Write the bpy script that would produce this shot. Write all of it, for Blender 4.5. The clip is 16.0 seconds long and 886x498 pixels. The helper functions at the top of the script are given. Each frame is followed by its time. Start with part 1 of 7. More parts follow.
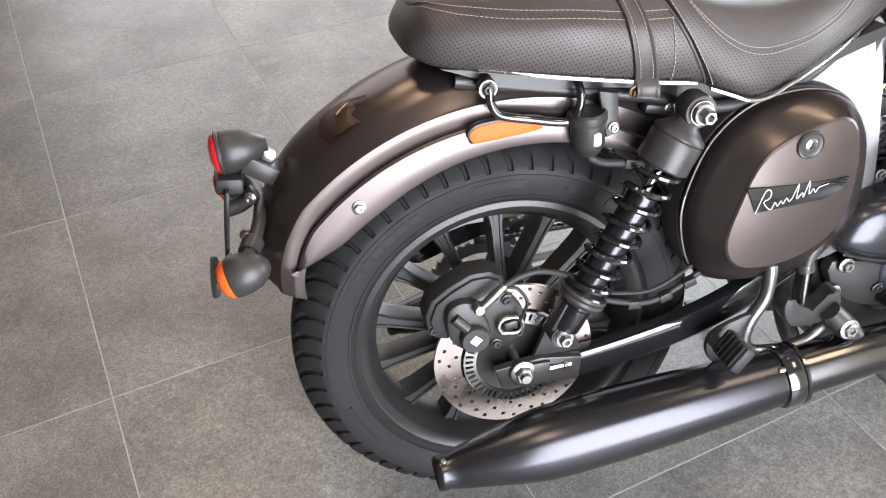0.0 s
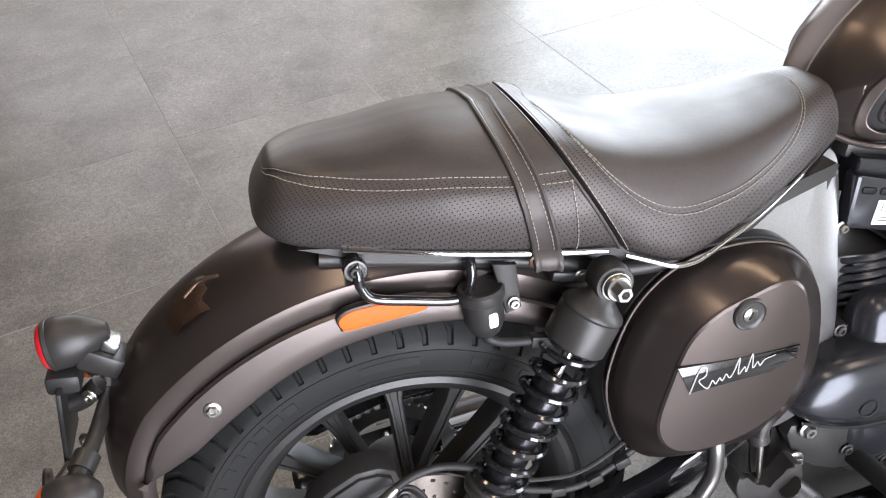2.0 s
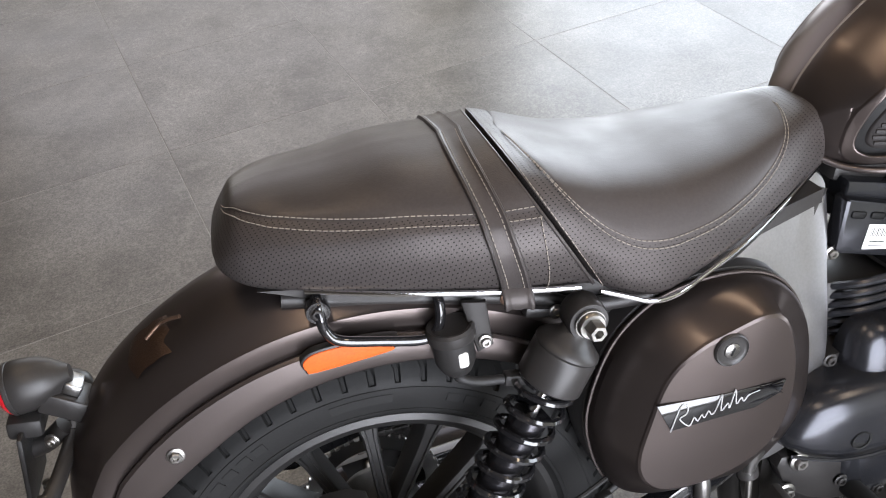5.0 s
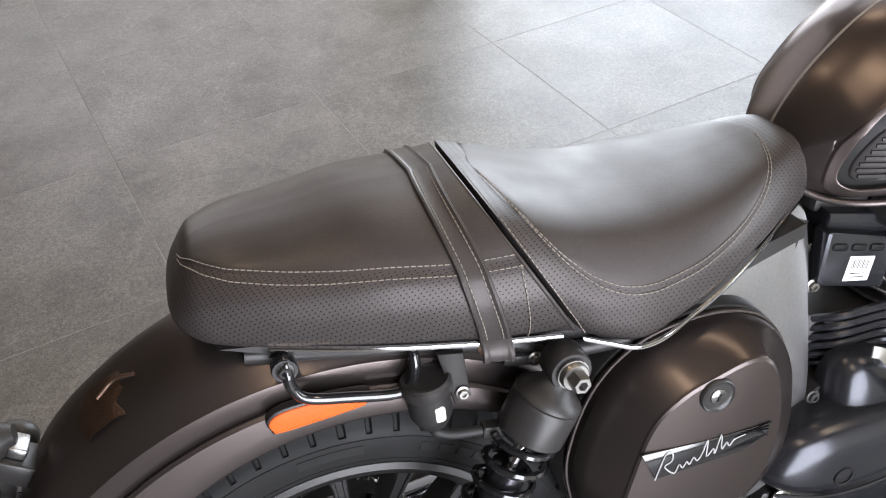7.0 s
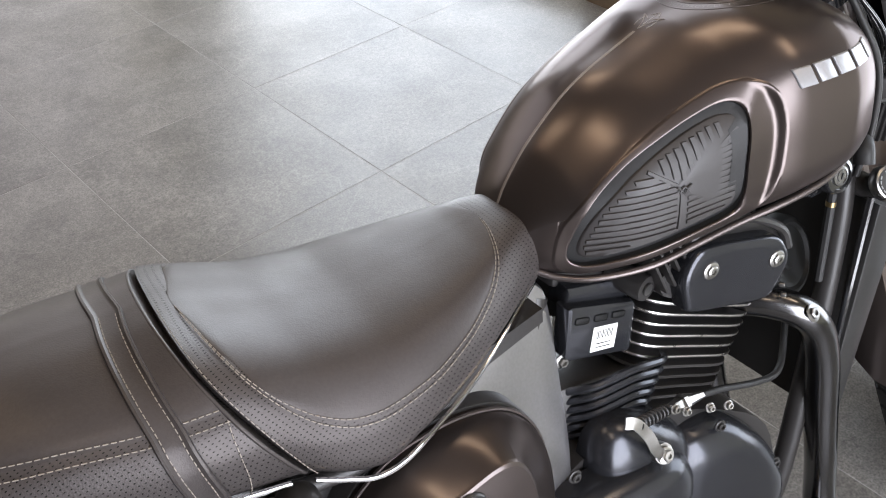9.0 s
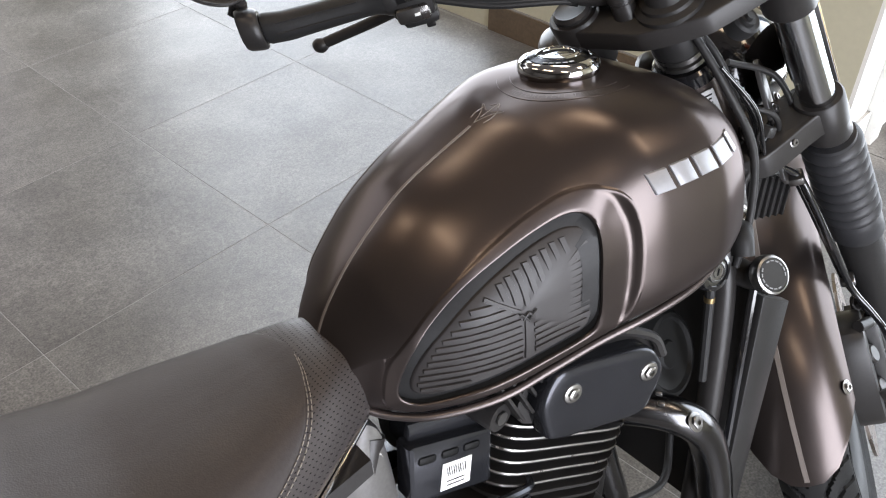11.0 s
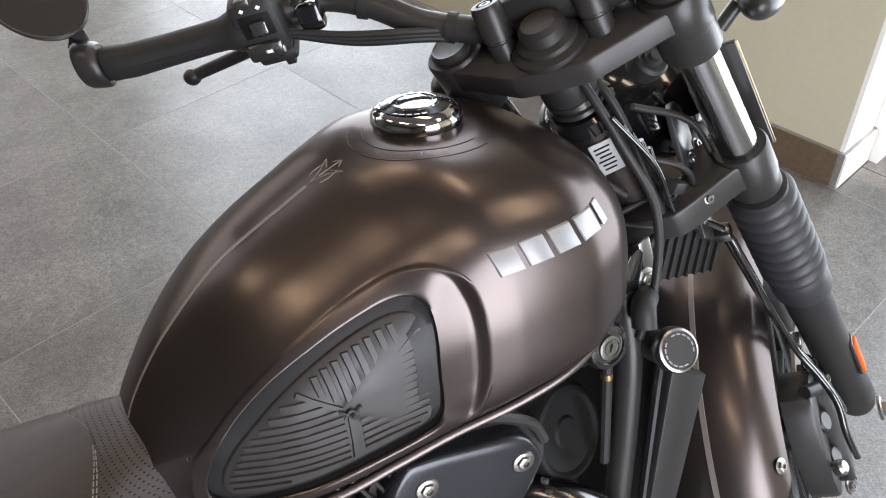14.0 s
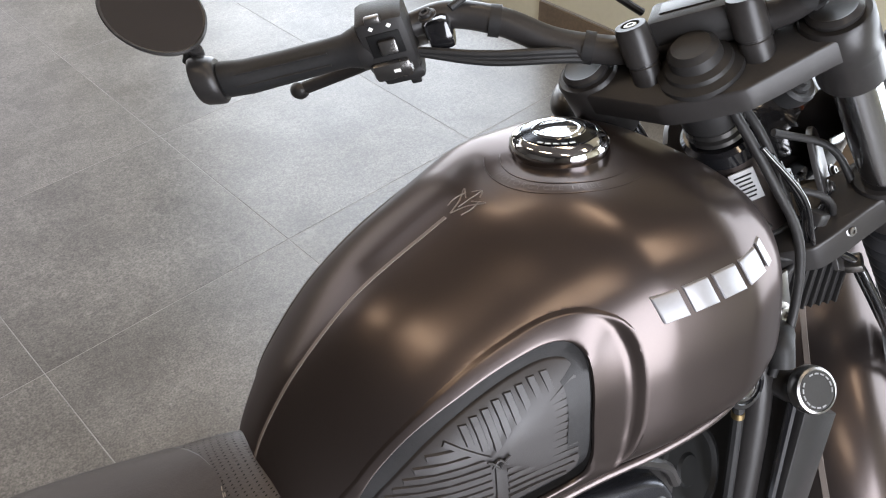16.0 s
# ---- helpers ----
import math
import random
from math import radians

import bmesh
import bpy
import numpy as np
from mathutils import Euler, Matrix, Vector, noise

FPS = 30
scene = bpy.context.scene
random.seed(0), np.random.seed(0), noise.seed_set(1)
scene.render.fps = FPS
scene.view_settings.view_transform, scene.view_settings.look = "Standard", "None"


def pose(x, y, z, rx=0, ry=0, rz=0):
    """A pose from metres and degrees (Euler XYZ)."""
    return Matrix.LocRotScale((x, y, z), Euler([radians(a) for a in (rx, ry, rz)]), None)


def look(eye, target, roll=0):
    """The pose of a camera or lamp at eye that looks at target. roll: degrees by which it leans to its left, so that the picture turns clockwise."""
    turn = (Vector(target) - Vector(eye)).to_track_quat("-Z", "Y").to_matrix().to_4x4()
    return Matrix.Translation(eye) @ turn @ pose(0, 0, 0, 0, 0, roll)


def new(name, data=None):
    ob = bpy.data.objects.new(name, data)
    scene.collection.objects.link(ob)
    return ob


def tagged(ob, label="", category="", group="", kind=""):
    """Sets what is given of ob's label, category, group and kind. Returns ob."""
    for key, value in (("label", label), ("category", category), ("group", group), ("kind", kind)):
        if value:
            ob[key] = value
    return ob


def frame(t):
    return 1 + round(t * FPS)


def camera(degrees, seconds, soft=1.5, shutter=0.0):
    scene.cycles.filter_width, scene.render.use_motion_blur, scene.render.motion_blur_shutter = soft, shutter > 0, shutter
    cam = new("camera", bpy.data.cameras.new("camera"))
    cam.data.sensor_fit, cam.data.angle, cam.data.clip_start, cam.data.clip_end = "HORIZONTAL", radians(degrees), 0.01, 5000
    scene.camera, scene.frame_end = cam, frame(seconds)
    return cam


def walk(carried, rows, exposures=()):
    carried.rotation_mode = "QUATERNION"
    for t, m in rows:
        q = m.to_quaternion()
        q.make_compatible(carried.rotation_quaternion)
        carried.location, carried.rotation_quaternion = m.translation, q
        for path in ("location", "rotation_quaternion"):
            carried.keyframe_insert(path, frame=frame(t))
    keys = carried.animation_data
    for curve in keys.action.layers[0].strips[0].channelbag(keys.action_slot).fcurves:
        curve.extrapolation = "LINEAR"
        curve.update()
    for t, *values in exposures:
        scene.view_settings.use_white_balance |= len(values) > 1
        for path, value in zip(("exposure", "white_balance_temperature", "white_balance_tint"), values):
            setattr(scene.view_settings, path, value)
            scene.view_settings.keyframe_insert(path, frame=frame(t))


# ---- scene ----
cam = camera(53.12, 16.0, soft=1.1)
PATH = [
    (0, (-0.3013, -0.8818, 1.3295), (-0.0286, 0.2866, 0.2709), -1.23),
    (0.5, (-0.2830, -0.8469, 1.3400), (0.0001, 0.3218, 0.2846), -1.32),
    (1, (-0.2127, -0.7839, 1.3550), (0.0656, 0.4001, 0.3155), -2.12),
    (1.5, (-0.1452, -0.7222, 1.3537), (0.1295, 0.4744, 0.3276), -2.90),
    (2, (-0.0921, -0.6667, 1.3454), (0.1836, 0.5390, 0.3305), -3.31),
    (2.5, (-0.0526, -0.6354, 1.3401), (0.2133, 0.5713, 0.3236), -3.44),
    (3, (-0.0371, -0.6269, 1.3422), (0.2215, 0.5853, 0.3305), -3.61),
    (3.5, (-0.0263, -0.6312, 1.3452), (0.2272, 0.5817, 0.3329), -3.92),
    (6, (-0.0302, -0.6226, 1.3608), (0.2221, 0.5771, 0.3326), -5.43),
    (6.5, (-0.0228, -0.6075, 1.3603), (0.2556, 0.5894, 0.3357), -4.78),
    (7, (-0.0283, -0.5453, 1.3688), (0.2982, 0.6236, 0.3262), -3.17),
    (7.5, (-0.0584, -0.5082, 1.3768), (0.3517, 0.6383, 0.3389), -1.09),
    (8, (-0.0883, -0.4750, 1.3709), (0.4372, 0.6192, 0.3286), 1.22),
    (8.5, (-0.0198, -0.4733, 1.3731), (0.5493, 0.6002, 0.3321), 1.34),
    (9, (0.1200, -0.4645, 1.3957), (0.7440, 0.5824, 0.3591), -0.47),
    (9.2, (0.1616, -0.4596, 1.3982), (0.7820, 0.5908, 0.3630), -0.77),
    (11.5, (0.3656, -0.3649, 1.3939), (1.0962, 0.6230, 0.3690), 0.65),
    (12, (0.4346, -0.3696, 1.3918), (1.1522, 0.6265, 0.3657), 0.27),
    (12.5, (0.4863, -0.3701, 1.3874), (1.1906, 0.6351, 0.3610), 0.05),
    (13, (0.5223, -0.3765, 1.3859), (1.2054, 0.6326, 0.3492), -0.24),
    (13.5, (0.5303, -0.3768, 1.3864), (1.1938, 0.6424, 0.3467), -0.53),
    (14, (0.5347, -0.3644, 1.3831), (1.1869, 0.6604, 0.3417), -0.46),
    (14.5, (0.5331, -0.3649, 1.3805), (1.1682, 0.6659, 0.3345), -0.71),
    (15, (0.5213, -0.3579, 1.3919), (1.1376, 0.6821, 0.3438), -0.86),
    (15.5, (0.5087, -0.3120, 1.3865), (1.1203, 0.7285, 0.3360), -0.81),
    (16, (0.4812, -0.2671, 1.3866), (1.0940, 0.7656, 0.3292), -0.57),
]
EXPOSED = [(0, 0.44), (1.0, 0.34), (2.0, 0.12), (3.5, -0.18), (7, -0.22), (9, -0.28), (12.5, -0.55), (16, -0.28)]
walk(cam, [(t, look(eye, target, roll)) for t, eye, target, roll in PATH], [(t, stops, 6980, 17) for t, stops in EXPOSED])

# ---- world, sun, large lights ----
world = bpy.data.worlds.new("sky")
scene.world = world
world.use_nodes = True
wn = world.node_tree.nodes
wn.clear()
sky = wn.new("ShaderNodeTexSky")
sky.sky_type, sky.sun_disc, sky.sun_elevation, sky.sun_rotation = "NISHITA", False, radians(61), radians(200)
wback, wout = wn.new("ShaderNodeBackground"), wn.new("ShaderNodeOutputWorld")
wback.inputs["Strength"].default_value = 0.12
world.node_tree.links.new(sky.outputs[0], wback.inputs[0])
world.node_tree.links.new(wback.outputs[0], wout.inputs[0])
scene.view_settings.exposure = 0.0

# the room's own axes: V along the tiles towards the street, T along the shop front
AV, AT = Vector((0.97774, 0.20982, 0.0)), Vector((-0.20982, 0.97774, 0.0))
ROOM = Matrix(((AV.x, AT.x, 0, 0), (AV.y, AT.y, 0, 0), (0, 0, 1, 0), (0, 0, 0, 1)))


def room(s, t, z=0.0):
    return ROOM @ Vector((s, t, z))


T_SOUTH = -2.2


def area(name, s, t, z, to, sx, sy, watts, colour):
    lamp = bpy.data.lights.new(name, "AREA")
    lamp.shape, lamp.size, lamp.size_y, lamp.energy, lamp.color = "RECTANGLE", sx, sy, watts, colour
    ob = new(name, lamp)
    d = ROOM.to_3x3() @ Vector(to)
    ob.matrix_world = Matrix.Translation(room(s, t, z)) @ d.to_track_quat("-Z", "Y").to_matrix().to_4x4()
    return ob


sun = new("sun", bpy.data.lights.new("sun", "SUN"))
sun.data.energy, sun.data.angle, sun.data.color = 5.0, radians(0.5), (1.0, 0.95, 0.87)
sun.matrix_world = (ROOM.to_3x3() @ Vector((-0.13, 0.46, -0.88))).to_track_quat("-Z", "Y").to_matrix().to_4x4()

COOL, DAY, WARM = (0.74, 0.88, 1.0), (0.94, 0.96, 1.0), (1.0, 0.80, 0.54)
SHADE = (0.78, 0.88, 1.0)
area("window_light", 2.44, 2.55, 1.5, (-1, -0.1, -0.1), 2.34, 2.7, 185, COOL)
area("window_light", 0.75, 4.3, 1.7, (0, -1, -0.1), 2.6, 2.3, 40, DAY)
area("door_light", 2.76, -1.0, 1.15, (-1, 0.1, -0.05), 1.9, 2.0, 130, COOL)
# unseen back window, placed and sized to brighten the bike's near side
area("window_light", 0.05, T_SOUTH + 0.1, 1.3, (0, 1, 0.0), 1.5, 2.4, 220, SHADE)
CEIL = 3.1
PANELS = [(s, t) for s in (-0.4, 1.4) for t in (-0.9, 0.8, 2.5)]
for s, t in PANELS:
    area("panel_light", s, t, CEIL - 0.06, (0, 0.0001, -1), 0.26, 0.9, 11, WARM)

# ---- materials ----


def material(name, colour, rough=0.5, metal=0.0, vary=0.12, grain=9.0, fine=160.0, bump=0.0, bscale=300.0, coat=0.0, coat_rough=0.1,
             rvary=0.06, alpha=None, spec=0.5):
    m = bpy.data.materials.new(name)
    m.use_nodes = True
    t = m.node_tree
    n, l = t.nodes, t.links
    b = n["Principled BSDF"]
    b.inputs["Metallic"].default_value = metal
    b.inputs["Specular IOR Level"].default_value = spec
    b.inputs["Coat Weight"].default_value = coat
    b.inputs["Coat Roughness"].default_value = coat_rough
    co = n.new("ShaderNodeTexCoord")
    big, small = n.new("ShaderNodeTexNoise"), n.new("ShaderNodeTexNoise")
    big.inputs["Scale"].default_value, small.inputs["Scale"].default_value = grain, fine
    big.inputs["Detail"].default_value, small.inputs["Detail"].default_value = 4, 3
    add = n.new("ShaderNodeMath")
    add.operation = "ADD"
    for q in (big, small):
        l.new(co.outputs["Object"], q.inputs["Vector"])
    l.new(big.outputs["Fac"], add.inputs[0])
    l.new(small.outputs["Fac"], add.inputs[1])
    ramp = n.new("ShaderNodeMapRange")
    ramp.inputs["From Min"].default_value, ramp.inputs["From Max"].default_value = 0.6, 1.4
    ramp.inputs["To Min"].default_value, ramp.inputs["To Max"].default_value = 1 - vary, 1 + vary
    l.new(add.outputs[0], ramp.inputs["Value"])
    col = n.new("ShaderNodeVectorMath")
    col.operation = "SCALE"
    col.inputs[0].default_value = colour[:3]
    l.new(ramp.outputs[0], col.inputs["Scale"])
    l.new(col.outputs[0], b.inputs["Base Color"])
    rr = n.new("ShaderNodeMapRange")
    rr.inputs["From Min"].default_value, rr.inputs["From Max"].default_value = 0.3, 0.7
    rr.inputs["To Min"].default_value, rr.inputs["To Max"].default_value = max(0.02, rough - rvary), min(1, rough + rvary)
    l.new(big.outputs["Fac"], rr.inputs["Value"])
    l.new(rr.outputs[0], b.inputs["Roughness"])
    if bump:
        bt, bn = n.new("ShaderNodeTexNoise"), n.new("ShaderNodeBump")
        bt.inputs["Scale"].default_value, bt.inputs["Detail"].default_value = bscale, 3
        l.new(co.outputs["Object"], bt.inputs["Vector"])
        bn.inputs["Strength"].default_value, bn.inputs["Distance"].default_value = bump, 0.001
        l.new(bt.outputs["Fac"], bn.inputs["Height"])
        l.new(bn.outputs[0], b.inputs["Normal"])
    return m


PAINT = material("satin_smoke_paint", (0.078, 0.064, 0.060), 0.29, 0.85, 0.04, 5, 900, rvary=0.006, coat=0.15, coat_rough=0.15)
PAINT.node_tree.nodes["Principled BSDF"].inputs["Specular Tint"].default_value = (0.50, 0.47, 0.47, 1)
# lighter copy of the smoke paint for lit upright faces, also for fine print
PAINT2 = material("smoke_paint_lit_and_print", (0.092, 0.076, 0.072), 0.34, 0.85, 0.05, 5, 900, rvary=0.02, coat=0.2, coat_rough=0.3)
STRIPE = material("bronze_grey_stripe", (0.17, 0.145, 0.13), 0.42, 0.3, 0.08, 9, 500)
BLACK = material("satin_black_metal", (0.0200, 0.0185, 0.0180), 0.36, 0.0, 0.2, 12, 300, bump=0.05, bscale=900, spec=0.32)
GLOSS = material("gloss_black_enamel", (0.008, 0.008, 0.009), 0.12, 0.0, 0.2, 8, 200, coat=0.6, coat_rough=0.05, rvary=0.03)
PLASTIC = material("moulded_black_plastic", (0.018, 0.0172, 0.017), 0.45, 0.0, 0.15, 20, 300, bump=0.2, bscale=1500, spec=0.25)
ALLOY = material("dark_cast_alloy", (0.023, 0.0222, 0.022), 0.42, 0.35, 0.15, 14, 400, bump=0.12, bscale=1100)
CHROME = material("chrome", (0.60, 0.60, 0.61), 0.08, 1.0, 0.03, 10, 200, rvary=0.02)
DARKCHROME = material("black_chrome", (0.038, 0.039, 0.044), 0.18, 1.0, 0.08, 6, 200, rvary=0.03)
STEEL = material("brushed_steel", (0.27, 0.265, 0.26), 0.32, 1.0, 0.12, 30, 400, bump=0.1, bscale=600)
ZINC = material("zinc_plate", (0.30, 0.29, 0.275), 0.34, 1.0, 0.1, 40, 400)
SATIN = material("satin_exhaust_black", (0.040, 0.039, 0.043), 0.22, 0.85, 0.08, 6, 300, rvary=0.03)
PIPE = material("smoked_chrome", (0.11, 0.108, 0.11), 0.2, 1.0, 0.08, 6, 300, rvary=0.04)
DISC = material("brake_disc_steel", (0.36, 0.31, 0.28), 0.3, 1.0, 0.18, 22, 500, bump=0.1, bscale=500)
RUBBER = material("tyre_rubber", (0.0105, 0.0105, 0.0105), 0.66, 0.0, 0.25, 18, 260, bump=0.25, bscale=700, rvary=0.1, spec=0.22)
PADM = material("knee_pad_rubber", (0.0190, 0.0163, 0.0158), 0.52, 0.0, 0.15, 25, 300, bump=0.12, bscale=900)
SOFT = material("soft_rubber", (0.016, 0.0158, 0.016), 0.5, 0.0, 0.18, 30, 300, bump=0.15, bscale=900, spec=0.25)
GAITER = material("ribbed_gaiter_rubber", (0.022, 0.022, 0.024), 0.48, 0.0, 0.15, 25, 300, bump=0.1, bscale=900, spec=0.4)
THREAD = material("tan_thread", (0.19, 0.165, 0.14), 0.8, 0.0, 0.2, 50, 900)
AMBER = material("amber_lens", (0.60, 0.095, 0.018), 0.5, 0.0, 0.15, 20, 300, bump=0.5, bscale=450, spec=0.15)
RED = material("red_lens", (0.40, 0.008, 0.015), 0.15, 0.0, 0.1, 20, 300, coat=0.8)
BRONZE = material("bronze_badge", (0.10, 0.06, 0.042), 0.4, 0.7, 0.25, 60, 400, bump=0.3, bscale=500)
SILVER = material("silver_badge", (0.25, 0.25, 0.26), 0.42, 0.4, 0.05, 20, 300)
PAPER = material("white_sticker", (0.75, 0.75, 0.73), 0.5, 0.0, 0.04, 40, 300)
LABEL = material("grey_film_label", (0.34, 0.34, 0.34), 0.4, 0.0, 0.08, 60, 300)
# besides print, this black paints the shade inside slots and holes
INK = material("matt_black_and_slot_shade", (0.004, 0.004, 0.004), 0.6, spec=0.2)
FORKC = material("hard_chrome_tube", (0.50, 0.51, 0.53), 0.17, 1.0, 0.04, 10, 200, rvary=0.03)
PEGM = material("gunmetal_tube", (0.16, 0.155, 0.15), 0.3, 0.9, 0.1, 12, 300)
FINE = material("polished_fin_edge", (0.62, 0.60, 0.57), 0.3, 1.0, 0.12, 30, 400)
MIRROR = material("mirror_glass", (0.30, 0.28, 0.27), 0.06, 1.0, 0.02, 5, 100, rvary=0.01)
BRASS = material("brass", (0.34, 0.25, 0.13), 0.35, 1.0, 0.2, 40, 300)
WALL = material("beige_wall_paint", (0.50, 0.475, 0.36), 0.6, 0.0, 0.05, 2.5, 60, bump=0.12, bscale=140)
# colour invented for walls out of view, dark to deepen the bike's reflections
DIM = material("unseen_wall_darkened", (0.13, 0.115, 0.10), 0.6, 0.0, 0.15, 2.5, 60, bump=0.12, bscale=140)
WHITE = material("white_wall_paint", (0.80, 0.79, 0.76), 0.6, 0.0, 0.05, 3, 80, bump=0.1, bscale=140)
SKIRT = material("dark_skirting_tile", (0.125, 0.090, 0.060), 0.4, 0.0, 0.25, 7, 90, bump=0.1, bscale=200)
GROUT = material("pale_grout", (0.21, 0.205, 0.195), 0.7, 0.0, 0.35, 8, 200)
CEILING = material("brown_ceiling_for_reflections", (0.075, 0.062, 0.053), 0.8, 0.0, 0.05, 3, 80)
OUTSIDE = material("pale_paving", (0.55, 0.52, 0.48), 0.7, 0.0, 0.15, 1.5, 40, bump=0.2, bscale=60)
FRAMEM = material("white_window_frame", (0.72, 0.72, 0.70), 0.4, 0.0, 0.05)


def leather(name, perforated):
    m = material(name, (0.030, 0.0260, 0.0252), 0.42, 0.0, 0.2, 10, 300, rvary=0.09, spec=0.30)
    t = m.node_tree
    n, l = t.nodes, t.links
    b = n["Principled BSDF"]
    co = next(q for q in n if q.type == "TEX_COORD")
    cells, crease = n.new("ShaderNodeTexVoronoi"), n.new("ShaderNodeTexNoise")
    # warm tint in the sheen stands in for the warm lamps' light
    b.inputs["Specular Tint"].default_value = (1.0, 0.92, 0.89, 1)
    cells.inputs["Scale"].default_value = 620
    crease.inputs["Scale"].default_value, crease.inputs["Detail"].default_value = 22, 5
    l.new(co.outputs["Object"], cells.inputs["Vector"])
    l.new(co.outputs["Object"], crease.inputs["Vector"])
    mixh = n.new("ShaderNodeMath")
    mixh.operation = "MULTIPLY_ADD"
    l.new(crease.outputs["Fac"], mixh.inputs[0])
    mixh.inputs[1].default_value = 0.9 if perforated else 3.4
    l.new(cells.outputs["Distance"], mixh.inputs[2])
    height = mixh.outputs[0]
    if perforated:
        sep = n.new("ShaderNodeSeparateXYZ")
        l.new(co.outputs["Object"], sep.inputs[0])

        def calc(op, a, bb):
            q = n.new("ShaderNodeMath")
            q.operation = op
            for i, v in enumerate((a, bb)):
                if isinstance(v, float):
                    q.inputs[i].default_value = v
                else:
                    l.new(v, q.inputs[i])
            return q.outputs[0]

        pitch = 0.0058
        away = calc("ABSOLUTE", sep.outputs["Y"], 0.0)
        row = calc("DIVIDE", calc("SUBTRACT", sep.outputs["Z"], away), pitch * 0.75)
        half = calc("MULTIPLY", calc("FLOORED_MODULO", calc("FLOOR", row, 0.0), 2.0), 0.5)
        u = calc("SUBTRACT", calc("FRACT", calc("ADD", calc("DIVIDE", calc("ADD", sep.outputs["X"], calc("MULTIPLY", away, 0.7)), pitch), half), 0.0), 0.5)
        v = calc("SUBTRACT", calc("FRACT", row, 0.0), 0.5)
        r2 = calc("ADD", calc("MULTIPLY", u, u), calc("MULTIPLY", v, v))
        hole = calc("LESS_THAN", r2, 0.026)
        height = calc("SUBTRACT", height, calc("MULTIPLY", hole, 3.0))
        src = b.inputs["Base Color"].links[0].from_socket
        dark = n.new("ShaderNodeMix")
        dark.data_type = "RGBA"
        l.new(hole, dark.inputs["Factor"])
        l.new(src, dark.inputs[6])
        dark.inputs[7].default_value = (0.003, 0.003, 0.003, 1)
        l.new(dark.outputs[2], b.inputs["Base Color"])
        l.new(calc("MULTIPLY", calc("SUBTRACT", 1.0, calc("MULTIPLY", hole, 0.7)), 0.36), b.inputs["Specular IOR Level"])
    bn = n.new("ShaderNodeBump")
    bn.inputs["Strength"].default_value, bn.inputs["Distance"].default_value = (0.22 if perforated else 0.16), 0.0006
    l.new(height, bn.inputs["Height"])
    l.new(bn.outputs[0], b.inputs["Normal"])
    return m


LEATHER = leather("black_leather", False)
PERF = leather("perforated_black_leather", True)


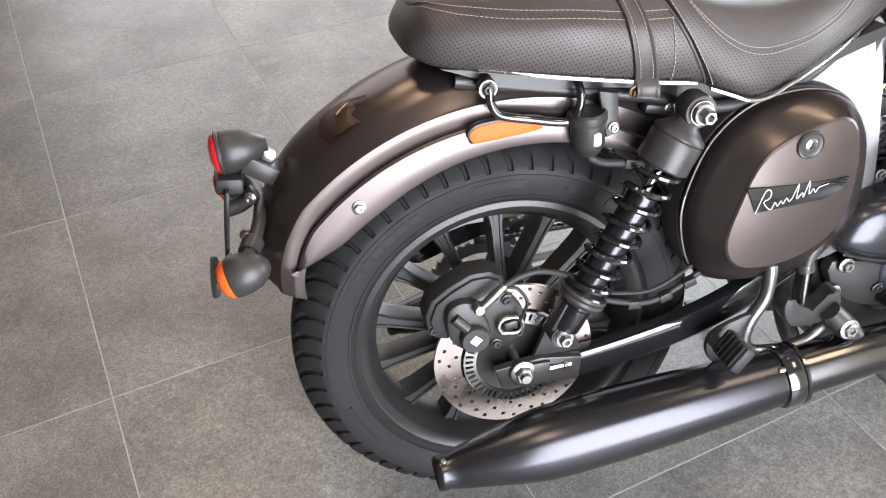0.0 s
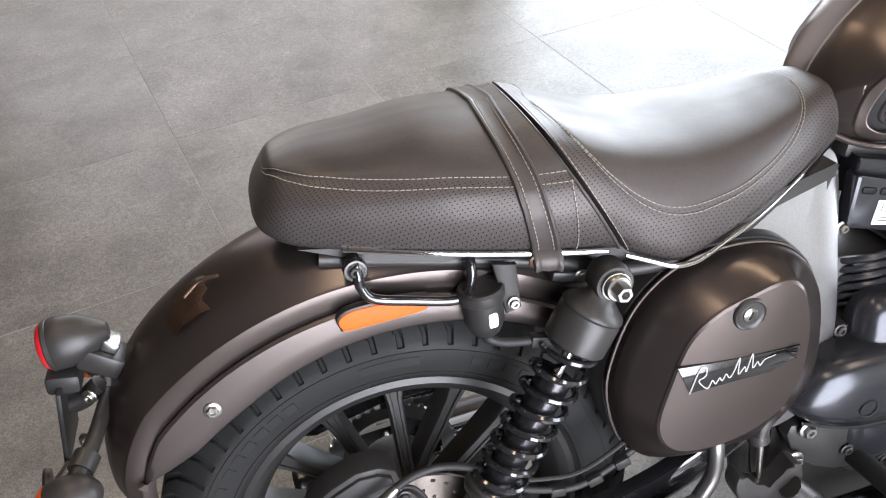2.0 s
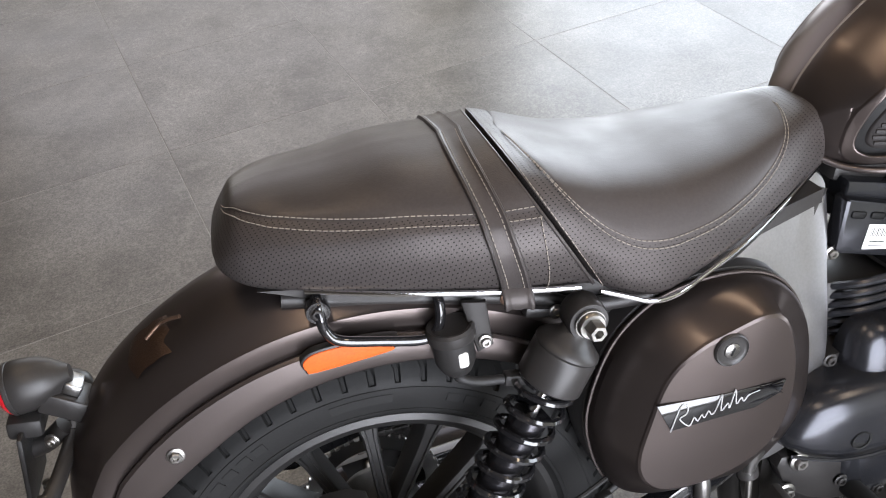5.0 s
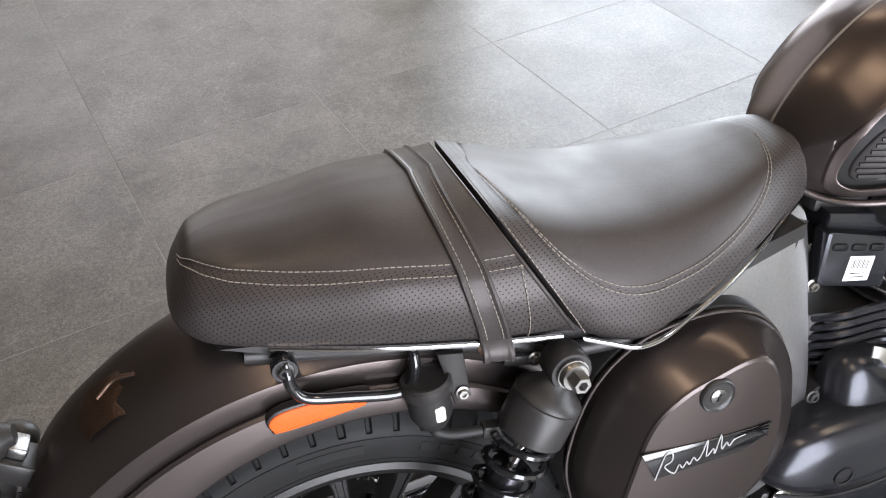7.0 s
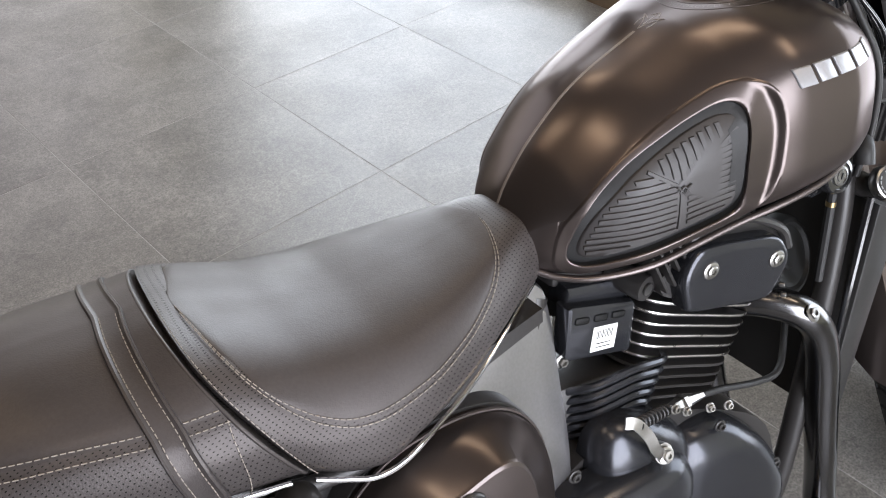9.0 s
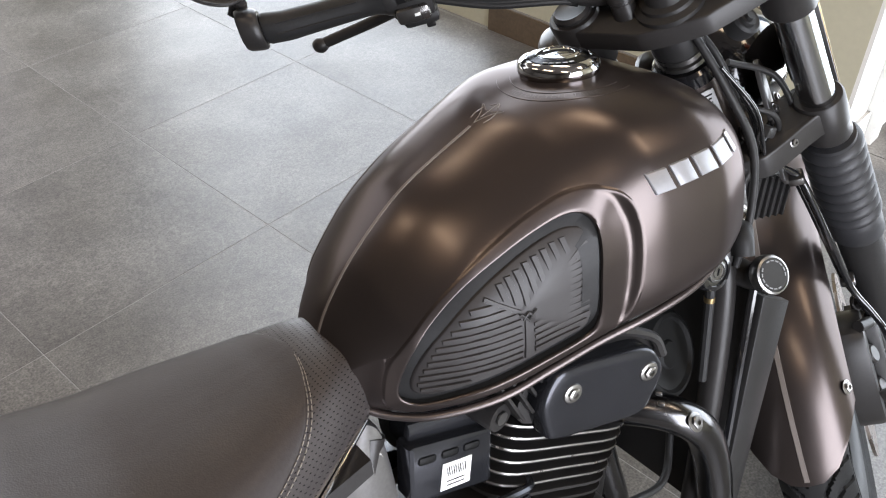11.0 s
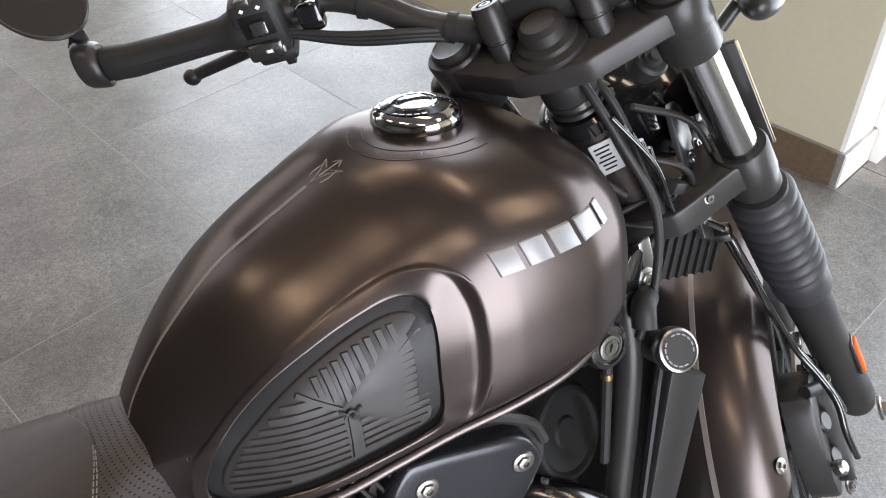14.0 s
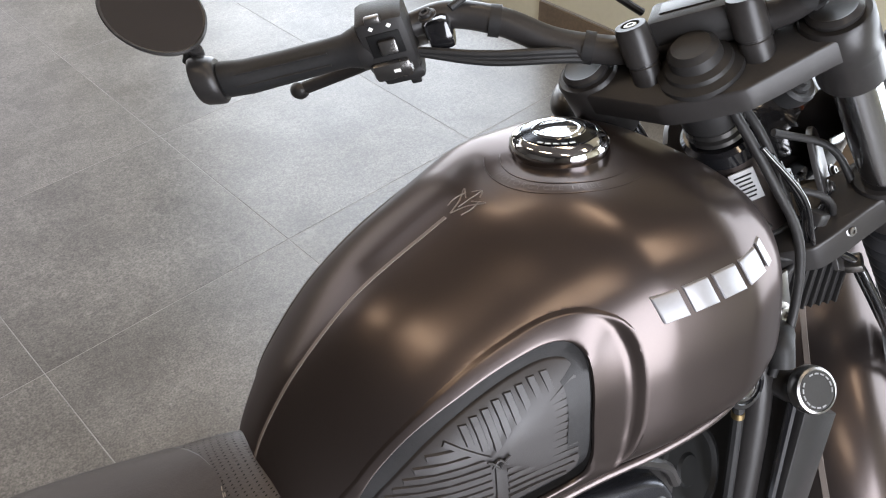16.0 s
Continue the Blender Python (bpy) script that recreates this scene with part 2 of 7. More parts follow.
def tile_material():
    m = material("grey_stone_tile", (0.165, 0.158, 0.15), 0.345, 0.0, 0.16, 3.2, 420, bump=0.10, bscale=700, rvary=0.07)
    t = m.node_tree
    n, l = t.nodes, t.links
    b = n["Principled BSDF"]
    co, info = next(q for q in n if q.type == "TEX_COORD"), n.new("ShaderNodeObjectInfo")
    geo = n.new("ShaderNodeNewGeometry")
    # blotches and pale scratches, different on each tile
    off = n.new("ShaderNodeVectorMath")
    off.operation = "ADD"
    shift = n.new("ShaderNodeCombineXYZ")
    times = n.new("ShaderNodeMath")
    times.operation = "MULTIPLY"
    times.inputs[1].default_value = 37.0
    l.new(info.outputs["Random"], times.inputs[0])
    l.new(times.outputs[0], shift.inputs["Z"])
    l.new(geo.outputs["Position"], off.inputs[0])
    l.new(shift.outputs[0], off.inputs[1])
    blot, speck, vein = n.new("ShaderNodeTexNoise"), n.new("ShaderNodeTexNoise"), n.new("ShaderNodeTexNoise")
    blot.inputs["Scale"].default_value, blot.inputs["Detail"].default_value = 4.5, 8
    blot.inputs["Roughness"].default_value = 0.65
    speck.inputs["Scale"].default_value, speck.inputs["Detail"].default_value = 230, 3
    vein.inputs["Scale"].default_value, vein.inputs["Detail"].default_value, vein.inputs["Distortion"].default_value = 1.9, 7, 0.35
    for q in (blot, speck, vein):
        l.new(off.outputs[0], q.inputs["Vector"])
    ramp = n.new("ShaderNodeValToRGB")
    e = ramp.color_ramp.elements
    e[0].position, e[0].color = 0.30, (0.068, 0.063, 0.057, 1)
    e[1].position, e[1].color = 0.72, (0.145, 0.137, 0.126, 1)
    l.new(blot.outputs["Fac"], ramp.inputs["Fac"])
    # clumps of pale and dark grains
    clump = n.new("ShaderNodeTexNoise")
    clump.inputs["Scale"].default_value, clump.inputs["Detail"].default_value, clump.inputs["Roughness"].default_value = 75, 5, 0.75
    l.new(off.outputs[0], clump.inputs["Vector"])
    scale = n.new("ShaderNodeVectorMath")
    scale.operation = "SCALE"
    l.new(ramp.outputs["Color"], scale.inputs[0])
    last = None
    for q, lo, hi in ((speck, 0.6, 1.4), (clump, 0.7, 1.32)):
        sp = n.new("ShaderNodeMapRange")
        sp.inputs["From Min"].default_value, sp.inputs["From Max"].default_value = 0.3, 0.7
        sp.inputs["To Min"].default_value, sp.inputs["To Max"].default_value = lo, hi
        l.new(q.outputs["Fac"], sp.inputs["Value"])
        if last is None:
            last = sp.outputs[0]
        else:
            both = n.new("ShaderNodeMath")
            both.operation = "MULTIPLY"
            l.new(last, both.inputs[0])
            l.new(sp.outputs[0], both.inputs[1])
            l.new(both.outputs[0], scale.inputs["Scale"])
    vr = n.new("ShaderNodeValToRGB")
    ve = vr.color_ramp.elements
    ve[0].position, ve[0].color = 0.4955, (0, 0, 0, 1)
    ve[1].position, ve[1].color = 0.5045, (0, 0, 0, 1)
    mid = vr.color_ramp.elements.new(0.5)
    mid.color = (0.13, 0.13, 0.13, 1)
    l.new(vein.outputs["Fac"], vr.inputs["Fac"])
    mix = n.new("ShaderNodeMix")
    mix.data_type = "RGBA"
    l.new(vr.outputs["Color"], mix.inputs["Factor"])
    l.new(scale.outputs[0], mix.inputs[6])
    mix.inputs[7].default_value = (0.34, 0.33, 0.31, 1)
    l.new(mix.outputs[2], b.inputs["Base Color"])
    return m


TILE = tile_material()

# ---- building helpers ----


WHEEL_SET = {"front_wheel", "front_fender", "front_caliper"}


def fit_to_view(p, whole=False):
    """Warps the tank and front end, scaled and shifted sideways, to fit the camera's view."""
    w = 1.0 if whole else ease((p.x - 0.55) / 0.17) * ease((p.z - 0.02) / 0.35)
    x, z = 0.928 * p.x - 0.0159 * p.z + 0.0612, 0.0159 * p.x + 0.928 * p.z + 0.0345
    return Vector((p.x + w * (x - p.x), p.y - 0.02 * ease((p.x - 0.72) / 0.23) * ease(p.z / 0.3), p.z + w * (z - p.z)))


def ease(v):
    v = min(max(v, 0), 1)
    return v * v * (3 - 2 * v)


def part(name, bm, mat, parent, label="", m=None, sharp=38):
    """One bmesh as one mesh object under a thing or a part."""
    bmesh.ops.recalc_face_normals(bm, faces=bm.faces)
    if m is not None:
        bmesh.ops.transform(bm, matrix=m, verts=bm.verts)
    root = parent
    while root is not None and root.parent is not None:
        if root.name in WHEEL_SET:
            break
        root = root.parent
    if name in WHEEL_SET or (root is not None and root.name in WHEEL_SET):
        # front wheel set shifted and turned to fit the camera's view
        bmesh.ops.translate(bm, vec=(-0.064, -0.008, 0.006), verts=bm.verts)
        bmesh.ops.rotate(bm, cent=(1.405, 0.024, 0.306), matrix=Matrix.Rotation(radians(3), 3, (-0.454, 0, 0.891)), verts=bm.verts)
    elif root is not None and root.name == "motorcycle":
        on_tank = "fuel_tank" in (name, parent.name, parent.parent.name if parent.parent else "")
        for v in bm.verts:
            v.co = fit_to_view(v.co, on_tank)
    lim = radians(sharp)
    for f in bm.faces:
        f.smooth = True
    for e in bm.edges:
        if len(e.link_faces) == 2 and e.calc_face_angle(0) > lim:
            e.smooth = False
    me = bpy.data.meshes.new(name)
    bm.to_mesh(me)
    bm.free()
    me.materials.append(mat)
    ob = new(name, me)
    ob.parent = parent
    if label:
        ob["label"] = label
    return ob


def curve(xs, ys):
    """A smooth function through the given values."""
    xs, ys = np.array(xs, float), np.array(ys, float)
    d = np.diff(ys) / np.diff(xs)
    g = np.r_[d[0], np.where(d[:-1] * d[1:] > 0, 2 * d[:-1] * d[1:] / (d[:-1] + d[1:] + 1e-12), 0), d[-1]]

    def at(x):
        x = min(max(x, xs[0]), xs[-1])
        i = min(int(np.searchsorted(xs, x, "right")) - 1, len(xs) - 2)
        h = xs[i + 1] - xs[i]
        t = (x - xs[i]) / h
        return float(ys[i] * (1 + 2 * t) * (1 - t) ** 2 + g[i] * h * t * (1 - t) ** 2 + ys[i + 1] * t * t * (3 - 2 * t) - g[i + 1] * h * t * t * (1 - t))

    return at


def rounded(points, n=8, closed=True):
    """A smooth line through the points, n steps to a span."""
    p = [Vector(q) for q in points]
    k, out = len(p), []
    for i in range(k if closed else k - 1):
        if closed:
            a, b, c, d = p[i - 1], p[i], p[(i + 1) % k], p[(i + 2) % k]
        else:
            b, c = p[i], p[i + 1]
            a, d = p[i - 1] if i else 2 * b - c, p[i + 2] if i + 2 < k else 2 * c - b
        for j in range(n):
            t = j / n
            out.append(0.5 * (2 * b + (c - a) * t + (2 * a - 5 * b + 4 * c - d) * t * t + (3 * b - a - 3 * c + d) * t**3))
    if not closed:
        out.append(p[-1].copy())
    return out


def rings(bm, loops, closed=True, cap=True):
    """Skins rows of points; closed: each row is a ring."""
    rows = [[bm.verts.new(q) for q in r] for r in loops]
    n = len(rows[0])
    for a, b in zip(rows, rows[1:]):
        for i in range(n if closed else n - 1):
            j = (i + 1) % n
            bm.faces.new((a[i], a[j], b[j], b[i]))
    if cap and closed:
        bm.faces.new(rows[0][::-1])
        bm.faces.new(rows[-1])
    return rows


def tube(points, r, n=10, smooth=6, bm=None):
    """A round bar along the points; r: one radius, or one at each point."""
    bm = bm or bmesh.new()
    line = rounded(points, smooth, False) if smooth > 1 and len(points) > 2 else [Vector(q) for q in points]
    rr = [r] * len(line) if isinstance(r, (int, float)) else np.interp(np.linspace(0, 1, len(line)), np.linspace(0, 1, len(r)), r).tolist()
    up, loops = None, []
    for i, q in enumerate(line):
        d = (line[min(i + 1, len(line) - 1)] - line[max(i - 1, 0)]).normalized()
        if up is None:
            up = d.orthogonal().normalized()
        up = (up - d * up.dot(d)).normalized()
        side = d.cross(up)
        loops.append([q + rr[i] * (math.cos(a) * up + math.sin(a) * side) for a in (np.arange(n) * 2 * math.pi / n).tolist()])
    rings(bm, loops)
    return bm


def lathe(profile, centre, axis=(0, 1, 0), n=40, bm=None):
    """Turns (radius, along) pairs round an axis through centre."""
    bm = bm or bmesh.new()
    d = Vector(axis).normalized()
    e = d.orthogonal().normalized()
    g, c = d.cross(e), Vector(centre)
    loops = [[c + d * a + max(r, 1e-5) * (math.cos(w) * e + math.sin(w) * g) for w in (np.arange(n) * 2 * math.pi / n).tolist()] for r, a in profile]
    rings(bm, loops, cap=True)
    return bm


def plate(outline, y0, y1, bevel=0.003, smooth=0, bm=None):
    """A flat piece with an outline in x and z, from y0 to y1, its outer edge rounded over."""
    bm = bm or bmesh.new()
    o = [Vector((x, 0, z)) for x, z in outline]
    if smooth:
        o = rounded(o, smooth)
    c = sum(o, Vector()) / len(o)
    s = 1 if y1 > y0 else -1

    def ring(y, inset):
        out = []
        for i, q in enumerate(o):
            t = (o[(i + 1) % len(o)] - o[i - 1]).normalized()
            nrm = Vector((t.z, 0, -t.x))
            if nrm.dot(q - c) < 0:
                nrm = -nrm
            out.append(q - nrm * inset + Vector((0, y, 0)))
        return out

    rings(bm, [ring(y0, 0), ring(y1 - s * bevel, 0), ring(y1 - s * bevel * 0.3, bevel * 0.3), ring(y1, bevel)])
    return bm


def box(c, size, rot=(0, 0, 0), bevel=0.003, bm=None):
    own = bmesh.new()
    bmesh.ops.create_cube(own, size=1, matrix=Matrix.Diagonal((*size, 1)))
    if bevel:
        bmesh.ops.bevel(own, geom=own.edges[:], offset=bevel, segments=2, affect="EDGES", profile=0.5)
    bmesh.ops.transform(own, matrix=pose(*c, *rot), verts=own.verts)
    if bm is None:
        return own
    me = bpy.data.meshes.new("tmp")
    own.to_mesh(me)
    own.free()
    bm.from_mesh(me)
    bpy.data.meshes.remove(me)
    return bm


def bolt(c, axis, r=0.007, h=0.005, washer=True):
    """A hexagon or cap-head bolt whose head stands out along the axis."""
    bm = bmesh.new()
    if washer:
        lathe([(0, 0), (r * 1.45, 0), (r * 1.45, h * 0.25), (r * 1.3, h * 0.35), (0, h * 0.35)], c, axis, 18, bm)
    lathe([(0, 0), (r, h * 0.2), (r, h * 0.85), (r * 0.85, h), (r * 0.5, h), (r * 0.48, h * 0.55), (0, h * 0.55)], c, axis, 6 if r > 0.006 else 14, bm)
    return bm


def thing(name, label, category, group="", kind="", place=None):
    ob = new(name)
    ob.empty_display_size = 0.1
    if place is not None:
        ob.matrix_world = place
    return tagged(ob, label, category, group, kind)

# ---- the showroom ----


def slab(name, s0, s1, t0, t1, z0, z1, mat, label="", parent=None):
    """A straight block of the building, in the room's own axes."""
    bm = bmesh.new()
    bmesh.ops.create_cube(bm, size=1, matrix=Matrix.Translation(((s0 + s1) / 2, (t0 + t1) / 2, (z0 + z1) / 2)) @ Matrix.Diagonal((s1 - s0, t1 - t0, z1 - z0, 1)))
    bmesh.ops.transform(bm, matrix=ROOM, verts=bm.verts)
    me = bpy.data.meshes.new(name)
    bm.to_mesh(me)
    bm.free()
    me.materials.append(mat)
    ob = new(name, me)
    if parent:
        ob.parent = parent
        if label:
            ob["label"] = label
        return ob
    return tagged(ob, label, name.split("_")[0], kind="structure")


S0, S1, T0, T1 = -5.2, 2.476, T_SOUTH, 4.4
DEEP = 0.40
CORNER = 0.152
slab("floor", S0, S1, T0, T1, -0.12, -0.0005, GROUT, "grey stone tile floor with thin pale joints")
floor = bpy.data.objects["floor"]
# ceiling stays out of view; its dark brown keeps the tank's reflections dark
slab("ceiling", S0, S1 + DEEP, T0, T1, CEIL, CEIL + 0.1, CEILING, "unseen ceiling, brown made dark for the tank's reflections")
# the wall beside the street door, with a doorway and a shop window
slab("wall_east", S1, S1 + DEEP, CORNER, 1.38, 0, CEIL, WALL, "beige painted wall beside the street doorway")
slab("wall_east_head", S1, S1 + DEEP, -2.0, CORNER, 2.25, CEIL, WALL, "beige painted wall over the street doorway")
slab("wall_east_side", S1, S1 + DEEP, T0, -2.0, 0, CEIL, WALL, "beige painted wall past the doorway")
slab("wall_east_sill", S1, S1 + DEEP, 1.38, 3.74, 0, 0.12, WALL, "beige painted wall under the shop window")
slab("wall_east_end", S1, S1 + DEEP, 3.74, T1, 0, CEIL, WALL, "beige painted wall past the shop window")
slab("wall_east_lintel", S1, S1 + DEEP, 1.38, 3.74, 2.9, CEIL, WALL, "beige painted wall over the shop window")
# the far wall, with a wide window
slab("wall_north_a", S0, -0.6, T1, T1 + 0.2, 0, CEIL, DIM, "far wall out of view, darkened to deepen reflections")
slab("wall_north_b", 1.9, S1 + DEEP, T1, T1 + 0.2, 0, CEIL, WALL, "beige painted far wall")
slab("wall_north_c", -0.6, 1.9, T1, T1 + 0.2, 0, 0.5, WALL, "beige painted far wall under the window")
slab("wall_north_d", -0.6, 1.9, T1, T1 + 0.2, 2.9, CEIL, WALL, "beige painted far wall over the window")
slab("wall_west", S0 - 0.2, S0, T0 - 0.2, T1 + 0.2, 0, CEIL, DIM, "side wall out of view, darkened to deepen reflections")
slab("wall_south_a", S0, -0.75, T0 - 0.2, T0, 0, CEIL, DIM, "back wall out of view, darkened to deepen reflections")
slab("wall_south_b", 0.85, S1 + DEEP, T0 - 0.2, T0, 0, CEIL, WALL, "beige painted back wall")
slab("wall_south_c", -0.75, 0.85, T0 - 0.2, T0, 0, 0.06, WALL, "beige painted back wall under the window")
slab("wall_south_d", -0.75, 0.85, T0 - 0.2, T0, 2.6, CEIL, WALL, "beige painted back wall over the window")
# white lining of the door reveal, its tone lifted to look sunlit
slab("trim_reveal", S1 + 0.0, S1 + DEEP, CORNER - 0.012, CORNER, 0.10, 2.25, WHITE, "white door reveal, tone lifted to look sunlit")
slab("trim_jamb", S1 + 0.17, S1 + 0.23, CORNER - 0.05, CORNER - 0.012, 0.0, 2.25, FRAMEM, "white painted door jamb")
slab("trim_jamb_strip", S1 + 0.30, S1 + 0.34, CORNER - 0.035, CORNER - 0.012, 0.0, 2.25, FRAMEM, "white painted door stop")


def skirting(name, s0, s1, t0, t1, count, along):
    base = slab(name, s0, s1, t0, t1, 0.0, 0.10, GROUT, "dark tile skirting along the wall")
    for i in range(count):
        a, b = i / count, (i + 1) / count
        if along == "t":
            slab("skirting_tile", s0 - 0.006, s0 - 0.0005, t0 + (t1 - t0) * a + 0.0015, t0 + (t1 - t0) * b - 0.0015, 0.001, 0.098, SKIRT, parent=base)
        else:
            slab("skirting_tile", s0 + (s1 - s0) * a + 0.0015, s0 + (s1 - s0) * b - 0.0015, t0 - 0.006, t0 - 0.0005, 0.001, 0.098, WHITE, parent=base)
    return base


skirting("baseboard_east", S1 - 0.010, S1 + 0.0, CORNER - 0.006, 1.38, 3, "t")
skirting("baseboard_reveal", S1 - 0.010, S1 + 0.17, CORNER - 0.020, CORNER - 0.006, 1, "s")
# window panes and frames


def window(name, s0, s1, t0, t1, z0, z1, bars):
    w = thing(name, "white framed shop window letting in daylight", "window", kind="structure")
    length = max(s1 - s0, t1 - t0)
    for i in range(bars + 1):
        f = i / bars
        if t1 - t0 > s1 - s0:
            t = t0 + (t1 - t0) * f
            slab("window_frame", s0, s0 + 0.06, t - 0.03, t + 0.03, z0, z1, FRAMEM, parent=w)
        else:
            s = s0 + (s1 - s0) * f
            slab("window_frame", s - 0.03, s + 0.03, t0, t0 + 0.06, z0, z1, FRAMEM, parent=w)
    return w


window("window_1", S1 + 0.2, S1 + 0.26, 1.38, 3.74, 0.12, 2.9, 2)
window("window_3", -1.6, 1.9, T0 - 0.14, T0 - 0.08, 0.06, 2.6, 2)
window("window_2", -0.6, 1.9, T1 + 0.08, T1 + 0.14, 0.5, 2.9, 2)
# what lies outside the doorway
slab("ground", -60, 60, -60, 60, -0.3, -0.125, OUTSIDE, "pale sunlit paving outside the doorway")
pavement = slab("pavement", S1 - 0.017, S1 + DEEP + 0.3, -2.0, CORNER - 0.03, -0.1, -0.0035, GROUT, "grey stone threshold tiles in the doorway")
for s0, s1 in ((2.461, 2.604), (2.607, 2.86), (2.863, S1 + DEEP + 0.3)):
    for k in range(4):
        slab("threshold_tile", s0, s1, max(-2.0, -0.145 - 0.61 * k + 0.0015), min(0.465 - 0.61 * k - 0.0015, CORNER - 0.03), -0.0034, 0.0002, TILE, parent=pavement)
# ceiling lamps
for s, t in PANELS:
    lamp = thing("ceiling_light", "slim warm white ceiling light panel", "ceiling light", "ceiling lights", place=ROOM @ pose(s, t, CEIL - 0.02))
    part("housing", box((0, 0, 0), (0.32, 0.98, 0.036), bevel=0.006), FRAMEM, lamp)

# ---- the motorcycle: x ahead, y to its left, z up, leaning on its side stand ----
bike = thing("motorcycle", "satin smoke-black roadster motorcycle leaning on its side stand", "motorcycle", place=pose(0, 0, 0, -11.5))
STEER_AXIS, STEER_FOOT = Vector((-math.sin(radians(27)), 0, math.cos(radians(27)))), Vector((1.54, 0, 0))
# turned on the steering axis, then nudged to fit the camera's view
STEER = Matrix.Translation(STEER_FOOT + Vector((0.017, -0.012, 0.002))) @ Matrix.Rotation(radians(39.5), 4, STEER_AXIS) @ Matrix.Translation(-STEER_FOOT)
MIRRORY = Matrix.Diagonal((1, -1, 1, 1))
REAR, FRONT = Vector((0, 0, 0.318)), Vector((1.468, 0, 0.305))


def tyre(c, R, half, rim, grooves, phase=0.0):
    """A tyre with a rounded crown, shoulder slots and sweeping grooves cut into its tread."""
    bm = bmesh.new()
    prof = [(rim - 0.004, 0.70 * half), (rim + 0.008, 0.84 * half), (rim + 0.013, 0.895 * half), (rim + 0.0135, 0.915 * half), (rim + 0.018, 0.94 * half), (rim + 0.0185, 0.925 * half), (rim + 0.024, 0.95 * half), (rim + 0.4 * (R - rim), 1.0 * half), (rim + 0.50 * (R - rim), 0.998 * half), (rim + 0.505 * (R - rim), 1.012 * half), (rim + 0.535 * (R - rim), 1.012 * half), (rim + 0.54 * (R - rim), 0.995 * half)]
    crown = []
    for k in range(19):
        a = k / 18
        y = half * 0.985 * (1 - a)
        crown.append((R - (R - rim) * 0.40 * (y / (half * 0.985)) ** 2.6, y))
    right = prof + crown
    whole = [(r, -y) for r, y in right] + [(r, y) for r, y in right[-2::-1]]
    whole.append((rim - 0.02, 0.5 * half))
    whole.insert(0, (rim - 0.02, -0.5 * half))
    n = 16 * grooves
    cols = []
    for i in range(n):
        a = 2 * math.pi * i / n
        ring = []
        for r, y in whole:
            q = abs(y) / half
            if 0.2 < q < 0.98 and r > rim + 0.57 * (R - rim):
                lead = 0.26 * max(0, 0.8 - q) ** 1.5
                f = ((a + phase - lead) / (2 * math.pi) * grooves + (0.5 if y > 0 else 0.0)) % 1.0
                if min(f, 1 - f) < 0.125:
                    r -= 0.006
            ring.append(c + Vector((r * math.cos(a), y, r * math.sin(a))))
        cols.append(ring)
    cols.append(cols[0])
    rows = [[bm.verts.new(q) for q in r] for r in cols[:-1]]
    m = len(whole)
    for i in range(n):
        a, b = rows[i], rows[(i + 1) % n]
        for j in range(m):
            bm.faces.new((a[j], a[(j + 1) % m], b[(j + 1) % m], b[j]))
    return bm


def rim_ring(c, r, half):
    prof = [(r + 0.004, -half), (r + 0.006, -half - 0.004), (r - 0.002, -half - 0.006), (r - 0.011, -half - 0.002), (r - 0.017, -half + 0.006), (r - 0.021, -half + 0.016), (r - 0.030, -half * 0.45),
            (r - 0.033, 0), (r - 0.030, half * 0.45), (r - 0.021, half - 0.016), (r - 0.011, half + 0.002), (r + 0.006, half + 0.004), (r + 0.004, half), (r - 0.012, half * 0.5), (r - 0.016, 0), (r - 0.012, -half * 0.5)]
    bm = bmesh.new()
    n = 96
    rows = [[bm.verts.new(c + Vector((q * math.cos(2 * math.pi * i / n), y, q * math.sin(2 * math.pi * i / n)))) for q, y in prof] for i in range(n)]
    m = len(prof)
    for i in range(n):
        a, b = rows[i], rows[(i + 1) % n]
        for j in range(m):
            bm.faces.new((a[j], a[(j + 1) % m], b[(j + 1) % m], b[j]))
    return bm


def spoke(c, angle, r0, r1, w0, w1, y0, y1, skew=0.0):
    """A tapered cast spoke, grooved along its outer face."""
    a = radians(angle)
    d, e = Vector((math.cos(a), 0, math.sin(a))), Vector((-math.sin(a), 0, math.cos(a)))
    bm, loops = bmesh.new(), []
    for k in range(7):
        f = k / 6
        r, w = r0 + (r1 - r0) * f, (w0 + (w1 - w0) * f) / 2 * (1 + 0.9 * max(0, f - 0.82) / 0.18 * 0.6)
        yo, yi, s = y0[0] + (y0[1] - y0[0]) * f, y1[0] + (y1[1] - y1[0]) * f, skew * (1 - f)
        sec = [(-w, yi), (-w, yo + 0.003), (-w * 0.8, yo), (-w * 0.45, yo), (-w * 0.35, yo + 0.0025), (w * 0.35, yo + 0.0025), (w * 0.45, yo), (w * 0.8, yo), (w, yo + 0.003), (w, yi)]
        loops.append([c + d * r + e * (x + s) + Vector((0, y, 0)) for x, y in sec])
    rings(bm, loops)
    return bm


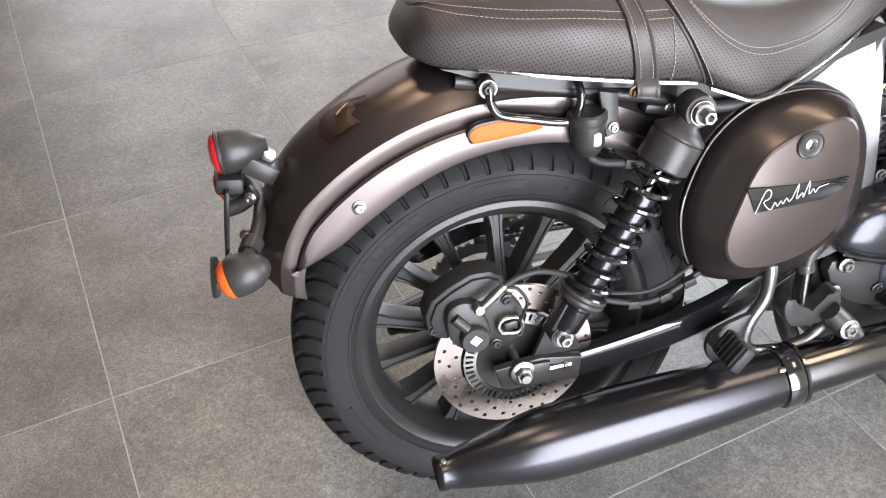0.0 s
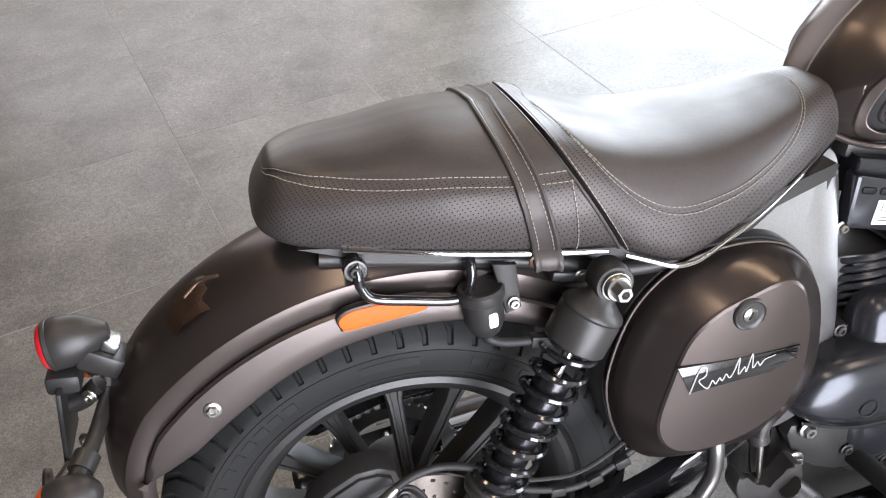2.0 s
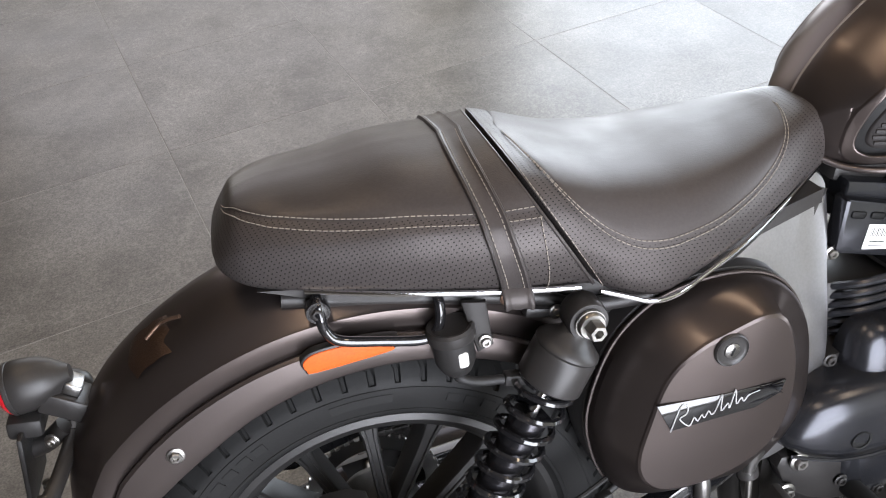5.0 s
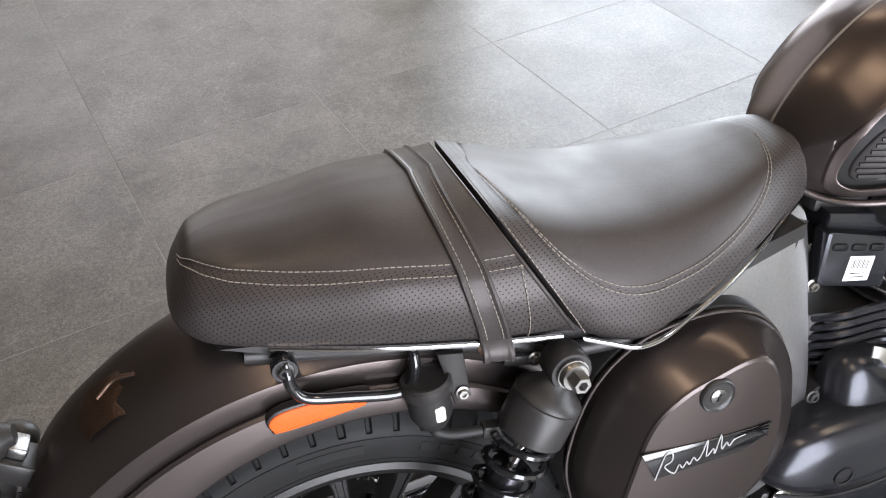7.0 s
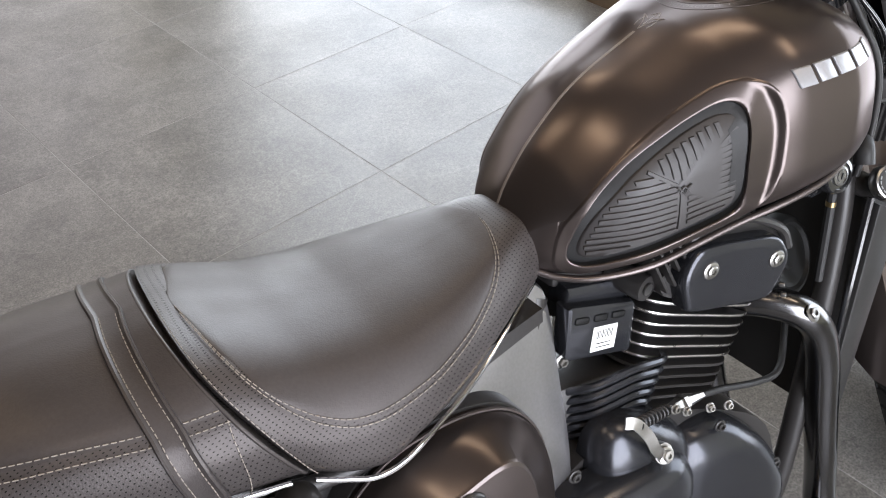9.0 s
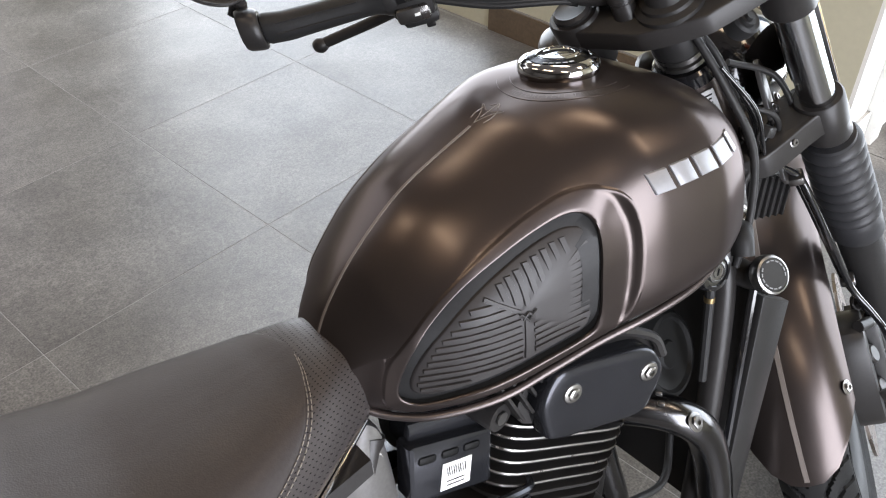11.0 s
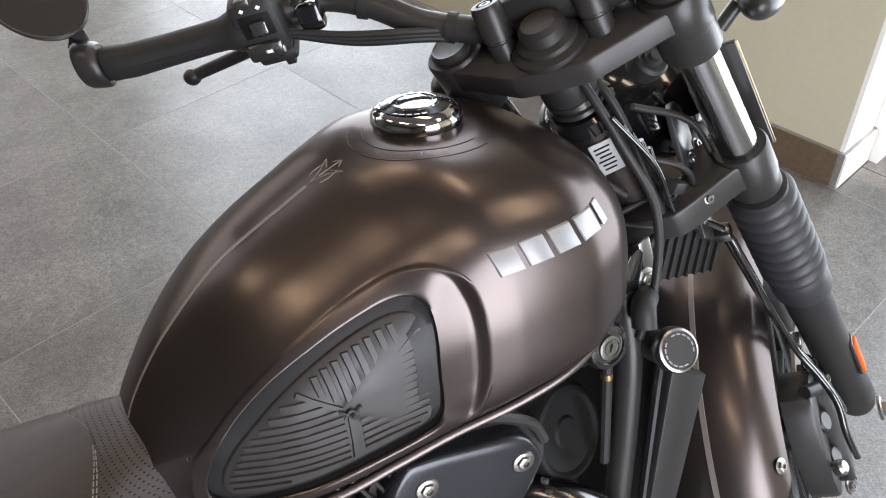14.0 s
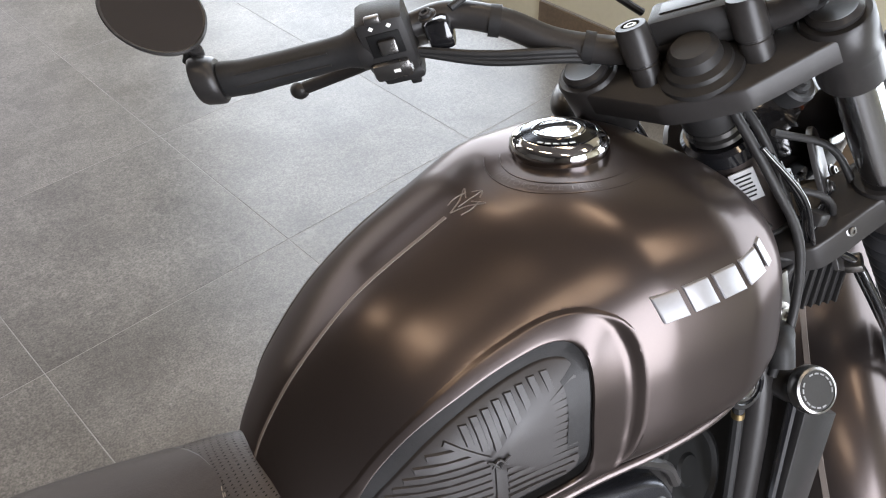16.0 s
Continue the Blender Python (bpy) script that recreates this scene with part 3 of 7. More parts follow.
def disc(c, r0, r1, y, thick, cells, gone, m=None):
    """A flat ring with openings: gone(row, column) says which of its cells are cut out."""
    bm = bmesh.new()
    rows = 8
    grid = {}
    for k in (0, 1):
        for i in range(rows + 1):
            for j in range(cells):
                a, r = 2 * math.pi * j / cells, r0 + (r1 - r0) * i / rows
                grid[k, i, j] = bm.verts.new(c + Vector((r * math.cos(a), y + k * thick, r * math.sin(a))))
    keep = {(i, j): not gone(i, j) for i in range(rows) for j in range(cells)}
    for i in range(rows):
        for j in range(cells):
            if not keep[i, j]:
                continue
            k = (j + 1) % cells
            bm.faces.new((grid[0, i, j], grid[0, i + 1, j], grid[0, i + 1, k], grid[0, i, k]))
            bm.faces.new((grid[1, i, j], grid[1, i, k], grid[1, i + 1, k], grid[1, i + 1, j]))
            for (p, q), (u, v) in ((((i, j), (i, k)), (i - 1, j)), (((i + 1, j), (i + 1, k)), (i + 1, j)), (((i, j), (i + 1, j)), (i, (j - 1) % cells)), (((i, k), (i + 1, k)), (i, k))):
                if not keep.get((u, v), False):
                    bm.faces.new((grid[0, *p], grid[0, *q], grid[1, *q], grid[1, *p]))
    return bm


# rear wheel
rear_wheel = part("rear_wheel", rim_ring(REAR, 0.224, 0.05), ALLOY, bike, "dark cast alloy rear wheel")
part("tyre", tyre(REAR, 0.320, 0.065, 0.224, 58), RUBBER, rear_wheel, "black tubeless rear tyre with shoulder grooves")


def sidewall_bars(c, r, y, marks, w, m=None, parent=None):
    """Raised worn lettering on the sidewall, as plain bars."""
    for a, length in marks:
        bm, loops = bmesh.new(), []
        for k in range(7):
            b = radians(a + length * (k / 6 - 0.5))
            d = Vector((math.cos(b), 0, math.sin(b)))
            loops.append([c + d * (r - w) + Vector((0, y + 0.002, 0)), c + d * (r - w) + Vector((0, y - 0.0002, 0)), c + d * (r + w) + Vector((0, y - 0.0002, 0)), c + d * (r + w) + Vector((0, y + 0.002, 0))])
        rings(bm, loops)
        part("raised_mark", bm, RUBBER, parent, m=m)


part("hub", lathe([(0.0, -0.07), (0.035, -0.07), (0.045, -0.06), (0.055, -0.04), (0.05, 0), (0.06, 0.05), (0.05, 0.07), (0, 0.07)], REAR), ALLOY, rear_wheel)
sidewall_bars(REAR, 0.2625, -0.0655, [(a, 3.6) for a in (46, 51, 56, 61, 66, 118, 123, 128, 133, 138, 143, 262, 266, 270, 274)] + [(150, 5), (248, 9), (90, 16), (205, 18)], 0.0055, parent=rear_wheel)
for k in range(14):
    part("spoke", spoke(REAR, 89 + k * 360 / 14, 0.045, 0.2, 0.017, 0.019, (-0.030, -0.022), (0.006, 0.022), 0.008 * (1 if k % 2 else -1)), ALLOY, rear_wheel)
part("brake_disc", disc(REAR, 0.082, 0.122, -0.107, 0.005, 120, lambda i, j: (i, j % 8) in ((1, 0), (3, 3), (5, 6), (6, 1))), DISC, rear_wheel, "drilled steel brake disc")
part("sensor_ring", disc(REAR, 0.060, 0.079, -0.113, 0.003, 192, lambda i, j: 2 <= i <= 6 and j % 4 < 2), ZINC, rear_wheel, "slotted bright sensor ring")
part("disc_carrier", lathe([(0.03, -0.1), (0.061, -0.111), (0.061, -0.104), (0.045, -0.07), (0.03, -0.07)], REAR), BLACK, rear_wheel)
part("sprocket", disc(REAR, 0.075, 0.098, 0.075, 0.006, 168, lambda i, j: i == 7 and j % 4 < 2), STEEL, rear_wheel)
part("axle", lathe([(0, -0.170), (0.007, -0.170), (0.008, -0.166), (0.008, 0.15), (0, 0.15)], REAR, n=14), STEEL, bike)
part("axle_nut", bolt(REAR + Vector((0, -0.150, 0)), (0, -1, 0), 0.0135, 0.013), ZINC, bike, "plated rear axle nut")

# rear mudguard: a crown that sweeps over the wheel, with a grooved side flange
CROWN = curve([50, 95, 107, 121, 130, 139, 146, 152], [0.4447, 0.4450, 0.4411, 0.4361, 0.4328, 0.4229, 0.4093, 0.3902])


def round_wheel(c, r, a, y):
    return c + Vector((r * math.cos(radians(a)), y, r * math.sin(radians(a))))


def guard():
    bm, loops = bmesh.new(), []
    for i in range(61):
        a = 50 + 102 * i / 60
        top = CROWN(a)
        e = max(0, (a - 143) / 9) ** 2
        ridge = min(0.400, top - 0.030)
        half = [(top, 0), (top - 0.0015, 0.025), (top - 0.006, 0.047), (top - 0.014, 0.067), (top - 0.024, 0.082), (ridge + 0.002, 0.0945), (ridge - 0.001, 0.0985), (ridge - 0.019, 0.1005), (ridge - 0.0225, 0.0985)]
        line = half + [(ridge - 0.036, 0.0980), (ridge - 0.036, 0.095), (ridge - 0.010, 0.092), (top - 0.032, 0.078), (top - 0.020, 0.064), (top - 0.006, 0.0)]
        right = [(r, -y) for r, y in line]
        ring = right[:-1] + [right[-1]] + [(r, y) for r, y in line[-2:0:-1]]
        loops.append([round_wheel(REAR, r, a, y * (1 - 0.05 * e)) for r, y in ring])
    rings(bm, loops)
    return bm


rear_fender = part("rear_fender", guard(), PAINT, bike, "satin smoke-black steel rear mudguard")
LOWER = curve([58, 76, 100, 110, 122, 133, 139, 143, 146], [0.345, 0.340, 0.332, 0.328, 0.324, 0.327, 0.338, 0.350, 0.362])


def flange(side):
    bm, loops = bmesh.new(), []
    for i in range(61):
        a = 58 + 88 * i / 60
        lo, hi = LOWER(a), min(0.3725, CROWN(a) - 0.058 + 0.003)
        mid = (lo + hi) / 2
        sec = [(hi, 0.098), (hi + 0.001, 0.103), (hi - 0.002, 0.1065), (mid, 0.108), (lo + 0.003, 0.1075), (lo, 0.106), (lo, 0.103), (mid, 0.1035)]
        loops.append([round_wheel(REAR, r, a, side * y) for r, y in sec])
    rings(bm, loops)
    return bm


for side in (-1, 1):
    # same paint as the crown, lightened in colour for the light on upright faces
    part("side_flange", flange(side), PAINT2, rear_fender, "satin smoke-black side flange, lightened to look lit")
part("fender_bolt", bolt((-0.202, -0.1075, 0.604), (0, -1, 0), 0.0068, 0.006), ZINC, rear_fender, "bright flange bolt")
GLOW = [(-0.053, 0.683), (-0.05, 0.675), (-0.041, 0.6705), (0.034, 0.6755), (0.044, 0.6795), (0.047, 0.685), (0.043, 0.691), (0.0, 0.6955), (-0.035, 0.6945), (-0.048, 0.69)]
part("reflector_base", plate([(-0.003 + (x + 0.003) * 1.04, 0.684 + (z - 0.683) * 1.14) for x, z in GLOW], -0.104, -0.1145, 0.002, 3), BLACK, rear_fender)
part("reflector", plate(GLOW, -0.106, -0.1165, 0.0025, 3), AMBER, rear_fender, "amber side reflector")


def wing_badge():
    """A bronze wing laid over the crown."""
    bm, loops = bmesh.new(), []
    for i in range(9):
        f = i / 8
        a0, a1 = 115.0 - 3.0 * f ** 2 + (3 * f if f > 0.6 else 0), 122.0 + 1.5 * f - 4 * max(0, f - 0.55)
        y = -0.004 - 0.060 * f
        lift = CROWN(116) - 0.0135 * (y / -0.066) ** 2 + 0.0035
        loops.append([round_wheel(REAR, lift - (0.004 if j in (0, 6) else 0.001 * (j % 2)), a0 + (a1 - a0) * j / 6, y) for j in range(7)])
    rings(bm, loops, closed=False)
    bmesh.ops.solidify(bm, geom=bm.faces[:], thickness=0.002)
    return bm


part("wing_badge", wing_badge(), BRONZE, rear_fender, "bronze wing badge")
part("badge_rod", tube([round_wheel(REAR, CROWN(114) + 0.003, 112.5, -0.034), round_wheel(REAR, CROWN(116) + 0.004, 115.5, -0.022), round_wheel(REAR, CROWN(118) + 0.003, 118.5, -0.030)], 0.0022), BRONZE, rear_fender)

# ---- seat ----


class Pad:
    """An upholstered pad: at each station a bottom line, a crown height, a half width and a lean."""

    def __init__(self, st, prof):
        st = list(zip(*st))
        self.x0, self.x1 = st[0][0], st[0][-1]
        self.zb, self.zt, self.w, self.k = (curve(st[0], q) for q in st[1:])
        self.py, self.pf = curve(np.linspace(0, 1, len(prof)), [p[0] for p in prof]), curve(np.linspace(0, 1, len(prof)), [p[1] for p in prof])

    def at(self, xb, v, lift=0.0, side=-1):
        """v runs from the middle of the underside (0) to the crown (1)."""
        zb, zt = self.zb(xb), self.zt(xb)
        z = zb + self.pf(v) * (zt - zb)
        p = Vector((xb - self.k(xb) * (z - zb), side * self.py(v) * self.w(xb), z))
        if lift:
            e = 0.004
            a = self.at(min(xb + e, self.x1), v, 0, side) - self.at(max(xb - e, self.x0), v, 0, side)
            b = self.at(xb, min(v + e, 1), 0, side) - self.at(xb, max(v - e, 0), 0, side)
            n = a.cross(b).normalized()
            if n.dot(p - Vector((p.x, 0, (zb + zt) / 2 - 0.02))) < 0:
                n = -n
            p = p + n * lift
        return p

    def skin(self, n=44, m=30):
        bm, loops = bmesh.new(), []
        for i in range(n + 1):
            f = i / n
            x = self.x0 + (self.x1 - self.x0) * (f ** 1.6 if self.x0 < 0 else 1 - (1 - f) ** 1.3)
            right = [self.at(x, j / m) for j in range(m + 1)]
            loops.append(right + [Vector((q.x, -q.y, q.z)) for q in right[-2:0:-1]])
        rings(bm, loops)
        return bm

    def cover(self, x0, x1, v0, n=48, m=22):
        """The plain upper panel, a hair above the pad, from the edge v0(x) up over the crown."""
        bm, loops = bmesh.new(), []
        for i in range(n + 1):
            f = i / n
            x = x0 + (x1 - x0) * (f ** 1.6 if self.x0 < 0 else f)
            e = v0(x)
            right = [self.at(x, e + (1 - e) * j / m, 0.0002 + 0.0012 * min(1, j / 2, i / 3)) for j in range(m + 1)]
            loops.append(right + [Vector((q.x, -q.y, q.z)) for q in right[-2::-1]])
        rings(bm, loops, closed=False)
        return bm

    def stitches(self, path, step=0.0062, gap=0.3, lift=0.0016, r=0.00055):
        """A row of single stitches along a path of (station, v) pairs."""
        pts = [self.at(x, v, lift) for x, v in path]
        bm, run, target = bmesh.new(), 0.0, 0.0
        acc = [0.0]
        for a, b in zip(pts, pts[1:]):
            acc.append(acc[-1] + (b - a).length)

        def where(d):
            i = min(max(int(np.searchsorted(acc, d)) - 1, 0), len(pts) - 2)
            t = (d - acc[i]) / max(acc[i + 1] - acc[i], 1e-9)
            return pts[i].lerp(pts[i + 1], min(max(t, 0), 1))

        d = 0.0
        while d + step < acc[-1]:
            tube([where(d), where(d + step * (1 - gap))], r, 4, 1, bm)
            d += step
        return bm


PILL = Pad([(-0.119, 0.786, 0.794, 0.030, 0.0), (-0.116, 0.781, 0.8041, 0.052, 0.0), (-0.106, 0.776, 0.8207, 0.075, 0.0), (-0.085, 0.768, 0.8438, 0.094, 0.0), (-0.04, 0.759, 0.8532, 0.109, 0.0),
            (0.0, 0.752, 0.8543, 0.119, 0.03), (0.1, 0.736, 0.8618, 0.138, 0.2), (0.2, 0.721, 0.8586, 0.1485, 0.42), (0.262, 0.711, 0.8611, 0.1498, 0.545)],
           [(0, 0), (0.8, 0.0), (0.93, 0.05), (1.0, 0.22), (1.02, 0.42), (0.985, 0.58), (0.91, 0.69), (0.74, 0.84), (0.47, 0.945), (0.22, 0.99), (0, 1.0)])
RIDE = Pad([(0.2632, 0.712, 0.850, 0.1398, 0.54), (0.2650, 0.708, 0.8573, 0.1447, 0.544), (0.2690, 0.705, 0.8573, 0.1466, 0.545), (0.285, 0.697, 0.8504, 0.1503, 0.49), (0.3, 0.690, 0.8378, 0.153, 0.42), (0.33, 0.683, 0.8183, 0.1546, 0.28),
            (0.38, 0.697, 0.8073, 0.1473, 0.1), (0.44, 0.713, 0.8097, 0.1276, 0.0), (0.5, 0.729, 0.8162, 0.0982, -0.02), (0.55, 0.741, 0.8248, 0.0696, -0.05), (0.572, 0.746, 0.8232, 0.0578, -0.08), (0.578, 0.752, 0.8193, 0.0518, -0.08)],
           [(0, 0), (0.82, 0), (0.94, 0.06), (1, 0.22), (1.0, 0.4), (0.965, 0.57), (0.89, 0.75), (0.75, 0.895), (0.52, 0.965), (0.26, 0.993), (0, 1.0)])
EDGE_P = curve([-0.1005, -0.0945, -0.083, -0.0706, -0.0489, 0.0008, 0.0785, 0.1588, 0.2365, 0.265], [0.98, 0.850, 0.775, 0.731, 0.686, 0.650, 0.617, 0.605, 0.599, 0.597])
EDGE_R = curve([0.2828, 0.2842, 0.2872, 0.2910, 0.2985, 0.3107, 0.3304, 0.3554, 0.3918, 0.4407, 0.4833, 0.5073, 0.525, 0.5315], [0.97, 0.916, 0.79, 0.67, 0.580, 0.520, 0.486, 0.471, 0.471, 0.500, 0.560, 0.65, 0.824, 0.97])
pillion = part("pillion_seat", PILL.skin(), PERF, bike, "black pillion seat with perforated leather sides")
part("seat_top", PILL.cover(-0.0995, 0.262, EDGE_P), LEATHER, pillion, "smooth black leather top panel")
rider = part("rider_seat", RIDE.skin(), PERF, bike, "black scooped rider seat with perforated leather sides")
part("seat_top", RIDE.cover(0.2832, 0.531, EDGE_R), LEATHER, rider, "smooth black leather seat panel")
PS = [-0.099 + 0.361 * (i / 160) ** 1.3 for i in range(161)]
for d in (0.012, -0.040):
    part("stitching", PILL.stitches([(x, EDGE_P(x) + d) for x in PS]), THREAD, pillion, "tan thread")
RS = [0.2832 + 0.2478 * (i / 200) ** 1.4 for i in range(201)]
for d in (0.014, -0.022):
    part("stitching", RIDE.stitches([(x, min(EDGE_R(x) + d, 0.995)) for x in RS]), THREAD, rider, "tan thread")
part("stitching", RIDE.stitches([(0.2735, v) for v in np.linspace(0.22, 0.97, 80)]), THREAD, rider)


def band(pad, x0, x1, v0, v1, lift, thick, lean0=0.0, lean1=0.0):
    """A strap round the pad, from one side over the crown to the other, leaning forward as it climbs."""
    bm, loops = bmesh.new(), []
    vs = list(np.linspace(v0, v1, 40))
    for v, side in [(v, -1) for v in vs] + [(v, 1) for v in vs[-2::-1]]:
        p, q = x0 + lean0 * v, x1 + lean1 * v
        # doubled edges with a stitched groove inside each
        section = ((0, 0), (0, 0.7), (0.04, 1.35), (0.12, 1.45), (0.20, 1.0), (0.27, 0.75), (0.5, 1.1), (0.73, 0.75), (0.80, 1.0), (0.88, 1.45), (0.96, 1.35), (1, 0.7), (1, 0))
        row = [pad.at(p + f * (q - p), v, lift + thick * h, side) for f, h in section]
        # both ends hang straight down over the bright moulding
        tail = [[c + Vector((0, side * out, -down)) for c in row] for out, down in ((0.0065, 0.022), (0.009, 0.014), (0.0065, 0.007))] if v == v0 else []
        loops += (tail + [row]) if side < 0 else ([row] + tail[::-1])
    rings(bm, loops)
    return bm


strap = part("seat_strap", band(PILL, 0.152, 0.181, 0.24, 1.0, 0.0005, 0.0034, 0.040, 0.056), LEATHER, pillion, "black leather pillion grab strap")
for pad, x, r, owner in ((PILL, 0.2600, 0.0020, pillion),):
    line = [pad.at(x, v) for v in np.linspace(0.16, 1, 36)]
    part("seat_piping", tube(line + [Vector((q.x, -q.y, q.z)) for q in line[-2::-1]], r, 10, 1), LEATHER, owner, "rolled leather piping")
for x, lean in ((0.1592, 0.0435), (0.1738, 0.0525)):
    part("stitching", PILL.stitches([(x + lean * v, v) for v in np.linspace(0.22, 1, 80)], lift=0.0040), THREAD, pillion)
part("stitching", PILL.stitches([(x, 0.14 + (x - 0.2) * 7.6) for x in np.linspace(0.206, 0.256, 40)][::-1]), THREAD, pillion)
part("strap_bolt", bolt((0.170, -0.120, 0.712), (0.1, -1, -0.2), 0.007, 0.006), BRONZE, pillion, "coppery strap bolt")


def trim(points, w, t):
    """A bright moulding along the seat's lower edge."""
    bm, loops = bmesh.new(), []
    for q in rounded(points, 8, False):
        loops.append([q + Vector((0, y + 0.003, z + 0.005)) for y, z in ((0, -w), (-t, -w * 0.7), (-t * 1.2, 0), (-t, w * 0.7), (0, w), (t, 0))])
    rings(bm, loops)
    return bm


part("chrome_trim", trim([(-0.035, -0.109, 0.759), (0.059, -0.131, 0.744), (0.154, -0.144, 0.729), (0.240, -0.150, 0.716)], 0.0030, 0.0026), CHROME, pillion, "chrome moulding under the pillion seat")
part("chrome_trim", trim([(0.262, -0.148, 0.705), (0.29, -0.154, 0.694), (0.316, -0.157, 0.684), (0.345, -0.155, 0.684), (0.38, -0.150, 0.697), (0.44, -0.130, 0.713), (0.50, -0.100, 0.729), (0.570, -0.058, 0.746)], 0.0030, 0.0026), CHROME, rider,
     "chrome moulding under the rider seat")
part("seat_base", plate([(-0.08, 0.768), (0.1, 0.735), (0.25, 0.708), (0.33, 0.682), (0.44, 0.712), (0.55, 0.742), (0.55, 0.725), (0.33, 0.655), (0.2, 0.69), (0.0, 0.735)], -0.095, 0.095, 0.004), BLACK, bike)

# ---- fuel tank ----
TX = [0.5429, 0.552, 0.565, 0.585, 0.61, 0.675, 0.74, 0.80, 0.86, 0.92, 0.965, 1.0, 1.022, 1.036, 1.042]
T_TOP = curve(TX, [0.8156, 0.8332, 0.8568, 0.8824, 0.9079, 0.9552, 0.9823, 1.0059, 1.0179, 1.0144, 1.0019, 0.9800, 0.9433, 0.9093, 0.8883])
T_BASE = curve(TX, [0.803, 0.808, 0.811, 0.811, 0.807, 0.795, 0.785, 0.781, 0.783, 0.79, 0.80, 0.815, 0.834, 0.856, 0.872])
T_LOW = curve(TX, [0.796, 0.780, 0.766, 0.757, 0.753, 0.757, 0.768, 0.779, 0.790, 0.804, 0.822, 0.842, 0.857, 0.870, 0.878])
T_W = curve(TX, [0.0308, 0.0457, 0.0603, 0.0783, 0.1002, 0.1342, 0.1475, 0.1530, 0.1600, 0.1610, 0.1500, 0.1240, 0.0950, 0.065, 0.0338])


T_E = curve([0.54, 0.66, 0.76, 0.86, 0.96, 1.05], [1.73, 2.10, 2.17, 2.74, 2.90, 2.69])
T_G = curve([0.54, 0.65, 0.75, 0.82, 1.05], [0.366, 0.244, 0.013, 0.0, 0.0])


def upper(x, f):
    """The tank's half width at a height f between its widest line (0) and its crest (1)."""
    e = T_E(x)
    return T_W(x) * (1 - min(f, 1) ** e) ** (1 / e) * (1 - T_G(x) * f**1.6)


def tank_side(x, z):
    """The half width of the tank at a place on its flank."""
    t, b = T_TOP(x), T_LOW(x)
    c = T_BASE(x) + 0.42 * (t - T_BASE(x))
    if z > c:
        return upper(x, (z - c) / max(t - c, 1e-6))
    return T_W(x) * (1 - min((c - z) / max(c - b, 1e-6), 1) ** 4.5) ** (1 / 4.5)


PAD_IN = [(0.590, 0.794), (0.595, 0.821), (0.613, 0.859), (0.655, 0.896), (0.705, 0.921), (0.754, 0.938), (0.778, 0.941), (0.789, 0.933), (0.790, 0.915), (0.786, 0.876), (0.783, 0.829), (0.771, 0.808), (0.713, 0.797), (0.657, 0.786), (0.615, 0.778), (0.598, 0.781)]
PAD_OUT = [(0.577, 0.792), (0.587, 0.837), (0.617, 0.873), (0.662, 0.908), (0.712, 0.935), (0.762, 0.954), (0.789, 0.960), (0.806, 0.958), (0.820, 0.948), (0.827, 0.927), (0.828, 0.887), (0.822, 0.840), (0.800, 0.803), (0.713, 0.786), (0.655, 0.775), (0.608, 0.766), (0.586, 0.771)]
PAD = [(0.603, 0.793), (0.606, 0.818), (0.628, 0.854), (0.662, 0.885), (0.706, 0.909), (0.750, 0.925), (0.773, 0.928), (0.783, 0.921), (0.784, 0.900), (0.781, 0.861), (0.778, 0.830), (0.766, 0.815), (0.715, 0.804), (0.660, 0.794), (0.620, 0.786)]
IN2, OUT2, PAD2 = (np.array([(q.x, q.z) for q in rounded([(x, 0, z) for x, z in o], 8)]) for o in (PAD_IN, PAD_OUT, PAD))


def inside(poly, x, z):
    """How far a place lies inside an outline (outside: minus)."""
    a, b = poly, np.roll(poly, -1, 0)
    p = np.array([x, z])
    ab, ap = b - a, p - a
    t = np.clip((ap * ab).sum(1) / (ab**2).sum(1), 0, 1)
    d = np.sqrt(((ap - ab * t[:, None]) ** 2).sum(1).min())
    cross = ((a[:, 1] > z) != (b[:, 1] > z)) & (x < (b[:, 0] - a[:, 0]) * (z - a[:, 1]) / (b[:, 1] - a[:, 1] + 1e-12) + a[:, 0])
    return d if cross.sum() % 2 else -d


def recess(x, z):
    """The hollow in the tank under the knee panel."""
    return 0.020 * ease(inside(OUT2, x, z) / 0.007)


def tank_skin(x, z, lift=0.0, side=-1):
    return Vector((x, side * (tank_side(x, z) - recess(x, z) + lift), z))


def tank():
    bm, loops = bmesh.new(), []
    n, m = 400, 288
    for i in range(n + 1):
        u = i / n
        x = 0.5429 + (1.042 - 0.5429) * (0.5 - 0.5 * math.cos(math.pi * u)) * 0.35 + (1.042 - 0.5429) * u * 0.65
        t, b, w = T_TOP(x), T_LOW(x), T_W(x)
        c = T_BASE(x) + 0.42 * (t - T_BASE(x))
        ring = []
        for j in range(m):
            a = 2 * math.pi * j / m
            up = math.sin(a) >= 0
            e = T_E(x) if up else 4.5
            z = c + ((t - c) if up else (c - b)) * math.copysign(abs(math.sin(a)) ** (2 / e), math.sin(a))
            y = w * math.copysign(abs(math.cos(a)) ** (2 / e), math.cos(a))
            if up:
                y *= 1 - T_G(x) * (abs(math.sin(a)) ** (2 / e)) ** 1.6
            if 0.56 < x < 0.85 and abs(math.cos(a)) > 0.25 and z < 0.99:
                y -= math.copysign(recess(x, z), y)
            ring.append((x, y, z))
        loops.append(ring)
    rings(bm, loops)
    return bm


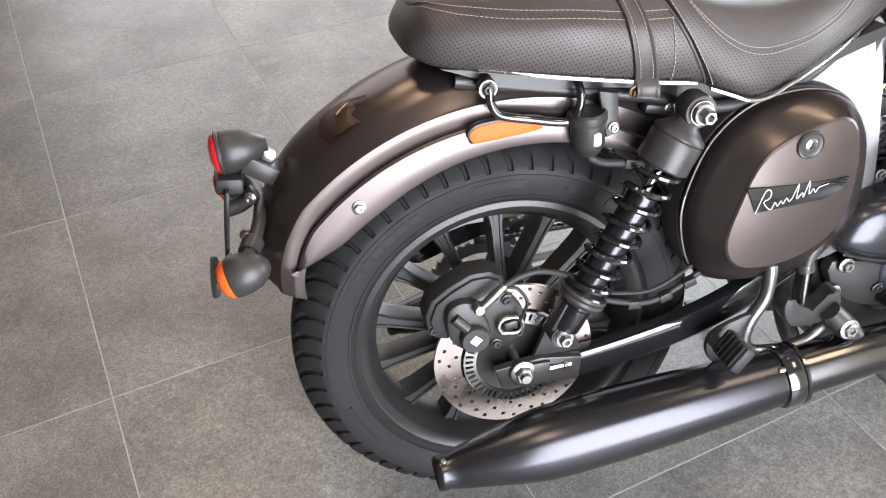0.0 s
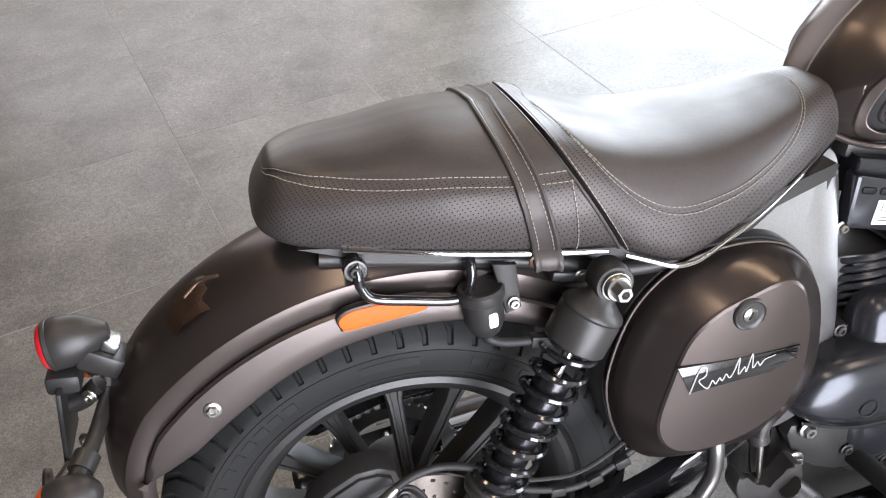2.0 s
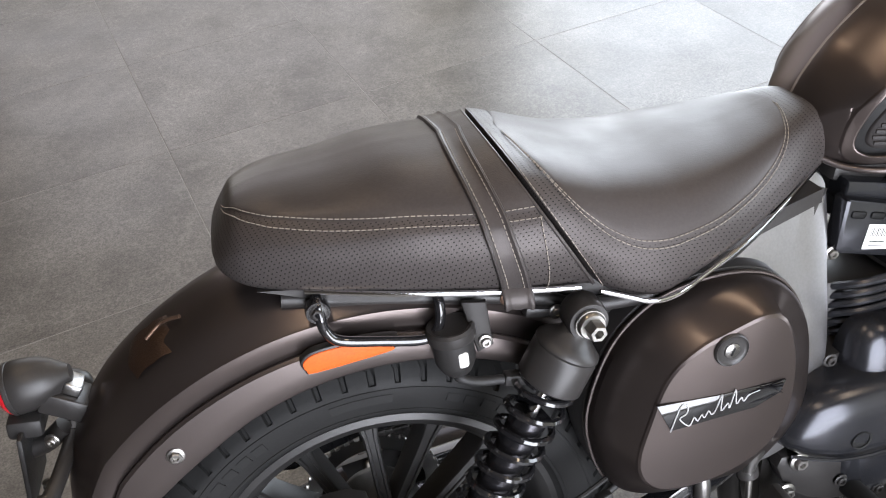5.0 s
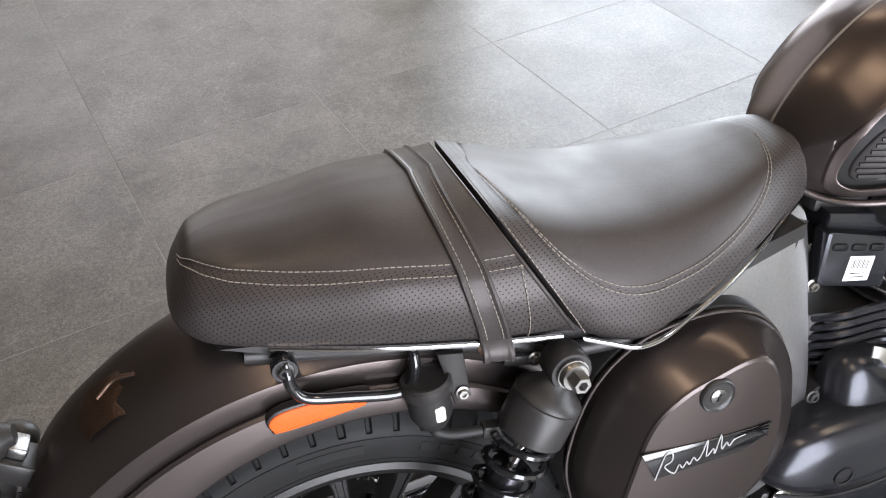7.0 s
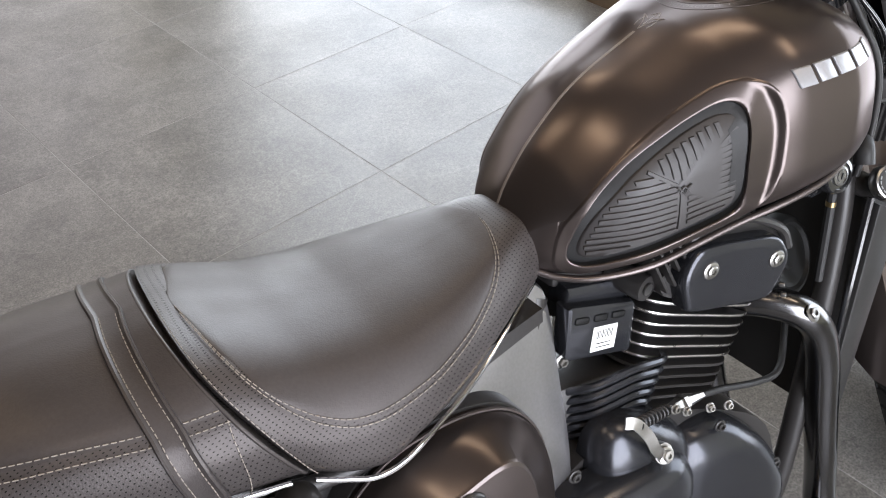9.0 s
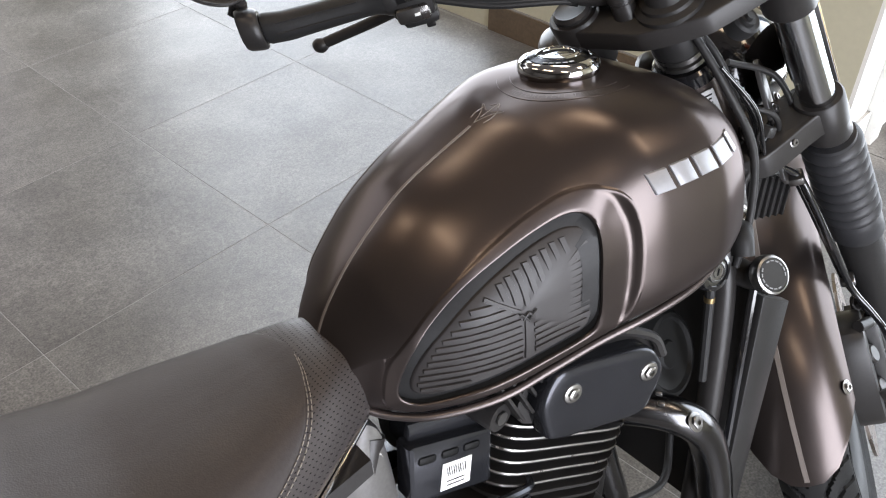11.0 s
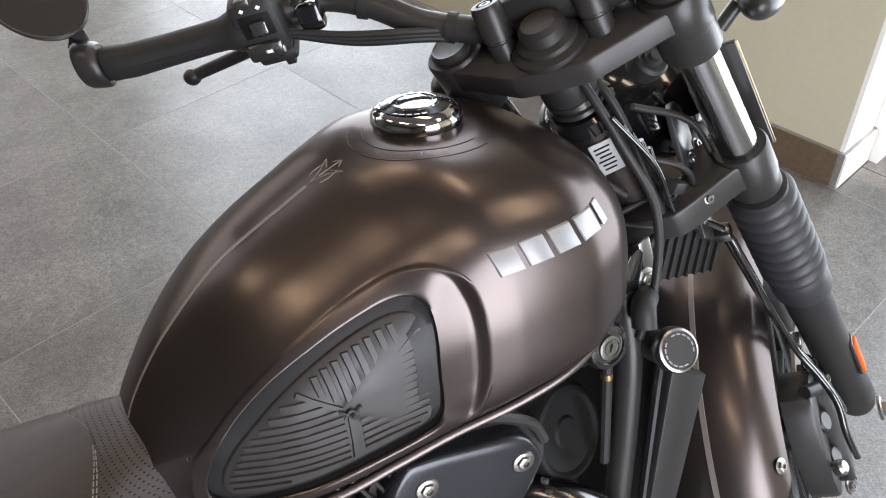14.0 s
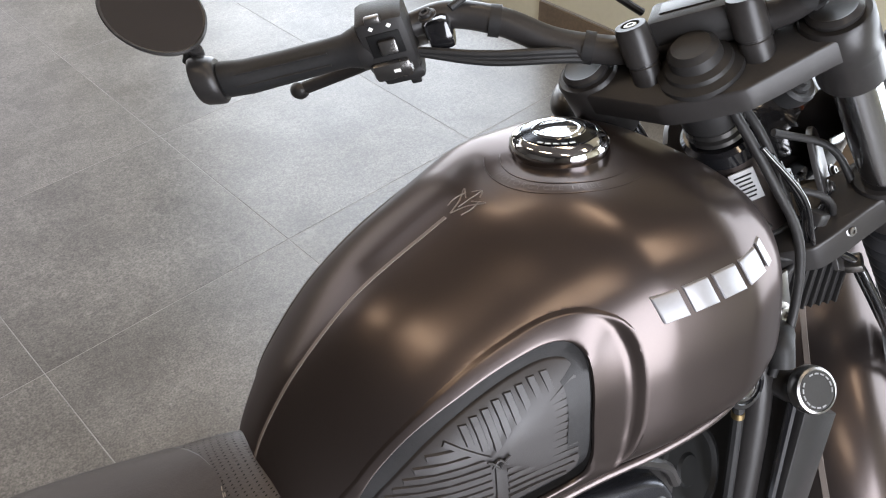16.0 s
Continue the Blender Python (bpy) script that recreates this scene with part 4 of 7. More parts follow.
fuel_tank = part("fuel_tank", tank(), PAINT, bike, "satin smoke-black teardrop fuel tank")
part("tank_seam", tube([(x, -T_W(x) * 0.86, T_LOW(x) + 0.004) for x in (0.562, 0.585, 0.62, 0.68, 0.74, 0.80, 0.86, 0.92, 0.965, 0.99)], 0.0045), PAINT2, fuel_tank)


HUB = np.array([0.70, 0.862])


def spokes(poly, n=180):
    """An outline sampled in even directions round the hub."""
    o = poly - HUB
    ang, rad = np.arctan2(o[:, 1], o[:, 0]), np.hypot(o[:, 0], o[:, 1])
    k = np.argsort(ang)
    a = np.arange(n) * 2 * np.pi / n - np.pi
    return np.stack([np.cos(a), np.sin(a)], 1) * np.interp(a, ang[k], rad[k], period=2 * np.pi)[:, None] + HUB


R_OUT, R_IN, R_PAD = spokes(OUT2), spokes(IN2), spokes(PAD2)


def on_flank(q, depth, side):
    return Vector((float(q[0]), side * (tank_side(float(q[0]), float(q[1])) - depth), float(q[1])))


def knee_panel(side):
    """The smooth rim and the stepped well that hold the knee pad."""
    bm, loops = bmesh.new(), []
    loops.append([on_flank(a + (a - b) * 0.0035 / float(np.hypot(*(a - b))), 0.0004, side) for a, b in zip(R_OUT, R_IN)])
    for f in (-0.08, -0.02, 0.03, 0.09, 0.16, 0.24, 0.34, 0.45, 0.56, 0.67, 0.78, 0.87, 0.94, 1.0):
        ring = []
        for a, b in zip(R_OUT, R_IN):
            wide = ease((float(np.hypot(*(b - a))) - 0.026) / 0.014)
            # a flat proud band round the pad; before it, a hollow that sweeps out to a crease
            band = 0.0002 - 0.0030 * ease((f + 0.08) / 0.12) + 0.0036 * max(0, f) + 0.0012 * ease((f - 0.9) / 0.1)
            hollow = -0.0004 + 0.0072 * ease((f + 0.03) / 0.24) - 0.0060 * max(0, f - 0.10) / 0.9
            ring.append(on_flank(a + (b - a) * f, band * (1 - wide) + hollow * wide, side))
        loops.append(ring)
    # the rim rolls in at the mouth of the well
    loops.append([on_flank(b + (c - b) * 0.06, rim_depth(a, b) + 0.0022, side) for a, b, c in zip(R_OUT, R_IN, R_PAD)])
    rings(bm, loops, cap=False)
    return bm


def rim_depth(a, b):
    wide = ease((float(np.hypot(*(b - a))) - 0.026) / 0.014)
    return 0.0020 * (1 - wide) + 0.0010 * wide


def pad_well(side):
    """The dark step that drops from the rim to the seat of the knee pad."""
    bm, loops = bmesh.new(), []
    for f, d in ((0.045, 0.0034), (0.055, 0.0055), (0.07, 0.0085), (0.10, 0.0098), (1.0, 0.0102), (1.6, 0.0106)):
        ring = []
        for a, b, c in zip(R_OUT, R_IN, R_PAD):
            wide = ease((float(np.hypot(*(b - a))) - 0.018) / 0.025)
            q = b + (c - b) * min(f, 1.0) + (HUB - c) * max(0, f - 1) * 0.3
            ring.append(on_flank(q, rim_depth(a, b) + max(d * (1 - 0.55 * wide), 0.0032), side))
        loops.append(ring)
    rings(bm, loops, cap=False)
    return bm


def well(q):
    """How deep the floor of the well lies at a place."""
    return 0.0140 - 0.0020 * ease((q[0] - 0.74) / 0.05)


def knee_pad(side):
    """The rubber knee pad, laid into the well."""
    bm, loops = bmesh.new(), []
    for f, lift in ((1.0, -0.002), (0.995, 0.0035), (0.975, 0.0048), (0.6, 0.0050), (0.3, 0.0050), (0.02, 0.0050)):
        loops.append([on_flank(HUB + (c - HUB) * f, well(c) - lift, side) for c in R_PAD])
    rings(bm, loops)
    return bm


def rib(a, b, side, w=0.0024):
    """A low flat-topped rib of the knee pad, its edges chamfered."""
    bm, loops = bmesh.new(), []
    d = np.array(b) - np.array(a)
    d = d / np.hypot(*d)
    n = np.array([-d[1], d[0]])
    for k in range(7):
        q = np.array(a) + (np.array(b) - np.array(a)) * k / 6
        loops.append([on_flank(q + n * o, well(q) - h, side) for o, h in ((-w, 0.0045), (-w * 0.72, 0.0064), (w * 0.72, 0.0064), (w, 0.0045))])
    rings(bm, loops)
    return bm


def clip_line(a, b, poly):
    """The stretch of a line that lies well inside the pad."""
    ks = [k / 60 for k in range(61) if inside(poly, a[0] + (b[0] - a[0]) * k / 60, a[1] + (b[1] - a[1]) * k / 60) > 0.0045]
    if len(ks) < 6:
        return None
    f = lambda k: (a[0] + (b[0] - a[0]) * k, a[1] + (b[1] - a[1]) * k)
    return f(ks[0]), f(ks[-1])


HEART, RISE_L, RISE_R, FOOT = (0.7085, 0.860), (0.658, 0.897), (0.786, 0.918), (0.706, 0.795)
SLOPE_L, SLOPE_R = (HEART[0] - RISE_L[0]) / (RISE_L[1] - HEART[1]), (RISE_R[0] - HEART[0]) / (RISE_R[1] - HEART[1])
for side in (-1, 1):
    part("knee_panel", knee_panel(side), PAINT, fuel_tank, "smooth recessed knee panel rim", sharp=60)
    # the well takes the dark rubber colour in place of paint in shade
    part("pad_well", pad_well(side), SOFT, fuel_tank, "knee pad well, blackened where its paint lies in shade", sharp=60)
    pad = part("knee_pad", knee_pad(side), PADM, fuel_tank, "ribbed black rubber knee pad")
    lines = [(HEART, RISE_L, 0.0026), (HEART, RISE_R, 0.0026), (HEART, FOOT, 0.0026)]
    for k in range(16):
        # ribs behind the middle vein, and those before it
        z = 0.789 + 0.0078 * k
        up = max(0, z - HEART[1])
        lines.append(((0.58, z - 0.004), (HEART[0] - up * SLOPE_L - 0.006, z + 0.003), 0.0027))
        lines.append(((HEART[0] + up * SLOPE_R + 0.007, z + 0.002), (0.80, z + 0.011), 0.0027))
    for k in range(11):
        x = 0.662 + 0.0098 * k
        foot = HEART[1] + ((HEART[0] - x) / SLOPE_L if x < HEART[0] else (x - HEART[0]) / SLOPE_R) + 0.008
        lines.append(((x, foot), (x - 0.005, 0.96), 0.0034))
    for a, b, w in lines:
        seg = clip_line(a, b, PAD2)
        if seg:
            part("rib", rib(*seg, side, w), PADM, pad)

    crest = bmesh.new()
    for pts in ([(-0.009, 0.004), (-0.004, 0.0), (0.0, -0.006)], [(0.009, 0.004), (0.004, 0.0), (0.0, -0.006)], [(-0.006, -0.004), (0.0, 0.003), (0.006, -0.004)]):
        tube([on_flank((HEART[0] + x, HEART[1] + z), well(HEART) - 0.0088, side) for x, z in pts], 0.0011, 6, 4, crest)
    part("pad_emblem", crest, PADM, pad, "small moulded emblem")

# maker's mark on the flank, as five plain slanted blocks
for k in range(5):
    x0 = 0.843 + 0.0262 * k
    w = 0.0215 if k < 4 else 0.0075
    for side in (-1, 1):
        bm, loops = bmesh.new(), []
        for lift in (0.0002, 0.0024, 0.0030):
            s = 0.0009 if lift > 0.0025 else 0
            corners = [(x0 + s, 0.9630 + 0.0014 * k - s), (x0 + w - s, 0.9640 + 0.0014 * k - s), (x0 + w + 0.004 - s, 0.9445 + 0.0017 * k + s), (x0 + 0.004 + s, 0.9435 + 0.0017 * k + s)]
            loops.append([tank_skin(x, z, lift, side) for x, z in corners])
        rings(bm, loops)
        part("badge_block", bm, SILVER, fuel_tank, "raised silver badge block")


def tank_top(x, y, lift=0.0):
    """A place on the upper skin of the tank."""
    c = T_BASE(x) + 0.42 * (T_TOP(x) - T_BASE(x))
    lo, hi = 0.0, 1.0
    for _ in range(30):
        f = (lo + hi) / 2
        lo, hi = (f, hi) if upper(x, f) > abs(y) else (lo, f)
    return Vector((x, y, c + (T_TOP(x) - c) * lo + lift))


def stripe():
    bm, loops = bmesh.new(), []
    for i in range(61):
        x = 0.55 + 0.215 * i / 60
        loops.append([tank_top(x, y, l) for y, l in ((-0.0021, 0.0001), (-0.0018, 0.0006), (0.0018, 0.0006), (0.0021, 0.0001))])
    rings(bm, loops)
    return bm


part("pinstripe", stripe(), STRIPE, fuel_tank, "thin grey pinstripe")
emblem = bmesh.new()
for pts in ([(0.770, 0.0), (0.783, 0.006), (0.794, 0.016), (0.788, 0.004)], [(0.770, 0.0), (0.783, -0.006), (0.794, -0.016), (0.788, -0.004)], [(0.774, -0.010), (0.782, -0.012), (0.792, -0.010)], [(0.774, 0.010), (0.782, 0.012), (0.792, 0.010)],
            [(0.778, 0.0), (0.800, 0.0)], [(0.795, -0.006), (0.801, 0.0), (0.795, 0.006)]):
    tube([tank_top(x, y, 0.0002) for x, y in pts], 0.0006, 5, 4, emblem)
part("emblem", emblem, STRIPE, fuel_tank, "thin line emblem")

# filler cap on its collar
CAP = Vector((0.882, 0.010, 1.0035))
cap_axis = Vector((0.02, 0, 1))
part("filler_collar", lathe([(0, -0.012), (0.040, -0.012), (0.040, 0.0015), (0.038, 0.003), (0.030, 0.003), (0, 0.003)], CAP, cap_axis, 64), GLOSS, fuel_tank, "gloss black filler collar")
filler = part("filler_cap", lathe([(0.93 * r, h) for r, h in [(0, 0.007), (0.034, 0.007), (0.040, 0.0095), (0.0435, 0.017), (0.0428, 0.0235), (0.039, 0.028), (0.034, 0.030), (0.0335, 0.0292), (0.0225, 0.0325), (0.022, 0.0335), (0.020, 0.0342), (0.017, 0.0340), (0.0165, 0.0335), (0.008, 0.0345), (0, 0.0347)]],
                                      CAP, cap_axis, 64), CHROME, fuel_tank, "domed chrome filler cap")
part("filler_neck", lathe([(0.93 * r, h) for r, h in [(0.029, 0.0), (0.032, 0.0), (0.032, 0.010), (0.029, 0.010)]], CAP, cap_axis, 48), GLOSS, filler)
part("cap_band", lathe([(0.93 * r, h) for r, h in [(0.0325, 0.0298), (0.0325, 0.0303), (0.0235, 0.0328), (0.0235, 0.0322)]], CAP, cap_axis, 64), DARKCHROME, filler)
for k in range(5):
    a = radians(205 + 13 * k)
    c = CAP + Vector((0.028 * math.cos(a), 0.028 * math.sin(a), 0.0318))
    part("cap_mark", box(c, (0.0048, 0.0030, 0.0006), (0, 0, math.degrees(a) + 90), 0.0002), STEEL, filler)


def lettering(text, radius, mid, size):
    """Words set on an arc round the filler, laid on the tank's skin."""
    cu = bpy.data.curves.new("letters", "FONT")
    cu.body, cu.size, cu.align_x = text, size, "CENTER"
    cu.space_character = 1.25
    ob = new("letters", cu)
    me = bpy.data.meshes.new_from_object(ob.evaluated_get(bpy.context.evaluated_depsgraph_get()))
    bpy.data.objects.remove(ob)
    bm = bmesh.new()
    bm.from_mesh(me)
    for v in bm.verts:
        a, r = radians(mid) + v.co.x / radius, radius - v.co.y
        v.co = tank_top(CAP.x + r * math.cos(a), r * math.sin(a), 0.0006)
    return bm


part("lettering", lettering("MOTORCYCLE TRIBE", 0.063, 215, 0.0085), PAINT2, fuel_tank, "grey lettering round the filler")
for r in (0.0535, 0.0665):
    part("ring_line", tube([tank_top(CAP.x + r * math.cos(radians(a)), r * math.sin(radians(a)), 0.0001) for a in range(140, 291, 6)], 0.0005, 5, 1), PAINT2, fuel_tank)

# ---- rear suspension, brake and exhaust ----


def coil(a, b, r, wire, turns):
    a, b = Vector(a), Vector(b)
    d = (b - a).normalized()
    e = d.orthogonal().normalized()
    g = d.cross(e)
    n = turns * 16
    pts = []
    for i in range(n + 1):
        w = 2 * math.pi * turns * i / n
        f = i / n
        f = min(max((f - 0.06) / 0.88, 0), 1) * 0.96 + 0.02 + (0.012 * (f - 0.5))
        pts.append(a + (b - a) * f + r * (math.cos(w) * e + math.sin(w) * g))
    return tube(pts, wire, 7, 1)


def shock(m, right):
    top, low = Vector((0.241, -0.149, 0.688)), Vector((0.058, -0.147, 0.375))
    d = (low - top).normalized()
    s = part("shock_absorber", lathe([(0, 0.13), (0.020, 0.13), (0.021, 0.135), (0.021, 0.30), (0.026, 0.302), (0.026, 0.312), (0.0235, 0.315), (0.0225, 0.35), (0.016, 0.362), (0, 0.364)], top, d, 32), SATIN, bike,
             "black twin shock absorber with exposed coil spring", m)
    part("upper_cover", lathe([(0.006, 0.012), (0.016, 0.014), (0.018, 0.022), (0.028, 0.03), (0.0355, 0.036), (0.0365, 0.04), (0.035, 0.043), (0.0365, 0.047), (0.0365, 0.083), (0.033, 0.086), (0.02, 0.086), (0, 0.084)], top, d, 40), BLACK, s, m=m)
    part("upper_eye", lathe([(0.008, -0.016), (0.021, -0.016), (0.0225, -0.012), (0.0225, 0.012), (0.021, 0.016), (0.008, 0.016)], top, (0, 1, 0), 32), BLACK, s, m=m)
    part("damper_rod", lathe([(0, 0.08), (0.0065, 0.08), (0.0065, 0.135), (0, 0.135)], top, d, 16), CHROME, s, "bright damper rod", m)
    part("coil_spring", coil(top + d * 0.083, top + d * 0.294, 0.0305, 0.0043, 9), GLOSS, s, "gloss black coil spring", m)
    part("spring_seat", lathe([(0.02, 0.288), (0.034, 0.289), (0.036, 0.293), (0.034, 0.297), (0.036, 0.301), (0.034, 0.306), (0.022, 0.309)], top, d, 36), BLACK, s, m=m)
    part("lower_eye", lathe([(0.006, -0.015), (0.018, -0.015), (0.019, 0.015), (0.006, 0.015)], low, (0, 1, 0), 28), BLACK, s, m=m)
    part("clevis", box(low + Vector((0.012, 0.0, 0.03)), (0.036, 0.026, 0.06), (0, 30, 0), 0.004), BLACK, s, m=m)
    part("upper_bolt", bolt(top + Vector((0, -0.018, 0)), (0.05, -1, 0), 0.0105, 0.022), ZINC, s, "plated cap nut and washer", m)
    part("lower_bolt", bolt(low + Vector((0, -0.016, 0)), (0, -1, 0), 0.0095, 0.014), ZINC, s, m=m)
    part("washer", lathe([(0.005, 0), (0.0165, 0), (0.0165, 0.003), (0.005, 0.003)], top + Vector((0, -0.017, 0)), (0, -1, 0), 28), ZINC, s, m=m)
    part("washer", lathe([(0.005, 0), (0.0145, 0), (0.0145, 0.003), (0.005, 0.003)], low + Vector((0, -0.015, 0)), (0, -1, 0), 28), ZINC, s, m=m)


def arm(m):
    bm = bmesh.new()
    loops = []
    for q, h, w in zip(rounded([(0.045, -0.122, 0.300), (0.10, -0.122, 0.298), (0.25, -0.118, 0.319), (0.36, -0.112, 0.352), (0.46, -0.10, 0.40)], 8, False), np.linspace(0.022, 0.027, 33).tolist(), np.linspace(0.014, 0.016, 33).tolist()):
        loops.append([q + Vector((0, w * y, h * z)) for y, z in ((-1, -0.6), (-1, 0.6), (-0.85, 0.9), (-0.5, 1), (0.5, 1), (1, 0.6), (1, -0.6), (0.5, -1), (-0.5, -1), (-0.85, -0.9))])
    rings(bm, loops)
    a = part("swingarm", bm, GLOSS, bike, "gloss black tubular swingarm", m)
    part("axle_plate", plate([(-0.040, 0.327), (-0.030, 0.291), (0.02, 0.286), (0.088, 0.283), (0.093, 0.322), (0.03, 0.334)], -0.134, -0.1465, 0.003), BLACK, a, m=m)
    part("adjuster_block", box((0.015, -0.147, 0.313), (0.055, 0.012, 0.034), (0, 2, 0), 0.004), BLACK, a, m=m)
    part("adjuster_bolt", tube([(0.04, -0.147, 0.314), (0.075, -0.145, 0.313)], 0.0055, 8, 1), STEEL, a, m=m)
    part("adjuster_nut", box((0.066, -0.145, 0.313), (0.007, 0.014, 0.014), (30, 0, 0), 0.001), ZINC, a, m=m)
    part("shock_lug", plate([(0.02, 0.33), (0.05, 0.40), (0.07, 0.40), (0.095, 0.33)], -0.13, -0.138, 0.003), BLACK, a, m=m)


for m, right in ((None, True), (MIRRORY, False)):
    shock(m, right)
    arm(m)

caliper = part("rear_caliper", plate([(-0.102, 0.440), (-0.076, 0.450), (-0.054, 0.432), (-0.042, 0.392), (-0.052, 0.362), (-0.088, 0.374), (-0.104, 0.402)], -0.118, -0.143, 0.006, 4), BLACK, bike, "black rear brake caliper")
part("caliper_guard", plate([(-0.132, 0.424), (-0.129, 0.400), (-0.118, 0.384), (-0.098, 0.380), (-0.098, 0.416), (-0.076, 0.444), (-0.045, 0.448), (-0.012, 0.450), (-0.016, 0.470), (-0.036, 0.481), (-0.064, 0.481), (-0.096, 0.466), (-0.121, 0.449)], -0.085, -0.122, 0.006),
     PLASTIC, caliper, "moulded black brake guard")
part("guard_rim", plate([(-0.125, 0.420), (-0.122, 0.402), (-0.114, 0.391), (-0.106, 0.389), (-0.105, 0.419), (-0.080, 0.450), (-0.046, 0.455), (-0.022, 0.457), (-0.024, 0.467), (-0.039, 0.474), (-0.062, 0.474), (-0.092, 0.460), (-0.115, 0.444)], -0.119, -0.1275, 0.003), PLASTIC, caliper)
part("caliper_bracket", plate([(-0.088, 0.40), (-0.045, 0.445), (-0.012, 0.438), (0.014, 0.402), (0.008, 0.362), (-0.03, 0.345), (-0.06, 0.362)], -0.103, -0.119, 0.004, 4), BLACK, caliper)
part("piston_cap", lathe([(0, 0.001), (0.020, 0.001), (0.021, 0.004), (0.021, 0.010), (0.019, 0.013), (0, 0.013)], (-0.068, -0.142, 0.392), (0, -1, 0), 32), BLACK, caliper)
part("cap_mark", box((-0.068, -0.1556, 0.393), (0.013, 0.0008, 0.013), (0, 45, 0), 0.0003), PAPER, caliper, "white diamond mark")
part("slide_pin", tube([(-0.095, -0.144, 0.43), (-0.078, -0.146, 0.41)], 0.008, 12, 1), BLACK, caliper)
part("banjo", lathe([(0, 0), (0.0085, 0), (0.0085, 0.012), (0.006, 0.016), (0, 0.016)], (-0.060, -0.140, 0.440), (0, -1, 0.1), 18), ZINC, caliper, "bright banjo union")
part("hose_ferrule", tube([(-0.057, -0.150, 0.443), (-0.038, -0.150, 0.459), (-0.022, -0.148, 0.470)], [0.0062, 0.007, 0.0055], 12, 2), ZINC, caliper, "bright hose ferrule")
part("sensor_plate", tube([(-0.022, -0.127, 0.377), (0.000, -0.127, 0.374), (0.009, -0.127, 0.386), (0.002, -0.127, 0.399), (-0.018, -0.127, 0.401), (-0.027, -0.127, 0.390), (-0.022, -0.127, 0.377)], 0.0032, 8, 4), ZINC, caliper, "pale oval sensor bracket")
part("sensor_core", box((-0.009, -0.124, 0.388), (0.022, 0.012, 0.014), (0, -8, 0), 0.004), BLACK, caliper)
for x, z in ((-0.121, 0.40), (-0.030, 0.356), (-0.012, 0.428), (0.004, 0.370)):
    part("caliper_bolt", bolt((x, -0.120, z), (0, -1, 0), 0.006, 0.006), BLACK, caliper)
part("brake_hose", tube([(-0.022, -0.147, 0.470), (0.0, -0.146, 0.479), (0.03, -0.143, 0.480), (0.066, -0.138, 0.464), (0.095, -0.135, 0.440), (0.12, -0.135, 0.413), (0.155, -0.135, 0.397), (0.20, -0.135, 0.388), (0.245, -0.133, 0.402), (0.29, -0.128, 0.425)], 0.0048, 10), SOFT, bike,
     "black rubber brake hose")
for x, z in ((0.176, 0.391), (0.225, 0.394), (0.262, 0.411)):
    part("hose_clip", box((x, -0.134, z - 0.002), (0.020, 0.013, 0.013), (0, -18 if x > 0.2 else 8, 0), 0.002), PLASTIC, bike)
part("sensor_wire", tube([(0.004, -0.13, 0.395), (0.012, -0.14, 0.43), (0.0, -0.14, 0.455), (-0.015, -0.14, 0.462)], 0.0025, 7), SOFT, bike)
part("abs_wire", tube([(0.10, -0.13, 0.425), (0.16, -0.128, 0.407), (0.21, -0.128, 0.404), (0.27, -0.125, 0.431), (0.31, -0.12, 0.46)], 0.003, 7), SOFT, bike)

# brake fluid reservoir
RES = Vector((0.106, -0.120, 0.646))
cup = part("fluid_reservoir", lathe([(0, -0.016), (0.010, -0.014), (0.016, -0.008), (0.020, 0.0), (0.0225, 0.006), (0.0225, 0.036), (0, 0.036)], RES, (-0.05, 0.0, 1), 32), PLASTIC, bike, "black rear brake fluid reservoir")
part("reservoir_cap", lathe([(0, 0.034), (0.0255, 0.034), (0.0265, 0.037), (0.0265, 0.046), (0.024, 0.049), (0.021, 0.0485), (0.020, 0.0475), (0, 0.0475)], RES, (-0.05, 0, 1), 36), BLACK, cup)
part("sight_glass", box(RES + Vector((0.004, -0.0215, 0.016)), (0.011, 0.004, 0.018), (0, 0, 5), 0.003), PAPER, cup, "pale fluid sight window")
part("reservoir_bracket", plate([(0.118, 0.72), (0.145, 0.715), (0.148, 0.66), (0.13, 0.655)], -0.118, -0.124, 0.002), BLACK, cup)
part("bracket_bolt", bolt((0.139, -0.125, 0.668), (0, -1, 0), 0.0055, 0.006), ZINC, cup)
part("reservoir_hose", tube([RES + Vector((0, -0.002, -0.014)), (0.106, -0.130, 0.632), (0.125, -0.130, 0.622), (0.165, -0.128, 0.613), (0.20, -0.12, 0.595), (0.225, -0.11, 0.56)], 0.0055, 10), SOFT, cup)
part("hose_block", box((0.168, -0.129, 0.614), (0.030, 0.015, 0.014), (0, 12, 0), 0.003), PLASTIC, cup)
for m in (None, MIRRORY):
    rail = part("grab_rail", tube([(-0.024, -0.095, 0.752), (-0.024, -0.112, 0.750), (-0.0245, -0.118, 0.738), (-0.023, -0.118, 0.722), (-0.011, -0.118, 0.705), (0.03, -0.118, 0.693), (0.072, -0.118, 0.683), (0.088, -0.118, 0.688), (0.095, -0.118, 0.702), (0.097, -0.115, 0.720), (0.097, -0.095, 0.735)], 0.0058, 12), GLOSS, bike,
                "gloss black pillion grab rail", m)
    part("rail_lug", lathe([(0, -0.006), (0.012, -0.006), (0.013, -0.003), (0.013, 0.006), (0, 0.006)], (-0.026, -0.112, 0.742), (0, 1, 0), 24), GLOSS, rail, m=m)
    part("rail_bolt", bolt((-0.026, -0.117, 0.742), (-0.1, -1, 0), 0.0065, 0.006), BLACK, rail, m=m)
